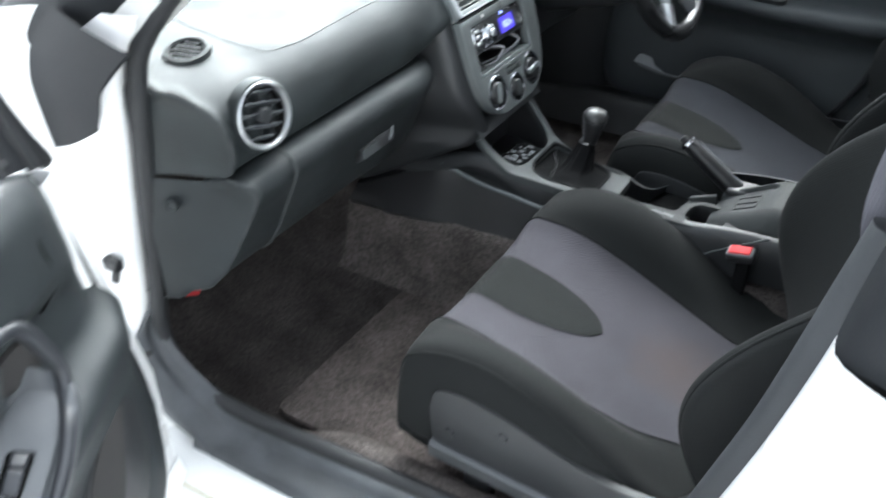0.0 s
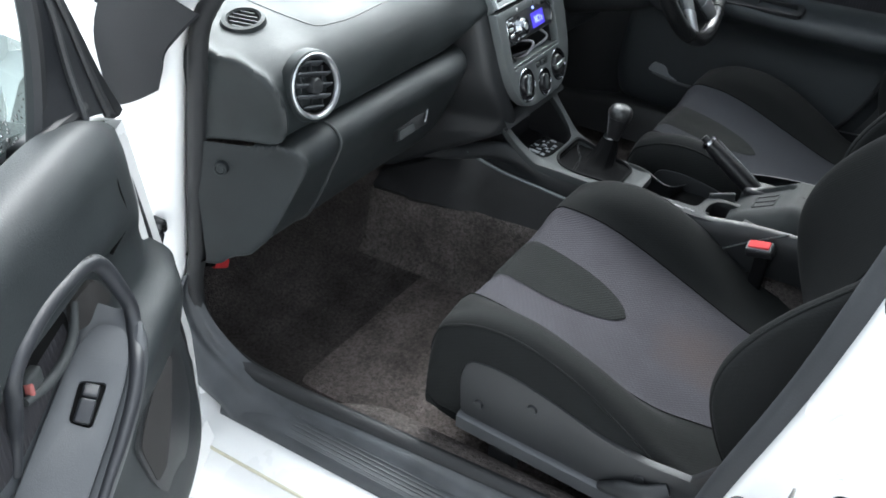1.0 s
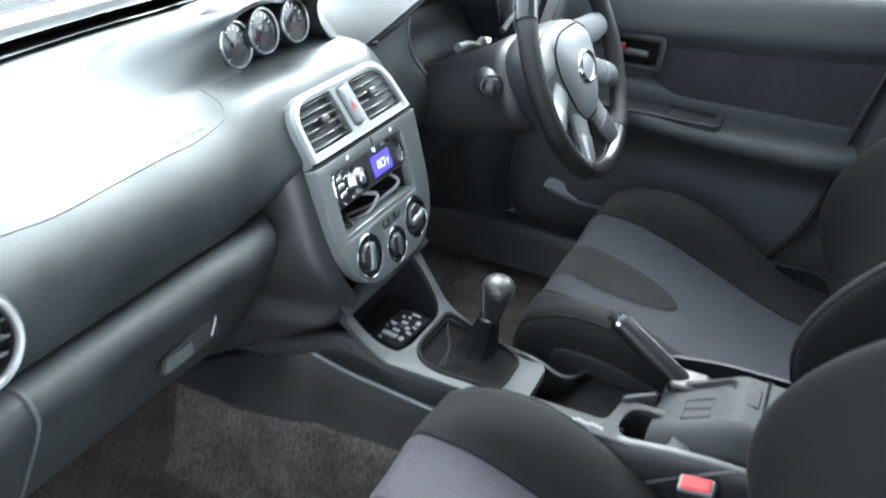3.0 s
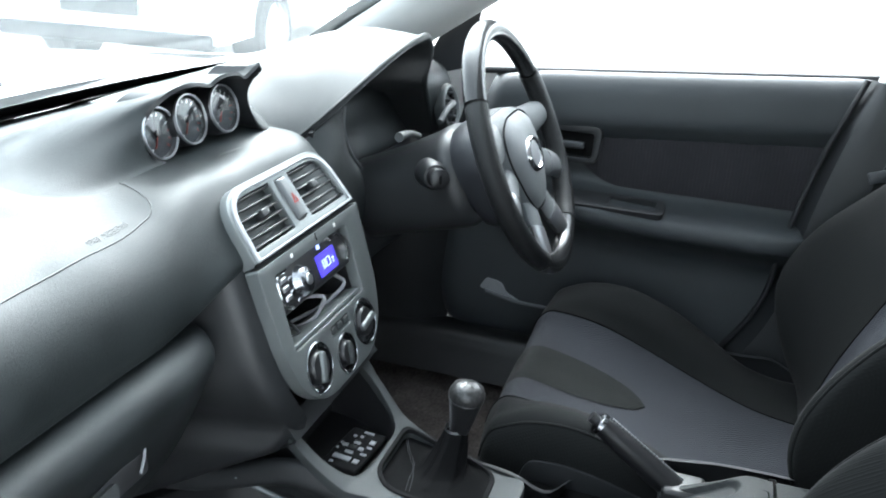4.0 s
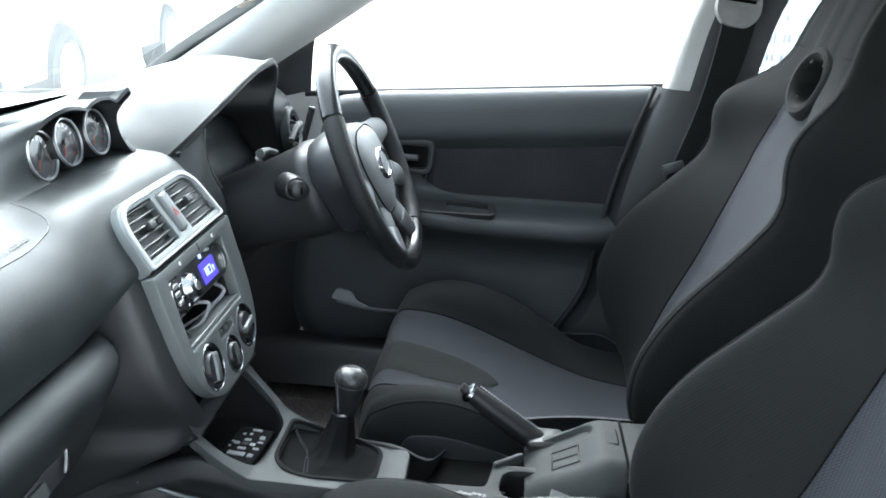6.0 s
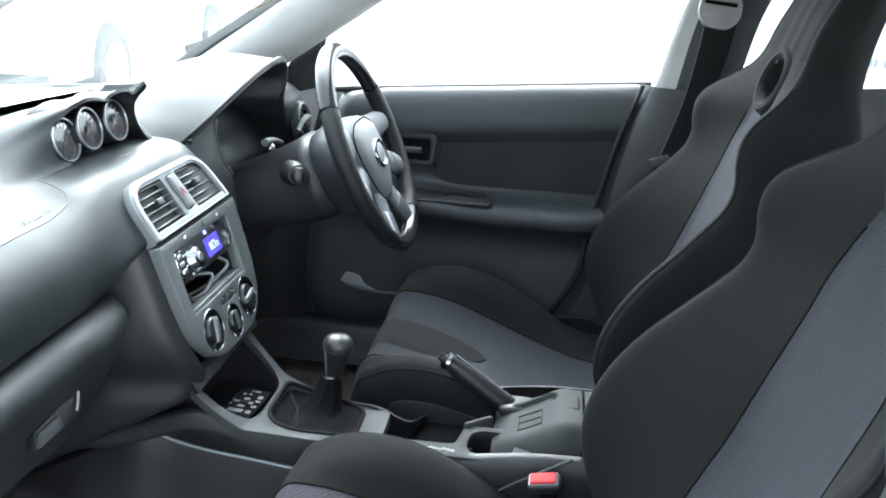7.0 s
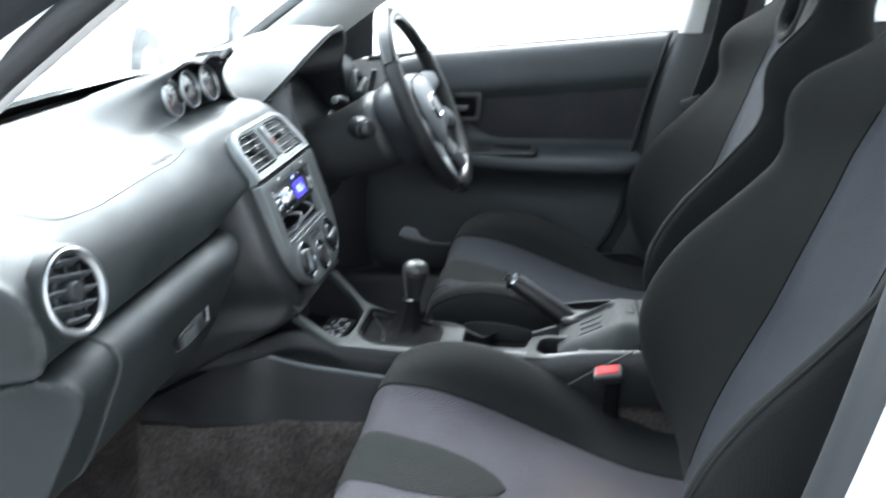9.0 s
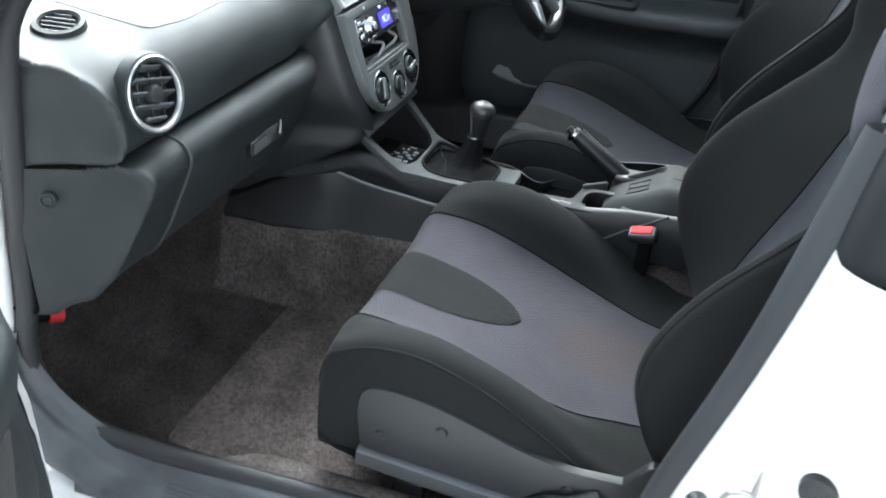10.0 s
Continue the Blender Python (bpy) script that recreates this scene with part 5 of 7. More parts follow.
vents = part("vent_panel", plate(top_outline, TOP @ T((0, 0, 0.006)), 0.018, [vl, vr, hz], 0.003), M_SILVER, dash, "silver-grey vent surround")
part("vent_rim", plate([(x * 0.955, 0.006 + (y - 0.006) * 0.93 + 0.001) for x, y in top_outline], TOP @ T((0, 0, 0.0085)), 0.006, [[(x * 0.90, 0.010 + (y - 0.010) * 0.845 + 0.003) for x, y in top_outline]], 0.002), M_KNOB, vents)
part("band", plate(rect(-0.126, -0.001, 0.126, 0.0025, 0.001), TOP @ T((0, 0, 0.0066)), 0.004), M_DEEP, vents)
part("joint", plate(rect(-0.0008, 0.0, 0.0008, 0.010, 0.0003), LOW @ T((0.004, 0.0945, 0.0065)), 0.002), M_DEEP, panel)
for x in (-0.058, 0.055):
    part("button_mark", plate(rect(-0.0025, -0.0025, 0.0025, 0.0025, 0.001), LOW @ T((x, 0.0985, 0.0066)), 0.002), M_MARK, panel)
part("vent_well", plate(rect(-0.115, 0.006, 0.115, 0.078, 0.01), TOP @ T((0, 0, -0.030)), 0.004), M_DEEP, vents)
for s in (-1, 1):
    for k in range(6):
        y = 0.0175 + k * 0.0106
        x0, x1 = (-0.112 + 0.0022 * k, -0.022) if s < 0 else (0.022, 0.112 - 0.0022 * k)
        part("slat", at(box(((x0 + x1) / 2, y, 0), (x1 - x0, 0.0026, 0.020), 0.001, 1, turn=Matrix.Rotation(0.22, 4, "X")), TOP @ T((0, 0, -0.006))), M_BLACK, vents)
    part("vent_tab", at(box((s * 0.060, 0.0445, 0.002), (0.016, 0.010, 0.014), 0.002), TOP), M_PLASTIC, vents)
part("hazard_switch", at(box((0, 0.043, 0.004), (0.0185, 0.053, 0.014), 0.004), TOP), M_HUB, vents, "grey hazard switch")
tri2 = [(-0.006, 0.036), (0.006, 0.036), (0, 0.048)]
part("hazard_mark", plate(tri2, TOP @ T((0, 0, 0.0117)), 0.002, [[(-0.0033, 0.0377), (0.0033, 0.0377), (0, 0.0444)]]), M_NEEDLE, vents)
# climate dials
for i, (x, y, r) in enumerate(KNOBS):
    m = LOW @ T((x, y, 0))
    part("dial_ring", lathe([(r - 0.001, -0.004), (r + 0.0003, 0.0066), (r + 0.0016, 0.0074), (r + 0.003, 0.006)], m, 40), M_DIM, panel)
    part("dial_well", lathe([(r, -0.002), (r - 0.002, -0.006), (0, -0.006)], m, 30), M_DIAL, panel)
    part("dial_knob", lathe([(0.0, 0.010), (r * 0.62, 0.009), (r * 0.70, 0.006), (r * 0.74, -0.006)], m, 30), M_BLACK, panel)
    a = (1.25, 1.45, 0.15)[i]
    part("grip", at(box((0, 0, 0.0085), (r * 1.34, r * 0.36, 0.010), 0.003), m @ Matrix.Rotation(a, 4, "Z")), (M_SILVER, M_GREY, M_SILVER)[i], panel, "silver dial grip" if i != 1 else "")
    for k in range(9):
        b = radians(-30 + k * 30)
        part("mark", at(box((r * 0.87 * math.cos(b), r * 0.87 * math.sin(b), -0.0055), (0.0035, 0.0012, 0.001), 0, turn=Matrix.Rotation(b, 4, "Z")), m), M_MARK, panel)
part("button_well", plate(rect(-0.021, -0.021, 0.031, -0.007, 0.002), LOW @ T((0, 0, 0.001)), 0.003), M_BLACK, panel)
for k in range(3):
    part("button", at(box((-0.012 + 0.017 * k, -0.014, 0.003), (0.012, 0.009, 0.006), 0.0015), LOW), M_GREY, panel)
# pocket behind the opening
pk = bmesh.new()
for c, s in (((-0.008, 0.045, -0.11), (0.194, 0.094, 0.004)), ((-0.1025, 0.045, -0.055), (0.004, 0.094, 0.11)), ((0.0865, 0.045, -0.055), (0.004, 0.094, 0.11)), ((-0.008, -0.002, -0.055), (0.194, 0.004, 0.11)), ((-0.008, 0.092, -0.055), (0.194, 0.004, 0.11))):
    box(c, s, bm=pk)
part("pocket", at(pk, LOW), M_BLACK, dash)
part("pocket_lip", at(box((-0.008, 0.0035, -0.012), (0.178, 0.005, 0.030), 0.001), LOW), M_SILVER, dash)

# head unit in the upper half of the opening
hu = thing("car_stereo", (0, 0.72, 0.77), "black car stereo with chrome dial and lit blue display", "car stereo")
HM = LOW @ T((-0.010, 0.0645, -0.018)) @ Matrix.Rotation(radians(-4), 4, "X")
part("case", at(box((0, 0, -0.045), (0.178, 0.050, 0.09), 0.002), HM), M_BLACK, hu)
part("faceplate", at(box((0, 0, 0.008), (0.180, 0.051, 0.022), 0.006, 4), HM), M_BLACK, hu, "gloss black faceplate")
part("chrome_edge", tube([tuple(HM @ Vector(p)) for p in ((-0.060, 0.021, 0.020), (-0.080, 0.019, 0.020), (-0.085, 0.008, 0.020), (-0.083, -0.014, 0.020), (-0.070, -0.021, 0.020))], 0.0025, 8, n=24), M_CHROME, hu)
part("chrome_edge", tube([tuple(HM @ Vector(p)) for p in ((0.050, 0.020, 0.020), (0.072, 0.020, 0.020), (0.083, 0.012, 0.020), (0.085, -0.010, 0.020), (0.078, -0.018, 0.020))], 0.0025, 8, n=24), M_CHROME, hu)
kn = part("dial", lathe([(0.0, 0.030), (0.010, 0.0295), (0.0145, 0.028), (0.0165, 0.024), (0.0175, 0.021), (0.019, 0.019)], HM @ T((-0.034, -0.002, 0)), 36), M_DIM, hu, "chrome volume dial")
part("dial_cap", lathe([(0.0, 0.0315), (0.006, 0.031), (0.007, 0.029)], HM @ T((-0.034, -0.002, 0)), 28), M_SATIN, kn)
for k in range(3):
    a = radians(150 + 40 * k)
    part("dial_button", at(box((-0.034 + 0.026 * math.cos(a), -0.002 + 0.022 * math.sin(a), 0.0195), (0.009, 0.005, 0.003), 0.0015), HM), M_DIM, hu)
for y in (0.012, 0.002, -0.009):
    part("key", at(box((-0.0705, y, 0.0195), (0.013, 0.006, 0.004), 0.0015), HM), M_SATIN, hu)
dsp = part("display", plate(rect(0.008, -0.016, 0.056, 0.011, 0.002), HM @ T((0, 0, 0.0198)), 0.002), M_SCREEN, hu, "lit blue-violet display")
for k, (x, w, h, y) in enumerate(((0.014, 0.0015, 0.011, -0.003), (0.0185, 0.0015, 0.011, -0.003), (0.0255, 0.005, 0.0015, 0.002), (0.0255, 0.005, 0.0015, -0.008), (0.0225, 0.0015, 0.011, -0.003), (0.0325, 0.0015, 0.011, -0.003), (0.0385, 0.005, 0.0015, -0.003), (0.040, 0.0015, 0.008, -0.005))):
    part("digit_bar", plate(rect(x + 0.006, y - h / 2, x + 0.006 + w, y + h / 2, 0.0004), HM @ T((0, 0, 0.0204)), 0.0008), M_DIGITS, dsp)
part("key_row", at(box((0.060, 0.018, 0.0195), (0.012, 0.004, 0.003), 0.001), HM), M_CHROME, hu)
part("lamp", at(box((0.022, 0.019, 0.0195), (0.005, 0.005, 0.003), 0.001), HM), M_DIGITS, hu)
cab = [(-0.05, 0.004, -0.04), (-0.015, 0.010, -0.01), (0.0, 0.025, -0.004), (-0.015, 0.034, -0.02)]
solid("stereo_cable", tube([tuple(LOW @ Vector(p)) for p in cab], 0.0026, 8, n=24), M_STITCH, "grey cable hanging below the stereo", "cable")
cab = [(-0.02, 0.004, -0.05), (0.035, 0.008, -0.02), (0.062, 0.022, -0.006), (0.060, 0.036, -0.02)]
solid("stereo_cable", tube([tuple(LOW @ Vector(p)) for p in cab], 0.0026, 8, n=24), M_STITCH, "grey cable looped below the stereo", "cable")
solid("stereo_cable", tube([tuple(LOW @ Vector(p)) for p in ((-0.085, 0.010, -0.03), (-0.06, 0.006, -0.012), (-0.055, 0.024, -0.03), (-0.03, 0.02, -0.05))], 0.002, 8, n=24), M_BLACK, "thin black cable below the stereo", "cable")


# ---------------- round air vents ----------------
def round_vent(c, n, r, label, ring=None):
    v = thing("air_vent", c, label, "air vent", group="dash vents")
    m = frame3(c, (1, 0, 0), n)
    part("collar", lathe([(r + 0.0055, 0.0055), (r + 0.008, 0.004), (r + 0.0095, 0.0), (r + 0.0105, -0.012)], m, 48), M_DASH, v)
    part("ring", lathe([(r - 0.004, -0.010), (r - 0.001, 0.003), (r + 0.001, 0.006), (r + 0.004, 0.0068), (r + 0.0058, 0.0055)], m, 48), ring or M_SATIN, v, "satin ring")
    part("well", lathe([(r - 0.003, 0.002), (r - 0.008, -0.020), (0, -0.022)], m, 40), M_DEEP, v)
    for k in range(-2, 3):
        y = k * r * 0.38
        h = math.sqrt(max(0.0, (r - 0.005) ** 2 - y * y))
        part("slat", at(box((0, y, 0), (2 * h, 0.003, 0.014), 0.001, 1, turn=Matrix.Rotation(-0.5, 4, "X")), m @ T((0, 0, -0.003)) @ Matrix.Rotation(-0.25, 4, "Z")), M_SCUFF, v)
    for k in (-1, 0, 1):
        x = k * r * 0.5
        h = math.sqrt((r - 0.006) ** 2 - x * x)
        part("vane", at(box((x, 0, -0.008), (0.003, 2 * h, 0.010), 0.001, 1), m @ Matrix.Rotation(-0.25, 4, "Z")), M_PLASTIC, v)
    part("knob", lathe([(0, 0.009), (0.009, 0.008), (0.0115, 0.004), (0.0115, -0.008)], m, 20), M_PLASTIC, v)
    return v


round_vent((-0.578, 0.756, 0.829), (-0.10, -0.97, 0.20), 0.038, "round dash vent with a silver ring and black slats")
round_vent((0.612, 0.752, 0.844), (0.0, -0.97, 0.20), 0.036, "round dash vent beside the driver's door", M_HUB)
sv = thing("demist_vent", (-0.588, 0.862, 0.893), "small oval black demister vent in the dash top", "air vent")
m = frame3((-0.588, 0.862, 0.8985), (1, 0, 0), (-0.10, -0.28, 1))
part("rim", lathe([(0.024, 0.0), (0.027, 0.003), (0.033, 0.002), (0.037, -0.010)], m, 40, squash=0.72), M_DASH, sv)
part("well", lathe([(0.0245, 0.0005), (0.022, -0.002), (0, -0.0026)], m, 36, squash=0.72), M_DEEP, sv)
for k in range(-2, 3):
    x = k * 0.009
    h = 0.72 * math.sqrt(0.0245**2 - x * x)
    part("slat", at(box((x, 0, -0.001), (0.0014, 2 * h, 0.002), 0), m @ Matrix.Rotation(0.6, 4, "Z")), M_SCUFF, sv)

# glove box handle, airbag outline, end panel details
gh = thing("glove_handle", (-0.33, 0.76, 0.69), "grey recessed glove box handle", "handle")
m = frame3((-0.338, 0.7555, 0.690), (1, 0, 0), (0, -0.90, 0.42))
part("recess", plate(rounded([(-0.055, -0.017), (0.040, -0.017), (0.052, 0.020), (0.030, 0.004), (-0.045, 0.0)], 0.006), m @ T((0, 0, 0.003)), 0.008, bevel=0.001), M_BLACK, gh)
part("pull", plate(rounded([(-0.052, -0.016), (-0.006, -0.016), (-0.002, -0.002), (-0.044, -0.002)], 0.005), m @ T((0, 0, 0.0075)), 0.006, bevel=0.0015), M_GREY, gh)
part("edge", tube([tuple(m @ Vector(p)) for p in ((0.026, -0.012, 0.006), (0.040, 0.0, 0.006), (0.052, 0.024, 0.005))], 0.0015, 6, n=10), M_KNOB, gh)


bpy.context.view_layer.update()
top_ob = next(o for o in dash.children if o.name == "dash_top")


def on_dash(x, y, lift=0.0006):
    """The point of the dash top above (x, y), and its normal."""
    hit, p, n, _ = top_ob.ray_cast(Vector((x, y, 2.0)) - dash.location, Vector((0, 0, -1)))
    return Vector(p) + dash.location + Vector((0, 0, lift)), n


ab = [(-0.52, 1.00), (-0.52, 0.84), (-0.505, 0.812), (-0.47, 0.804), (-0.36, 0.803), (-0.29, 0.805), (-0.205, 0.807), (-0.183, 0.810), (-0.172, 0.818), (-0.163, 0.838), (-0.159, 0.868), (-0.162, 0.90), (-0.171, 0.954)]
part("airbag_seam", tube([tuple(on_dash(x, y, 0.0)[0]) for x, y in cr(ab, 120)], 0.0009, 6), M_PLASTIC, dash)
txt = bpy.data.curves.new("airbag_text", "FONT")
txt.body, txt.size, txt.extrude = "SRS AIRBAG", 0.0105, 0.0002
tob = new("lettering", txt)
me = bpy.data.meshes.new_from_object(tob.evaluated_get(bpy.context.evaluated_depsgraph_get()))
bpy.data.objects.remove(tob)
let = bmesh.new()
let.from_mesh(me)
for v in let.verts:
    p, n = on_dash(-0.268 + v.co.x, 0.8130 + v.co.y * 0.93, 0.0)
    v.co = p + Vector(n) * (0.0004 + v.co.z)
part("lettering", let, M_PLASTIC, dash, "embossed lettering")
scr_m = frame3((-0.690, 0.827, 0.731), (0.4, -1, 0), (-0.9, -0.42, 0.1))
part("screw_cover", lathe([(0, 0.0004), (0.0052, 0.0004), (0.0058, -0.0006), (0.0066, 0.0010), (0.008, 0.0012), (0.0092, 0.0002), (0.0095, -0.008)], scr_m, 22), M_GLOVE, dash)
part("flare_clip", tube([(-0.530, 1.000, 0.430), (-0.548, 1.010, 0.437)], [0.013, 0.014], 14), M_RED, dash, "red plastic flare cap under the dash")
part("flare_body", tube([(-0.548, 1.010, 0.437), (-0.650, 1.06, 0.475)], 0.011, 12), M_DEEP, dash)


# ---------------- instrument hood ----------------
hood = thing("instrument_hood", (0.37, 0.85, 0.88), "grained instrument hood over dark dials", "instrument cluster")
lip = [(0.125, 0.815, 0.885), (0.175, 0.790, 0.915), (0.25, 0.765, 0.952), (0.33, 0.752, 0.978), (0.41, 0.747, 0.990), (0.462, 0.747, 0.987), (0.484, 0.750, 0.966), (0.489, 0.759, 0.922), (0.533, 0.767, 0.874), (0.594, 0.777, 0.802)]
mid1 = [(0.10, 0.88, 0.900), (0.155, 0.88, 0.925), (0.24, 0.87, 0.960), (0.33, 0.87, 0.984), (0.42, 0.87, 0.992), (0.51, 0.87, 0.983), (0.565, 0.87, 0.955), (0.59, 0.87, 0.905), (0.60, 0.87, 0.86), (0.60, 0.87, 0.80)]
mid2 = [(0.09, 0.99, 0.908), (0.15, 0.99, 0.922), (0.24, 0.98, 0.942), (0.33, 0.98, 0.955), (0.42, 0.98, 0.960), (0.52, 0.98, 0.953), (0.59, 0.98, 0.935), (0.62, 0.98, 0.905), (0.635, 0.98, 0.88), (0.64, 0.98, 0.85)]
far = [(0.09, 1.10, 0.910), (0.15, 1.10, 0.912), (0.24, 1.09, 0.914), (0.33, 1.09, 0.915), (0.42, 1.08, 0.915), (0.52, 1.07, 0.914), (0.60, 1.05, 0.911), (0.64, 1.04, 0.905), (0.65, 1.04, 0.89), (0.66, 1.04, 0.86)]
g = [[tuple(v) for v in cr(r, 50)] for r in (lip, mid1, mid2, far)]
part("hood_shell", grid([[cr([g[i][k] for i in range(4)], 26)[j] for k in range(50)] for j in range(26)]), M_DASH, hood, "grained hood")
inner = [(x + (0.37 - x) * 0.07, y + 0.003, z - 0.010 if i < 8 else z) for i, (x, y, z) in enumerate(lip)]
deep = [(x + (0.37 - x) * 0.12, 0.885, z - 0.03 if i < 8 else z) for i, (x, y, z) in enumerate(lip)]
g = [cr(r, 50) for r in (lip, [((a + c) / 2, min(b, d) - 0.004, (e + f) / 2 + 0.001) for (a, b, e), (c, d, f) in zip(lip, inner)], inner, deep)]
part("hood_lining", grid(g), M_PLASTIC, hood)
part("hood_rim", tube([(x, y + 0.002, z - 0.002) for x, y, z in cr(lip, 60)], [float(np.interp(k, [0, 12, 28, 36, 59], [0.0025, 0.0030, 0.0055, 0.0075, 0.0060])) for k in range(60)], 10), M_DASH, hood, "rounded rim of the hood")
m = frame3((0.430, 0.872, 0.840), (1, 0, 0), (0, -0.93, 0.36))
part("dial_plate", plate(rounded([(-0.21, -0.085), (0.16, -0.085), (0.16, 0.05), (0.06, 0.095), (-0.05, 0.095), (-0.20, 0.05)], 0.03), m, 0.004), M_DIAL, hood)
for x, r, turn in ((-0.125, 0.050, 228), (0.012, 0.058, 76), (0.118, 0.044, 228)):
    dl = part("dial", lathe([(r, 0.004), (r + 0.002, 0.006), (r + 0.004, 0.004)], m @ T((x, 0.0, 0)), 40), M_BLACK, hood)
    for k in range(19):
        a = radians(225 - 15 * k)
        part("tick", at(box((r * 0.88 * math.cos(a), r * 0.88 * math.sin(a), 0.002), (0.009 if k % 2 else 0.005, 0.0016, 0.0008), 0, turn=Matrix.Rotation(a, 4, "Z")), m @ T((x, 0.0, 0))), M_ORANGE if k > 15 else M_STITCH, dl)
    part("needle", at(box((r * 0.35, 0, 0.004), (r * 0.85, 0.0026, 0.001), 0), m @ T((x, 0.0, 0)) @ Matrix.Rotation(radians(turn), 4, "Z")), M_ORANGE, dl)
part("cluster_edge", tube([(0.246, 0.794, 0.911), (0.242, 0.794, 0.892), (0.255, 0.794, 0.857), (0.303, 0.794, 0.811), (0.344, 0.794, 0.781), (0.364, 0.794, 0.773), (0.374, 0.794, 0.779), (0.379, 0.794, 0.793), (0.443, 0.794, 0.795)], 0.0026, 8, n=60), M_HUB, hood, "grey edge of the dial lens")
fs = [[(0.130, 0.806, 0.884), (0.18, 0.792, 0.900), (0.22, 0.790, 0.908), (0.246, 0.797, 0.911)], [(0.136, 0.778, 0.845), (0.19, 0.774, 0.850), (0.228, 0.782, 0.857), (0.253, 0.797, 0.860)], [(0.140, 0.762, 0.800), (0.21, 0.768, 0.802), (0.27, 0.780, 0.806), (0.307, 0.797, 0.808)], [(0.145, 0.755, 0.760), (0.23, 0.768, 0.755), (0.31, 0.782, 0.762), (0.362, 0.797, 0.770)], [(0.150, 0.765, 0.735), (0.25, 0.775, 0.732), (0.35, 0.790, 0.735), (0.40, 0.806, 0.740)]]
part("cluster_fascia", grid(loft(fs, 20, 24)), M_DASH, hood, "grained fascia beside the dials")
vp = [[(0.500, 0.84, 0.912), (0.57, 0.85, 0.918), (0.65, 0.86, 0.920), (0.712, 0.87, 0.918)], [(0.494, 0.775, 0.916), (0.56, 0.79, 0.920), (0.64, 0.80, 0.918), (0.712, 0.82, 0.912)], [(0.512, 0.766, 0.896), (0.58, 0.767, 0.900), (0.65, 0.772, 0.898), (0.712, 0.79, 0.892)], [(0.535, 0.768, 0.872), (0.59, 0.762, 0.872), (0.65, 0.764, 0.872), (0.712, 0.780, 0.870)], [(0.571, 0.773, 0.832), (0.61, 0.763, 0.832), (0.66, 0.764, 0.832), (0.712, 0.780, 0.832)], [(0.595, 0.779, 0.800), (0.63, 0.772, 0.800), (0.67, 0.775, 0.800), (0.712, 0.785, 0.800)]]
part("vent_panel", grid(loft(vp, 24, 28)), M_DASH, hood, "grained dash moulding round the driver's vent")
part("lower_frame", tube([(0.15, 0.80, 0.895), (0.165, 0.805, 0.85), (0.20, 0.81, 0.805), (0.225, 0.81, 0.795), (0.26, 0.80, 0.815)], 0.004, 8, n=24), M_PLASTIC, hood)

# ---------------- gauge pod ----------------
pod = thing("gauge_pod", (0.0, 0.92, 0.90), "dark triple gauge pod on the dash top", "gauge pod")
rim = [(-0.082, 0.856, 0.903), (-0.106, 0.862, 0.916), (-0.113, 0.868, 0.938), (-0.098, 0.870, 0.960), (-0.084, 0.858, 0.977), (-0.065, 0.850, 0.985), (-0.046, 0.846, 0.986), (-0.028, 0.845, 0.983), (-0.013, 0.845, 0.980), (-0.002, 0.843, 0.985), (0.021, 0.840, 0.988), (0.036, 0.838, 0.986), (0.047, 0.836, 0.981), (0.056, 0.832, 0.987), (0.064, 0.826, 0.995), (0.070, 0.827, 0.990), (0.067, 0.838, 0.976), (0.075, 0.850, 0.958), (0.080, 0.850, 0.938), (0.093, 0.845, 0.914), (0.123, 0.840, 0.895)]
back = [(-0.30, 0.90, 0.893), (-0.26, 0.95, 0.900), (-0.22, 0.99, 0.903), (-0.18, 1.02, 0.906), (-0.14, 1.04, 0.908), (-0.11, 1.06, 0.909), (-0.07, 1.07, 0.909), (-0.04, 1.07, 0.909), (0.0, 1.08, 0.909), (0.03, 1.08, 0.909), (0.05, 1.08, 0.909), (0.07, 1.08, 0.909), (0.09, 1.08, 0.909), (0.11, 1.07, 0.909), (0.135, 1.06, 0.91), (0.15, 1.03, 0.915), (0.165, 0.99, 0.918), (0.175, 0.95, 0.918), (0.185, 0.92, 0.914), (0.20, 0.89, 0.903), (0.21, 0.87, 0.893)]
rise = [0, 0, 0.002, 0.003, 0.004, 0.005, 0.005] + [0.005] * 9 + [0.003, 0.002, 0, 0, 0]
half = [((a + d) / 2, (b + e) / 2, (c + f) / 2 + rise[i]) for i, ((a, b, c), (d, e, f)) in enumerate(zip(rim, back))]
half[0], half[1] = (-0.15, 0.852, 0.897), (-0.185, 0.885, 0.906)
g = [cr(r, 90) for r in (rim, half, back)]
part("pod_shell", grid([[cr([g[i][k] for i in range(3)], 18)[j] for k in range(90)] for j in range(18)]), M_DASH, pod, "grained pod moulding")
inn = [(x * 0.93, y + 0.055, z - 0.008 if 0 < i < 18 else z) for i, (x, y, z) in enumerate(rim)]
g = [cr(r, 90) for r in (rim, [(x * 0.985, y - 0.002, z - 0.004) for x, y, z in rim], inn)]
part("pod_lining", grid(g), M_PLASTIC, pod)
part("pod_back", grid([[(x, 0.892 - 0.010 * (1 - q / 5), 0.888 + (zt - 0.888) * q / 5) for q in range(6)] for x, zt in ((-0.100, 0.925), (-0.085, 0.955), (-0.055, 0.968), (0.0, 0.970), (0.045, 0.968), (0.068, 0.950), (0.082, 0.92))]), M_PLASTIC, pod)
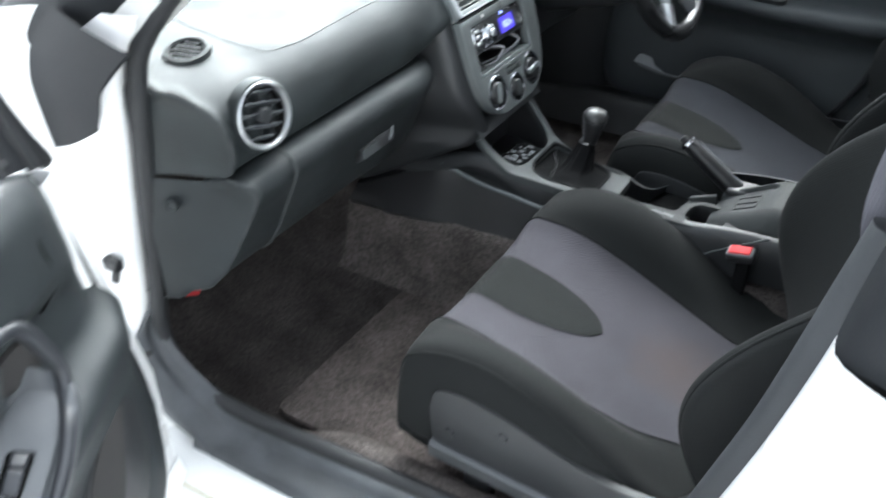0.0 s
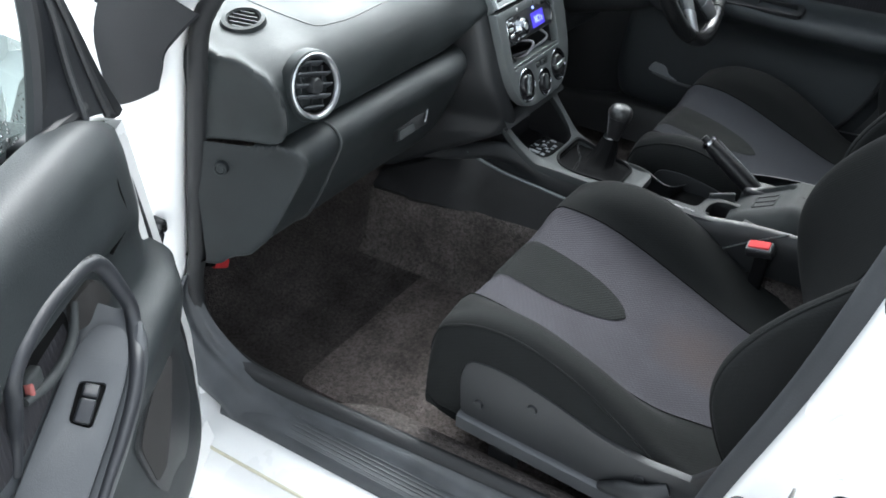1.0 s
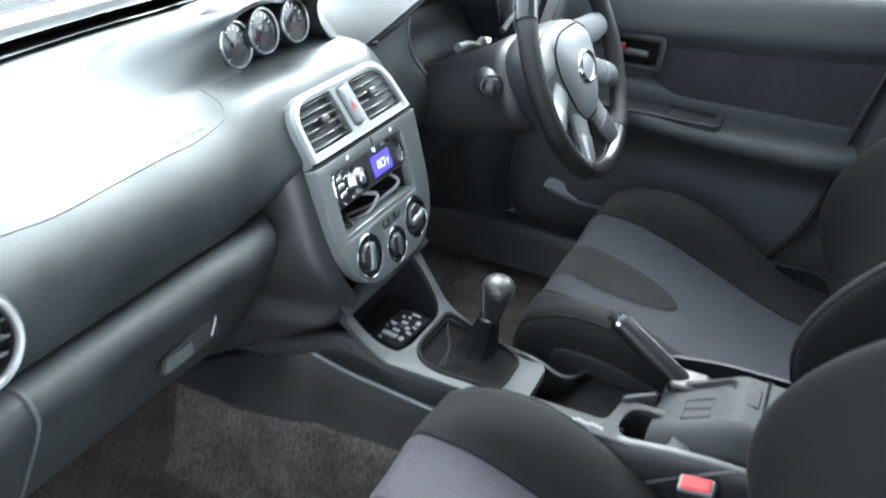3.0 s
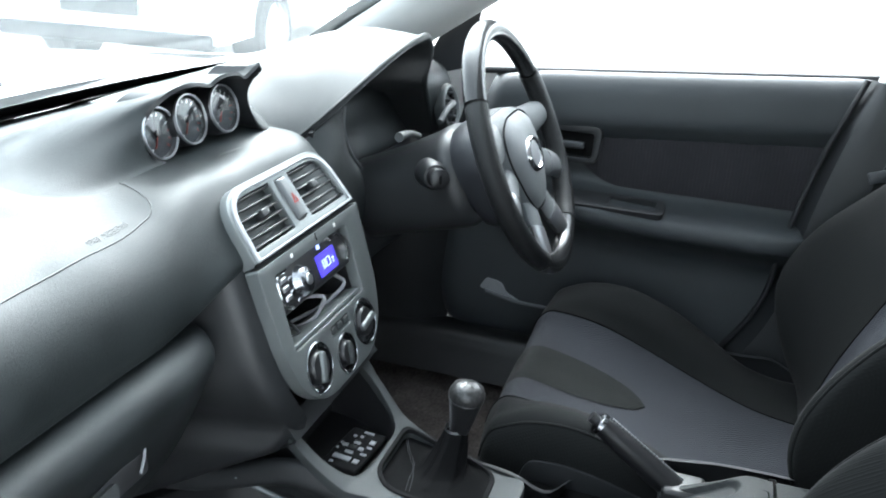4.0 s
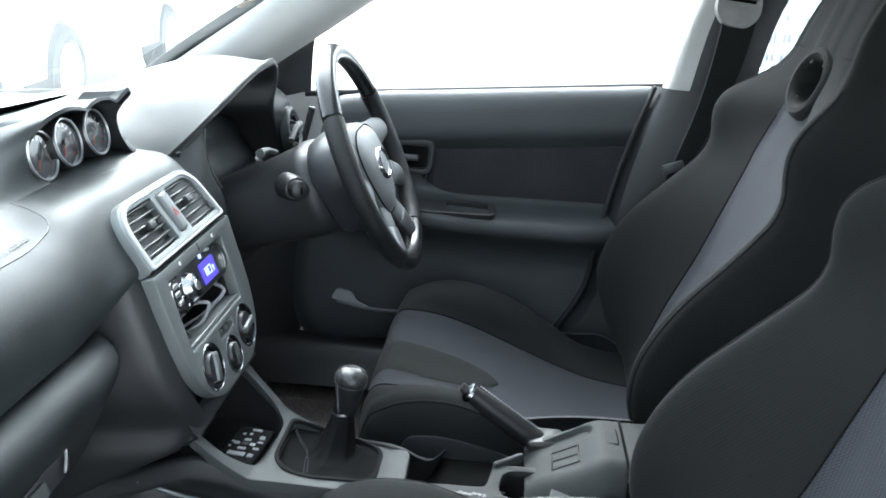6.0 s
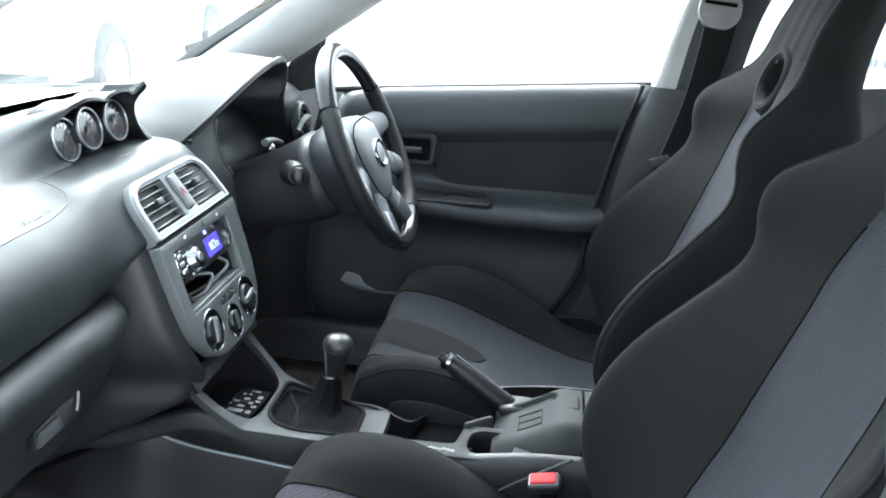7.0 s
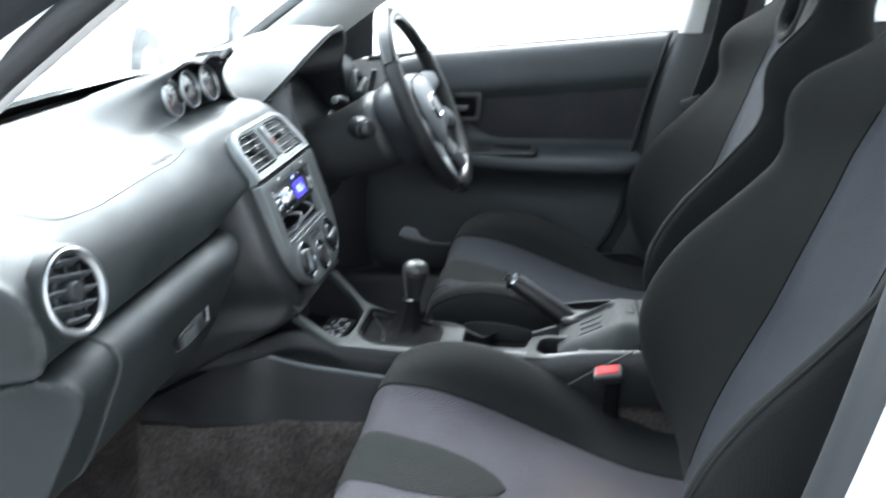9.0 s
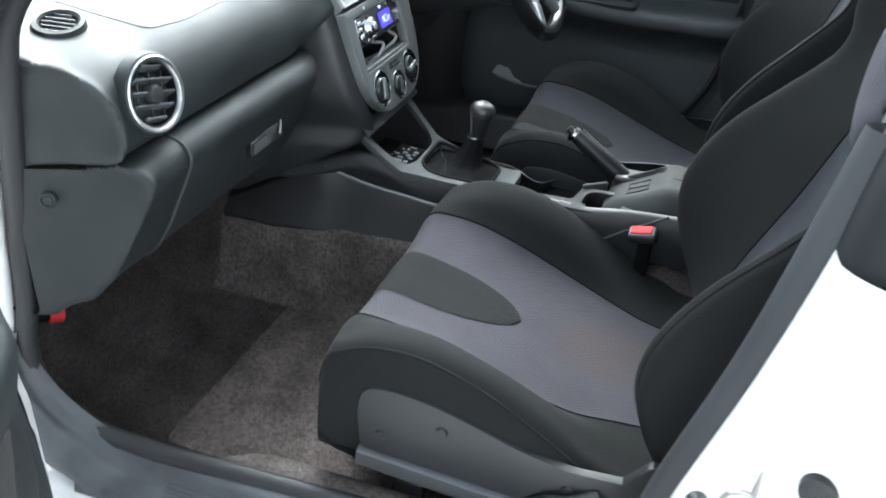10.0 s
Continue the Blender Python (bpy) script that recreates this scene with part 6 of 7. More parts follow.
fl = plate(rounded([(-0.112, 0.893), (-0.088, 0.866), (-0.066, 0.845), (-0.036, 0.833), (0.004, 0.829), (0.06, 0.832), (0.118, 0.840), (0.095, 0.872), (0.0, 0.893), (-0.08, 0.898)], 0.014, 5), Matrix(), 0.004)
for v in fl.verts:
    v.co.z += float(np.interp(v.co.y, [0.806, 0.84, 0.90], [0.892, 0.899, 0.903])) + 0.0020
part("pod_floor", fl, M_SATINBLACK, pod, "glossy black pod floor")
for x, y, z in ((-0.081, 0.881, 0.932), (-0.029, 0.877, 0.938), (0.034, 0.872, 0.939)):
    m = frame3((x, y - 0.006, z), (1, 0, 0), (0.0, -0.97, 0.25)) @ Matrix.Diagonal((0.92, 0.90, 1, 1))
    gz = part("gauge", lathe([(0.0285, 0.004), (0.0295, 0.009), (0.0315, 0.010), (0.033, 0.007), (0.033, -0.012)], m, 40), M_BLACK, pod)
    part("bezel", lathe([(0.0296, 0.0085), (0.0304, 0.0110), (0.0320, 0.0108), (0.0326, 0.0080)], m, 44), M_SATIN, gz, "silver gauge rim")
    part("gauge_face", lathe([(0.029, 0.0035), (0.0, 0.003)], m, 40), M_DIAL, gz, "dark gauge face")
    part("gauge_glass", lathe([(0.029, 0.0075), (0.018, 0.0095), (0.0, 0.0102)], m, 36), M_LENS, gz)
    for k in range(13):
        a = radians(230 - 23 * k)
        part("tick", at(box((0.0235 * math.cos(a), 0.0235 * math.sin(a), 0.0042), (0.005, 0.0012, 0.0006), 0, turn=Matrix.Rotation(a, 4, "Z")), m), M_NEEDLE if k > 9 or k == 1 else M_MARK, gz)
    part("needle", at(box((0.007, 0, 0.0055), (0.024, 0.0016, 0.001), 0), m @ Matrix.Rotation(radians(238), 4, "Z")), M_NEEDLE, gz)
    part("needle_hub", lathe([(0, 0.0075), (0.004, 0.007), (0.005, 0.004)], m, 16), M_BLACK, gz)


# ---------------- steering column and wheel ----------------
sw = thing("steering_wheel", (0.37, 0.56, 0.86), "black leather steering wheel with silver spokes", "steering wheel")
WN = Vector((0, -0.918, 0.397))
WM = frame3((0.355, 0.556, 0.860), (1, 0, 0), WN)
R = 0.175


def rim_arc(a0, a1, r=0.0155, n=28):
    return tube([tuple(WM @ Vector((R * math.cos(radians(a)), R * math.sin(radians(a)), 0))) for a in np.linspace(a0, a1, n)], r, 14, flat=0.86)


part("rim_top", rim_arc(32, 148, 0.0165, 40), M_GLOSSHIDE, sw, "smooth black leather rim")
part("rim_side", rim_arc(149, 236, 0.0175, 34), M_PERF, sw, "perforated leather grip")
part("rim_side", rim_arc(-56, 31, 0.0175, 34), M_PERF, sw, "perforated leather grip")
part("rim_bottom", rim_arc(237, 303, 0.0165), M_GLOSSHIDE, sw)
for a in (31.5, 148.5):
    part("rim_joint", rim_arc(a - 0.5, a + 0.5, 0.0170, 4), M_DEEP, sw)
shield = [(0.0, 0.060), (0.050, 0.056), (0.084, 0.034), (0.090, 0.004), (0.074, -0.040), (0.052, -0.078), (0.030, -0.097), (0.0, -0.101)]
shield = cr(shield + [(-x, y) for x, y in shield[-2:0:-1]] + [shield[0]], 57)[:-1]
pad = [[(x * k, (y + 0.02) * k - 0.02, h) for x, y in shield] for k, h in ((1.00, -0.024), (0.99, -0.014), (0.94, -0.007), (0.84, 0.002), (0.62, 0.009), (0.34, 0.012), (0.03, 0.0125))]
cowl = [[(x * k, (y + 0.02) * k - 0.02, h) for x, y in shield] for k, h in ((0.80, -0.085), (0.96, -0.082), (1.03, -0.070), (1.05, -0.045), (1.02, -0.024), (0.9, -0.020))]
part("hub_cowl", at(grid(cowl, True), WM), M_SATINBLACK, sw, "black moulded cover behind the hub")
hub = part("hub_pad", at(grid(pad, True), WM), M_HUB, sw, "grained grey airbag pad")
part("pad_seam", at(tube([(x * 0.90, (y + 0.02) * 0.90 - 0.02, -0.0015) for x, y in shield], 0.0012, 6, closed=True), WM), M_DEEP, hub)


def spoke(p0, p1, w0, w1, h0, h1, k0=0.0, k1=1.0, lift=0.0):
    """A bar from hub to rim with a rounded upper face."""
    p0, p1 = Vector(p0), Vector(p1)
    n = Vector((p0.y - p1.y, p1.x - p0.x)).normalized()
    secs = []
    for k in np.linspace(k0, k1, 8):
        c, w, h = p0.lerp(p1, k), w0 + (w1 - w0) * (1 - math.sin(math.pi * k)) ** 0.5 * k + (w1 - w0) * 0.3 * k, h0 + (h1 - h0) * k + lift
        ring = []
        for q in range(14):
            u = 2 * math.pi * q / 14
            ring.append((c.x + n.x * w * math.cos(u), c.y + n.y * w * math.cos(u), h + (0.008 if math.sin(u) > 0 else 0.012) * math.sin(u)))
        secs.append(ring)
    return at(grid(secs, True, caps=True), WM)


for s in (-1, 1):
    part("spoke", spoke((s * 0.064, 0.026), (s * 0.166, 0.022), 0.026, 0.018, -0.014, 0.0), M_HUB, sw, "grey upper spoke")
    part("spoke", spoke((s * 0.066, -0.026), (s * 0.154, -0.072), 0.022, 0.020, -0.012, 0.0), M_HUB, sw, "grey side spoke")
    part("spoke_trim", spoke((s * 0.066, -0.026), (s * 0.154, -0.072), 0.0225, 0.0205, -0.012, 0.0, 0.55, 0.97, 0.0012), M_SATIN, sw, "silver spoke trim")
    part("lower_spoke", spoke((s * 0.034, -0.080), (s * 0.067, -0.154), 0.026, 0.020, -0.010, 0.0), M_HUB, sw, "grey lower spoke")
    part("spoke_trim", spoke((s * 0.034, -0.080), (s * 0.067, -0.154), 0.0265, 0.0205, -0.010, 0.0, 0.42, 0.97, 0.0012), M_SATIN, sw, "silver spoke trim")
BG = WM @ T((0, -0.014, 0.0135))
part("badge_field", at(lathe([(0.0, 0.10), (0.5, 0.08), (0.8, 0.0)], Matrix.Diagonal((0.036, 0.036, 0.012, 1)), 36, squash=0.74), BG), M_SATIN, sw)
part("badge", at(lathe([(0.72, 0.0), (0.80, 0.22), (0.92, 0.22), (1.0, 0.0), (1.03, -0.3)], Matrix.Diagonal((0.036, 0.036, 0.012, 1)), 36, squash=0.74), BG), M_CHROME, sw, "plain chrome oval badge ring")

col = thing("steering_column", (0.37, 0.68, 0.80), "black plastic steering column shroud with ignition barrel", "steering column")
ax = -WN
secs = []
for dist, w, h, dz in ((0.078, 0.078, 0.068, -0.014), (0.086, 0.084, 0.075, -0.016), (0.12, 0.082, 0.074, -0.018), (0.17, 0.076, 0.068, -0.016), (0.26, 0.072, 0.062, -0.010)):
    c = Vector((0.362, 0.556, 0.858)) + ax * dist + Vector((0, 0, dz))
    mm = frame3(c, (1, 0, 0), WN)
    secs.append([tuple(mm @ Vector((w * abs(math.cos(t)) ** 0.75 * (1 if math.cos(t) > 0 else -1), h * abs(math.sin(t)) ** 0.8 * (1 if math.sin(t) > 0 else -1), 0))) for t in np.linspace(0, 2 * math.pi, 40, endpoint=False)])
part("shroud", grid([[tuple(cr([s[k] for s in secs], 20)[j]) for k in range(40)] for j in range(20)], True), M_PLASTIC, col)
igm = frame3((0.270, 0.664, 0.822), (0, 0, 1), (-0.80, -0.55, 0.1))
part("ignition_boss", lathe([(0.0, 0.008), (0.017, 0.006), (0.020, 0.0), (0.022, -0.03)], igm, 28), M_PLASTIC, col)
part("ignition_barrel", lathe([(0.0, 0.030), (0.010, 0.030), (0.014, 0.027), (0.0145, 0.008)], igm, 24), M_BLACK, col, "black ignition barrel")
part("key_slot", at(box((0, 0, 0.0305), (0.012, 0.003, 0.002), 0), igm), M_DEEP, col)
for s, nm in ((-1, "wiper_stalk"), (1, "light_stalk")):
    a, b = Vector((0.362 + s * 0.05, 0.705, 0.866)), Vector((0.362 + s * 0.125, 0.708, 0.880))
    part(nm, tube([tuple(a), tuple((a + b) / 2 + Vector((0, 0, 0.004))), tuple(b)], [0.005, 0.005, 0.007], 10, n=10), M_GREY, col)


# ---------------- centre console ----------------
con = thing("centre_console", (0, 0.45, 0.40), "dark grey centre console between the seats", "centre console")
side = [(1.05, 0.140, 0.53, 0.44), (0.85, 0.134, 0.54, 0.44), (0.78, 0.127, 0.552, 0.43), (0.735, 0.123, 0.570, 0.43), (0.70, 0.121, 0.580, 0.43), (0.66, 0.118, 0.576, 0.42), (0.60, 0.110, 0.552, 0.41), (0.52, 0.108, 0.546, 0.41), (0.42, 0.106, 0.545, 0.41), (0.32, 0.108, 0.550, 0.41), (0.25, 0.108, 0.560, 0.41), (0.10, 0.108, 0.565, 0.41), (-0.10, 0.108, 0.565, 0.41)]
side_r = [(1.05, 0.150, 0.62, 0.44), (0.85, 0.148, 0.62, 0.44), (0.74, 0.120, 0.608, 0.43), (0.70, 0.108, 0.590, 0.43), (0.668, 0.087, 0.574, 0.42), (0.63, 0.066, 0.555, 0.42), (0.60, 0.044, 0.552, 0.42), (0.561, 0.026, 0.552, 0.42), (0.512, 0.016, 0.552, 0.42), (0.45, 0.006, 0.550, 0.42), (0.43, 0.012, 0.535, 0.42), (0.39, 0.098, 0.505, 0.41), (0.32, 0.108, 0.545, 0.41), (0.25, 0.108, 0.560, 0.41), (0.10, 0.108, 0.565, 0.41), (-0.10, 0.108, 0.565, 0.41)]
for s, run in ((-1, side), (1, side_r)):
    secs = [[(s * (w - 0.012), y, zt), (s * (w - 0.003), y, zt - 0.002), (s * (w + 0.002), y, zt - 0.012), (s * (w + 0.004), y, zt - 0.025), (s * (min(w + 0.004, 0.116) if s < 0 else w + 0.004), y, zt - 0.036), (s * (min(w + 0.002, 0.106) if s < 0 else w + 0.014), y, (zt - 0.085 if s < 0 else zl))] for y, w, zt, zl in run]
    part("side_panel", grid(loft(secs, 24, 70)), M_PLASTIC, con)
ln = [(-0.124, 0.762, 0.546), (-0.121, 0.742, 0.538), (-0.120, 0.728, 0.533), (-0.120, 0.68, 0.523), (-0.119, 0.62, 0.516), (-0.119, 0.565, 0.510), (-0.119, 0.48, 0.502), (-0.120, 0.30, 0.490)]
fw = [(-0.140, 0.95, 0.452), (-0.137, 0.88, 0.488), (-0.130, 0.81, 0.524)] + ln
rows = []
for d, e, drop in ((0.012, 0.0, 0.004), (0.0, 0.0, 0.0), (-0.003, 0.0, -0.005), (-0.010, 0.35, -0.005), (-0.020, 0.75, 0.0), (-0.031, 1.0, 0.0), (-0.020, 1.0, -0.018)):
    rows.append([(x + d * (1.0 if y < 0.87 else 0.8), y, z + (0.434 - z) * e + drop) for x, y, z in cr(fw, 44)])
part("lower_cover", grid(rows), M_BLACK, con, "matte black lower console cover")
# silver tube stands in for light caught by the cover's top ledge
part("lower_cover_highlight", tube([(x - 0.001, y, z + 0.001) for x, y, z in cr(ln, 34)], 0.0032, 6), M_SILVER, con, "silver line painting the lit ledge of the cover")


def flat_plate(outline, z, depth, holes=(), bevel=0.003, tilt=0.0):
    return plate(outline, Matrix.Translation((0, 0, z)), depth, holes, bevel)


# gear surround: one moulding round the gaiter and the front tray, rising towards the stack
boot_hole = rounded([(0.030, 0.606), (-0.066, 0.606), (-0.090, 0.588), (-0.096, 0.560), (-0.084, 0.479), (-0.016, 0.479), (0.002, 0.50), (0.014, 0.549)], [0.014, 0.014, 0.012, 0.014, 0.018, 0.014, 0.012, 0.02], 5)
tray_hole = rounded([(-0.086, 0.738), (-0.098, 0.695), (-0.106, 0.660), (-0.096, 0.628), (-0.07, 0.617), (0.016, 0.617), (0.044, 0.630), (0.066, 0.660), (0.080, 0.69), (0.088, 0.738)], [0.002, 0.03, 0.03, 0.02, 0.012, 0.014, 0.02, 0.03, 0.03, 0.002], 5)
surround = rounded([(-0.102, 0.440), (-0.110, 0.52), (-0.118, 0.60), (-0.124, 0.640), (-0.122, 0.67), (-0.114, 0.70), (-0.100, 0.745), (0.112, 0.745), (0.108, 0.70), (0.086, 0.668), (0.064, 0.63), (0.042, 0.60), (0.024, 0.561), (0.014, 0.512), (0.004, 0.470), (-0.008, 0.440)], [0.012] + [0.02] * 5 + [0.002, 0.002] + [0.02] * 7 + [0.012], 4)


def rising(bm):
    for v in bm.verts:
        v.co.z += 0.55 * max(0.0, v.co.y - 0.625) + 0.10 * max(0.0, v.co.y - 0.50)
    return bm


part("gear_surround", rising(flat_plate(surround, 0.550, 0.014, [boot_hole, tray_hole], 0.004)), M_GREY, con, "satin grey gear surround")
part("boot_frame", rising(flat_plate([(-0.033 + (x + 0.033) * 1.06, 0.545 + (y - 0.545) * 1.06) for x, y in boot_hole], 0.5525, 0.006, [[(-0.033 + (x + 0.033) * 0.975, 0.545 + (y - 0.545) * 0.975) for x, y in boot_hole]], 0.0015)), M_PAD, con)
tray = [[(-0.010 + (x + 0.010) * k, 0.685 + (y - 0.685) * k, z + (0.55 * max(0.0, y - 0.625) if q < 2 else 0.0)) for x, y in tray_hole] for q, (k, z) in enumerate(((1.02, 0.556), (1.0, 0.552), (0.97, 0.535), (0.93, 0.524), (0.5, 0.523), (0.02, 0.523)))]
part("tray", grid(tray, True), M_BLACK, con, "black front tray")
# rear part: left rail, deep bin, cup holder and box
cup = rounded([(-0.098, 0.262), (-0.034, 0.255), (-0.030, 0.318), (-0.092, 0.325)], 0.026, 6)
rail = rounded([(-0.108, 0.235), (-0.020, 0.235), (-0.020, 0.330), (-0.074, 0.340), (-0.076, 0.452), (-0.106, 0.452)], 0.010, 4)
part("rail", flat_plate(rail, 0.550, 0.010, [cup], 0.003), M_BOX, con, "satin grey moulding round the cup well")
part("cup_well", lathe([(1.0, 0.0), (0.95, -0.055), (0.0, -0.056)], T((-0.064, 0.290, 0.546)) @ Matrix.Diagonal((0.036, 0.036, 1, 1)), 32), M_BLACK, con)
binb = bmesh.new()
box((0.015, 0.365, 0.486), (0.19, 0.22, 0.006), bm=binb)
box((-0.076, 0.385, 0.505), (0.005, 0.14, 0.08), bm=binb)
box((0.104, 0.385, 0.490), (0.005, 0.16, 0.05), bm=binb)
box((-0.040, 0.448, 0.505), (0.070, 0.005, 0.08), bm=binb)
part("bin", binb, M_DEEP, con, "deep black oddments bin")
lip_way = Matrix.Rotation(math.atan2(-0.036, 0.029), 4, "Z")
part("slot_lip", box((-0.0135, 0.312, 0.547), (0.048, 0.007, 0.020), 0.003, turn=lip_way), M_GREY, con, "grey lip of the handbrake slot")
part("side_line", tube([(-0.1175, 0.30, 0.492), (-0.1175, 0.25, 0.528), (-0.1175, 0.18, 0.572)], 0.0022, 6, n=12), M_GREY, con)
part("handbrake_gaiter", box((0.055, 0.262, 0.545), (0.046, 0.05, 0.02), 0.006), M_BLACK, con)
BOX_TOP = curve([0.05, 0.165, 0.198, 0.208, 0.222, 0.250, 0.278, 0.290], [0.589, 0.588, 0.5875, 0.583, 0.575, 0.562, 0.549, 0.540])


def box_z(x, y):
    """Height of the console box: rounded shoulders, and a long thumb groove beside the handbrake."""
    z = BOX_TOP(y) if y > 0.05 else 0.589
    z -= 0.030 * max(0.0, (-0.046 - x) / 0.036) ** 2 + 0.03 * max(0.0, (x - 0.046) / 0.020) ** 2
    px, py = x - 0.030, y - 0.218
    t = min(1.0, max(0.0, (-0.012 * px + 0.072 * py) / (0.012**2 + 0.072**2)))
    far = math.hypot(px + 0.012 * t, py - 0.072 * t)
    k = min(1.0, max(0.0, (0.0165 - far) / 0.0045))
    return z - 0.0075 * k * k * (3 - 2 * k)


def box_skin(ys):
    xs = np.linspace(-0.082, 0.060, 96)
    return grid([[(-0.090, y, 0.50), (-0.085, y, box_z(-0.082, y) - 0.012)] + [(float(x), y, box_z(x, y)) for x in xs] + [(0.061, y, box_z(0.060, y) - 0.03)] for y in ys])


part("console_box", box_skin([float(y) for y in np.linspace(0.1675, 0.290, 84)]), M_BOX, con, "satin grey console box")
part("console_lid", box_skin([float(y) for y in np.linspace(-0.10, 0.1635, 16)]), M_BOX, con, "satin grey console box lid")
part("lid_joint", box((-0.012, 0.1655, 0.560), (0.150, 0.008, 0.044)), M_DEEP, con)
for ends in (((-0.036, 0.224), (0.003, 0.223)), ((0.003, 0.223), (0.000, 0.256)), ((0.000, 0.256), (-0.038, 0.256)), ((-0.038, 0.256), (-0.036, 0.224)), ((-0.018, 0.2235), (-0.019, 0.256))):
    line = [(ends[0][0] + (ends[1][0] - ends[0][0]) * t, ends[0][1] + (ends[1][1] - ends[0][1]) * t) for t in np.linspace(0, 1, 10)]
    part("tray_rib", tube([(x, y, box_z(x, y) + 0.0004) for x, y in line], 0.0013, 6), M_BOX, con)
part("latch", plate(rect(-0.0195, -0.0090, 0.0195, 0.0090, 0.004), T((0.0065, 0.1805, 0.5888)), 0.004), M_DEEP, con)
part("latch_button", plate(rect(-0.0175, -0.0072, 0.0175, 0.0072, 0.003), T((0.0065, 0.1805, 0.5898)), 0.004, bevel=0.001), M_BOX, con)
for k in range(7):
    part("chip", plate(rect(-0.003, -0.0022, 0.003, 0.0022, 0.0008), T((-0.094 + 0.0015 * (k % 3), 0.340 + 0.006 * k, 0.5508)) @ Matrix.Rotation(0.5 * k, 4, "Z"), 0.0006), M_ARM, con)

# gear lever
gl = thing("gear_lever", (0, 0.53, 0.55), "black leather gear lever with a gaiter", "gear lever")
rim_b = [(x, y) for x, y in boot_hole]
secs = []
for k in range(31):
    t = k / 30
    ring = []
    for x, y in rim_b:
        a = math.atan2(y - 0.542, x + 0.020)
        bx, by = -0.028 + 0.042 * math.cos(a), 0.541 + 0.030 * math.sin(a)
        if t < 0.4:
            u = t / 0.4
            ring.append((x + (bx - x) * u, y + (by - y) * u, 0.5485 + 0.004 * u * u + 0.0025 * math.sin(3 * a + 1) * math.sin(math.pi * u)))
        else:
            u = (t - 0.4) / 0.6
            v = u ** 0.6
            fold = 1 + (0.10 * math.sin(7 * a + 0.6) + 0.05 * math.sin(13 * a)) * math.sin(math.pi * (0.12 + 0.80 * u))
            cx, cy = -0.028 * (1 - v), 0.541 - 0.008 * v
            ring.append((cx + (0.042 - 0.0275 * v) * math.cos(a) * fold, cy + (0.030 - 0.0155 * v) * math.sin(a) * fold, 0.5525 + 0.043 * u ** 1.1))
    secs.append(ring)
part("gaiter", grid(secs, True), M_GAITER, gl, "creased black leather gaiter")
for dx in (-0.0022, 0.0022):
    sm = cr([(0.018 + dx, 0.601, 0.5515), (-0.010 + dx, 0.588, 0.5535), (-0.036 + dx, 0.573, 0.5540), (-0.060, 0.568 + dx, 0.5530), (-0.080, 0.565 + dx, 0.5515)], 60)
    part("stitching", tube(sm, [0.0005 if k % 2 else 0.0001 for k in range(60)], 6), M_RAIL, gl, "grey double stitching")
part("gaiter_band", lathe([(0.0135, -0.004), (0.0145, 0.0), (0.0135, 0.004)], T((0.0, 0.533, 0.594)), 20), M_SATIN, gl)
kn = T((0.0, 0.531, 0.581)) @ Matrix.Rotation(radians(7), 4, "X") @ Matrix.Diagonal((0.87, 0.87, 1.0, 1))
part("lever_sleeve", lathe([(0.0125, -0.004), (0.0135, 0.010), (0.015, 0.022)], kn, 20), M_LEATHER, gl)
part("knob", lathe([(0.0140, 0.014), (0.0165, 0.026), (0.0195, 0.040), (0.0222, 0.052), (0.0236, 0.058), (0.0236, 0.066), (0.021, 0.074), (0.012, 0.0785), (0.0, 0.0795)], kn, 28), M_LEATHER, gl, "black leather knob")
for a0 in (-0.9, 2.4):
    part("stitching", tube([tuple(kn @ Vector((r * math.cos(a0), r * math.sin(a0), h))) for r, h in cr([(0.0150, 0.018), (0.0172, 0.027), (0.0202, 0.040), (0.0228, 0.052), (0.0244, 0.060)], 34)], [0.0008 if k % 2 else 0.0002 for k in range(34)], 6), M_STITCH, gl, "pale stitching")
part("stitching", tube([tuple(kn @ Vector((0.0243 * math.cos(a), 0.0243 * math.sin(a), 0.0590))) for a in np.linspace(0, 2 * math.pi, 89)], [0.0006 if k % 2 else 0.0002 for k in range(89)], 6), M_RAIL, gl, "pale stitching")
part("knob_cap", lathe([(0.0, 0.0808), (0.012, 0.0796), (0.0213, 0.0749), (0.0250, 0.068), (0.0253, 0.0635), (0.0243, 0.0605)], kn, 28), M_WORN, gl, "scuffed shiny leather cap of the knob")

# handbrake
hb = thing("handbrake", (0.06, 0.25, 0.54), "black leather handbrake lever, let down", "handbrake")
a, b = Vector((0.059, 0.232, 0.512)), Vector((0.058, 0.374, 0.612))
part("grip", tube([tuple(a.lerp(b, t)) for t in (0, 0.3, 0.6, 0.9, 0.98)], [0.017, 0.0165, 0.0155, 0.0145, 0.012], 14, n=24, flat=1.15), M_LEATHER, hb)
part("stitching", tube([tuple(a.lerp(b, t) + Vector((0.002, -0.0105, 0.0145 - 0.002 * t))) for t in np.linspace(0.15, 0.94, 56)], [0.0014 if k % 2 else 0.0003 for k in range(56)], 6), M_STITCH, hb)
part("end_cap", tube([tuple(a.lerp(b, 0.955)), tuple(a.lerp(b, 0.985)), tuple(a.lerp(b, 1.0))], [0.0152, 0.0150, 0.0112], 20), M_DIM, hb, "worn bright collar")
part("release_button", tube([tuple(a.lerp(b, 1.0)), tuple(a.lerp(b, 1.05))], 0.0068, 12), M_BLACK, hb)

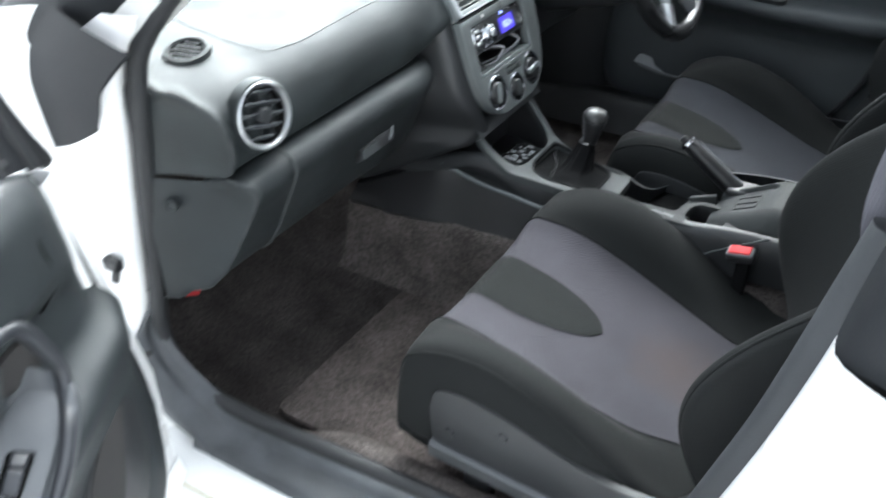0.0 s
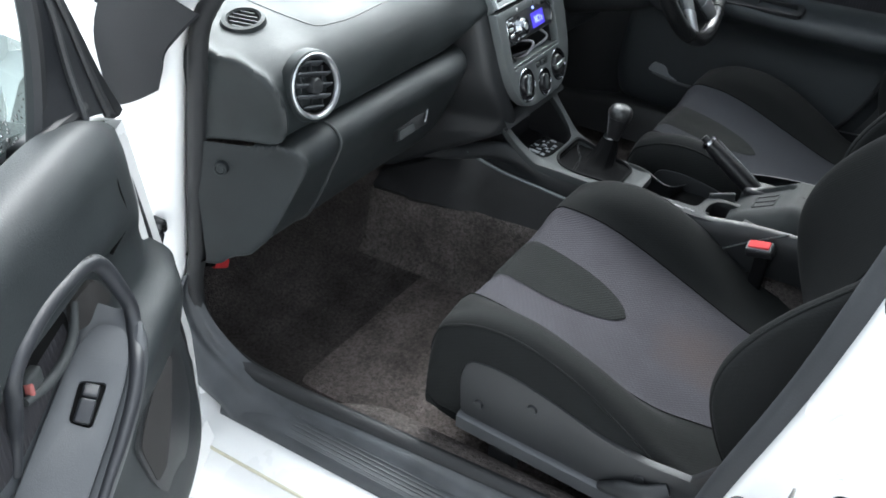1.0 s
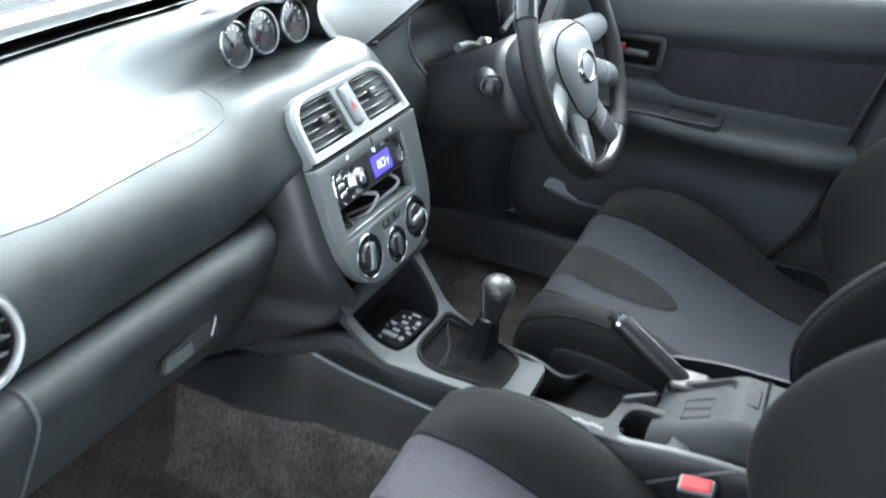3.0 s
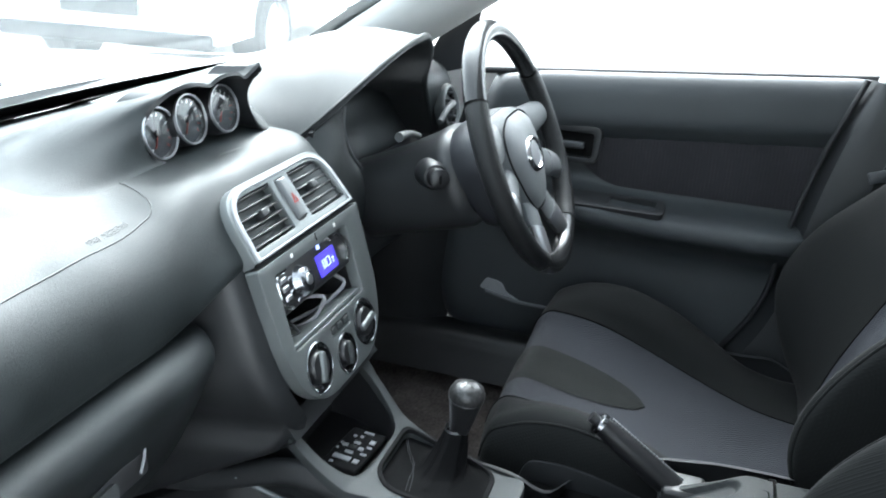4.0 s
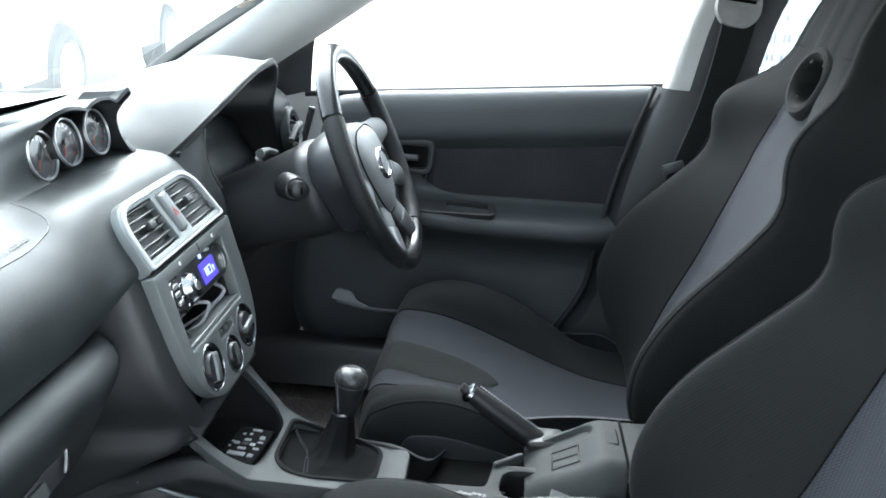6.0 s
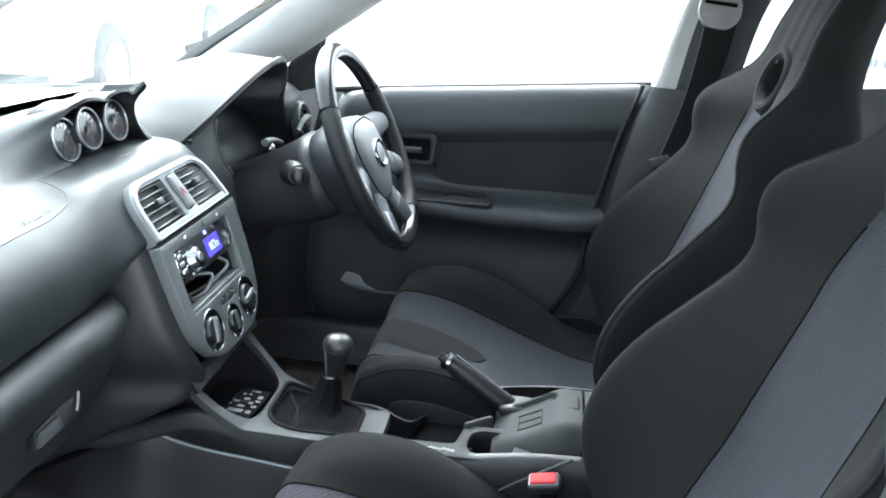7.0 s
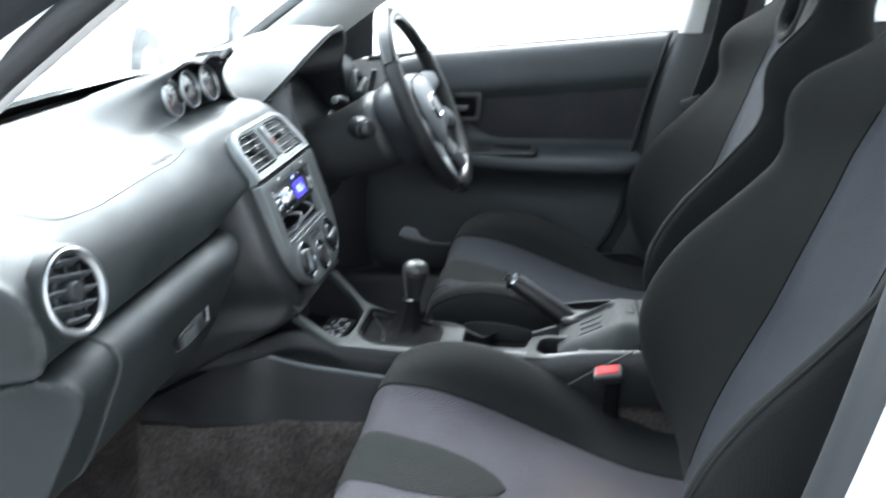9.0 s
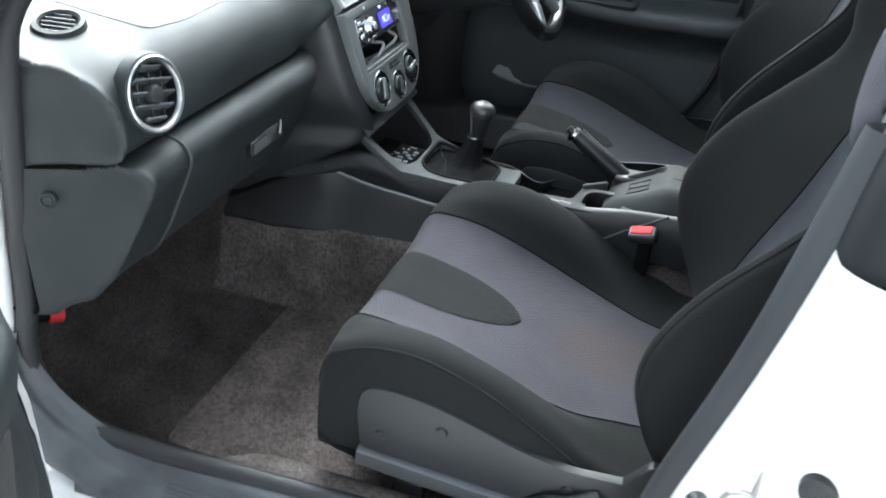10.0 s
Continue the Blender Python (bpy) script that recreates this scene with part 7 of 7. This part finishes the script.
# remote in the front tray
rm = thing("remote_control", (0.0, 0.68, 0.53), "small black remote control with pale keys, lying in the tray", "remote control")
RM = T((-0.004, 0.664, 0.531)) @ Matrix.Rotation(radians(84), 4, "Z")
part("case", at(box((0, 0, 0), (0.050, 0.090, 0.010), 0.004), RM), M_PAD, rm)
for u, v, w, h in ((0.55, 0.07, 0.30, 0.05), (0.85, 0.27, 0.16, 0.09), (0.25, 0.22, 0.10, 0.05), (0.45, 0.20, 0.10, 0.05), (0.47, 0.37, 0.20, 0.06), (0.22, 0.49, 0.16, 0.07), (0.70, 0.49, 0.16, 0.07), (0.47, 0.63, 0.24, 0.06), (0.88, 0.41, 0.16, 0.04), (0.88, 0.60, 0.18, 0.05), (0.08, 0.46, 0.08, 0.04), (0.08, 0.60, 0.08, 0.04), (0.42, 0.79, 0.52, 0.10), (0.85, 0.80, 0.16, 0.09), (0.25, 0.94, 0.12, 0.04)):
    part("key", at(box(((0.5 - u) * 0.046, (v - 0.5) * 0.085, 0.0054), (w * 0.046, h * 0.085, 0.002), 0.0006, 1), RM), M_KNOB, rm)
part("pad_centre", at(box((0.0014, -0.001, 0.0056), (0.010, 0.007, 0.003), 0.002), RM), M_PLASTIC, rm)

# seat belt buckles
bk = thing("seat_belt_buckle", (-0.128, 0.214, 0.54), "red-buttoned seat belt buckle beside the console", "seat belt")
m = T((-0.128, 0.214, 0.540)) @ Matrix.Rotation(radians(-12), 4, "Y") @ Matrix.Rotation(radians(-12), 4, "X")
part("case", at(box((0, 0, -0.004), (0.024, 0.044, 0.016), 0.004), m), M_BLACK, bk)
part("button_rim", at(box((0, 0.001, 0.0045), (0.0230, 0.0400, 0.005), 0.002), m), M_HUB, bk)
part("button", at(box((0, 0.001, 0.0065), (0.0185, 0.0340, 0.006), 0.002), m), M_RED, bk, "red release button")
part("stalk", box((-0.126, 0.208, 0.46), (0.010, 0.022, 0.15), 0.004), M_GAITER, bk)

# belts on the middle pillars
sb = thing("seat_belt", (0.66, -0.05, 1.1), "black seat belt hanging from the pillar behind the driver's seat", "seat belt")
m = frame3((0.640, -0.050, 1.112), (0, 1, 0.10), (-1, 0, 0.2))
part("guide", plate(rounded([(-0.040, -0.026), (0.036, -0.030), (0.040, 0.010), (0.022, 0.034), (-0.022, 0.036), (-0.042, 0.012)], 0.014, 5), m @ T((0, 0, 0.010)), 0.018, [rect(-0.031, -0.016, 0.030, -0.009, 0.003)], 0.004), M_GUIDE, sb, "pale grey belt guide")
part("guide_slot", plate(rect(-0.033, -0.018, 0.032, -0.007, 0.003), m @ T((0, 0, 0.003)), 0.004), M_DEEP, sb)
w = [(0.634, -0.027, -0.086, 1.10), (0.642, -0.020, -0.076, 1.02), (0.650, -0.006, -0.052, 0.927), (0.654, 0.010, -0.028, 0.865), (0.656, 0.027, -0.008, 0.806), (0.656, 0.046, 0.014, 0.72), (0.650, 0.06, 0.028, 0.60), (0.640, 0.07, 0.035, 0.45)]
part("webbing", thicken(grid([[(x - 0.003 * math.sin(math.pi * q / 4), a + (b - a) * q / 4, z) for q in range(5)] for x, a, b, z in cr(w, 36)]), 0.0014), M_CLOTH, sb, "blue-black webbing")
part("webbing_edge", tube([(x - 0.001, a, z) for x, a, b, z in cr(w[:5], 24)], 0.0013, 6), M_RAIL, sb, "thin pale selvedge")
part("tongue", box((0.652, 0.022, 0.812), (0.008, 0.040, 0.020), 0.003, turn=Matrix.Rotation(-0.35, 4, "X")), M_RAIL, sb, "steel belt tongue")
sb = thing("seat_belt", (-0.67, 0.03, 1.0), "pale lavender-grey seat belt hanging at the open passenger pillar", "seat belt")
wb = [(-0.664, 0.028, 0.925), (-0.664, 0.034, 0.96), (-0.658, 0.034, 1.00), (-0.648, 0.022, 1.06), (-0.630, -0.01, 1.14), (-0.60, -0.06, 1.25)]
part("webbing", grid([[(x - 0.012 * q / 4, y - 0.020 + 0.042 * q / 4, z) for q in range(5)] for x, y, z in cr(wb, 30)]), M_BELT, sb, "pale lavender-grey webbing")
part("stop_button", lathe([(0.0, 0.003), (0.006, 0.002), (0.007, 0.0)], frame3((-0.667, 0.036, 0.972), (0, 1, 0), (-0.9, 0.3, 0)), 14), M_BLACK, sb)
bk = thing("belt_anchor", (0.60, 0.06, 0.40), "black belt anchor beside the driver's seat base", "seat belt")
part("stalk", tube([(0.625, 0.10, 0.38), (0.62, 0.07, 0.45), (0.615, 0.045, 0.50)], 0.013, 10, n=10), M_BLACK, bk)
part("collar", tube([(0.621, 0.075, 0.444), (0.619, 0.065, 0.462)], 0.016, 12), M_SATIN, bk)

# ---------------- floor mats ----------------
def floor_mat(x, label, cloth):
    o = rounded([(x - 0.222, 0.30), (x + 0.165, 0.30), (x + 0.170, 0.800), (x - 0.215, 0.806)], 0.022, 6)
    return solid("floor_mat", plate(o, T((0, 0, 0.2955)), 0.010, bevel=0.003), cloth, label, "floor mat", group="floor mats")


floor_mat(-0.37, "worn dark brown carpet floor mat in front of the passenger seat", M_MAT)
floor_mat(0.40, "dark brown carpet floor mat under the steering wheel", M_CARPET)

# ---------------- painted pillar details ----------------
st = thing("door_striker", (-0.775, 0.05, 0.655), "bent steel door striker on the white pillar", "door striker")
part("base", box((-0.768, 0.069, 0.628), (0.010, 0.026, 0.014), 0.004), M_STEEL, st)
part("loop", tube([(-0.766, 0.080, 0.632), (-0.784, 0.0800, 0.640), (-0.786, 0.0803, 0.662), (-0.786, 0.0775, 0.6665), (-0.786, 0.0620, 0.6690), (-0.786, 0.0595, 0.666), (-0.785, 0.0585, 0.653), (-0.767, 0.0585, 0.646)], 0.0026, 8, n=40), M_STEEL, st)
part("prong", tube([(-0.785, 0.0592, 0.652), (-0.786, 0.0590, 0.672), (-0.787, 0.0585, 0.697)], [0.0034, 0.0030, 0.0014], 8), M_STEEL, st)
part("stop", tube([(-0.764, 0.099, 0.626), (-0.788, 0.093, 0.634)], 0.0105, 16), M_BLACK, st, "black rubber stop")
HM = frame3((-0.7875, 0.027, 0.743), (0, 0.10, 1), (-0.90, 0.44, 0))
hg = part("hinge_plate", plate(rounded([(-0.026, -0.022), (0.030, -0.034), (0.040, -0.010), (0.038, 0.026), (-0.014, 0.032), (-0.026, 0.012)], 0.014, 5), HM, 0.016, bevel=0.003), M_WHITE, body, "white painted rear hinge plate")
for a, b in ((0.019, 0.006), (-0.017, -0.002)):
    part("bolt", lathe([(0.0, 0.0060), (0.0050, 0.0060), (0.0060, 0.0045), (0.0064, 0.0016)], HM @ T((a, b, 0)), 6), M_WHITE, hg, "painted hexagon bolt")
    part("washer", lathe([(0.0060, 0.0020), (0.0098, 0.0018), (0.0104, -0.001)], HM @ T((a, b, 0)), 24), M_WHITE, hg)
solid("pillar_grommet", lathe([(0.0, 0.0035), (0.009, 0.003), (0.011, 0.005), (0.015, 0.004), (0.0165, -0.006)], frame3((-0.789, 0.0145, 0.693), (0, 1, 0), (-0.95, 0.30, 0)), 28), M_RUBBER, "black rubber grommet in the white pillar", "grommet")

# ---------------- outside ----------------
def parked_car(x, y, turn, label):
    pc = thing("parked_car", (x, y, 0), label, "car")
    m = T((x, y, 0)) @ Matrix.Rotation(turn, 4, "Z")
    prof = [(-2.1, 0.45), (-2.12, 0.75), (-2.0, 0.92), (-1.35, 1.00), (-0.85, 1.40), (0.55, 1.42), (1.05, 1.02), (1.9, 0.88), (2.12, 0.70), (2.1, 0.40)]
    lower = [(2.1, 0.30)] + [(1.30 + 0.36 * math.cos(a), 0.32 + 0.36 * math.sin(a)) for a in np.linspace(0, math.pi, 14)] + [(-1.30 + 0.36 * math.cos(a), 0.32 + 0.36 * math.sin(a)) for a in np.linspace(0, math.pi, 14)] + [(-2.1, 0.32)]
    ol = prof + lower
    part("body", plate(ol, m @ frame3((0, -0.82, 0), (1, 0, 0), (0, -1, 0)), 1.64, bevel=0.05), M_WHITE, pc, "white painted body")
    for wx in (-1.30, 1.30):
        for s in (-1, 1):
            wm = m @ frame3((wx, s * 0.80, 0.32), (1, 0, 0), (0, s, 0))
            wh = part("wheel", lathe([(0.20, 0.02), (0.24, 0.03), (0.30, 0.02), (0.32, -0.03), (0.32, -0.15), (0.28, -0.19)], wm, 36), M_TYRE, pc, "black tyre")
            part("hub_cap", lathe([(0.0, 0.03), (0.07, 0.025), (0.20, 0.0), (0.215, 0.03)], wm, 30), M_SATIN, wh, "silver wheel")
    for s in (-1, 1):
        part("side_glass", plate([(-1.15, 1.02), (-0.80, 1.34), (0.50, 1.36), (0.85, 1.04)], m @ frame3((0, s * 0.835, 0), (s, 0, 0), (0, s, 0)) if s < 0 else m @ frame3((0, 0.835, 0), (1, 0, 0), (0, 1, 0)), 0.01), M_DEEP, pc)
    return pc


pcar = parked_car(5.84, 4.24, radians(7), "white parked saloon car seen through the windscreen")
part("valance", at(box((-2.09, 0, 0.33), (0.10, 1.45, 0.10), 0.03), T((5.84, 4.24, 0)) @ Matrix.Rotation(radians(7), 4, "Z")), M_PLASTIC, pcar, "black lower bumper")
part("plate_bar", at(box((-2.14, 0, 0.52), (0.02, 0.52, 0.11), 0.005), T((5.84, 4.24, 0)) @ Matrix.Rotation(radians(7), 4, "Z")), M_GREY, pcar)

# pale low building across the yard, and a low fence
bld = thing("building", (24, -6, 0), "pale rendered low building across the yard", "building")
part("wall", box((24.2, -4, 2.4), (0.4, 44, 4.8)), M_WALL, bld)
part("roof_edge", box((24.1, -4, 4.9), (0.9, 45, 0.25), 0.03), M_GREY, bld)
fen = thing("yard_fence", (10.8, -4.0, 0), "white low yard fence with grey slots", "fence")
part("board", box((10.8, -4.0, 0.42), (0.08, 7.0, 0.76), 0.01), M_WALL, fen)
rng = random.Random(5)
for i in range(52):
    for z, h in ((0.67, 0.07), (0.42, 0.14), (0.17, 0.10)):
        if rng.random() < 0.5:
            part("slot", box((10.757, -5.6 + i * 0.06, z), (0.01, rng.uniform(0.018, 0.04), h * rng.uniform(0.7, 1.1))), M_KNOB, fen)
block = mat("grey_block_wall", (0.45, 0.44, 0.42), 0.9, var=0.15, blotch=1.5, grain=0.4, grain_scale=40)
# out of view; added to control the light reaching the open door
solid("wall_west", box((-16.0, -5.0, 1.5), (0.25, 26.0, 3.0)), block, "unseen grey block wall, added to shape light on the open-door side", "wall", kind="structure")
solid("wall_south", box((4.0, -20.0, 1.5), (40.0, 0.25, 3.0)), block, "grey block boundary wall", "wall", kind="structure")
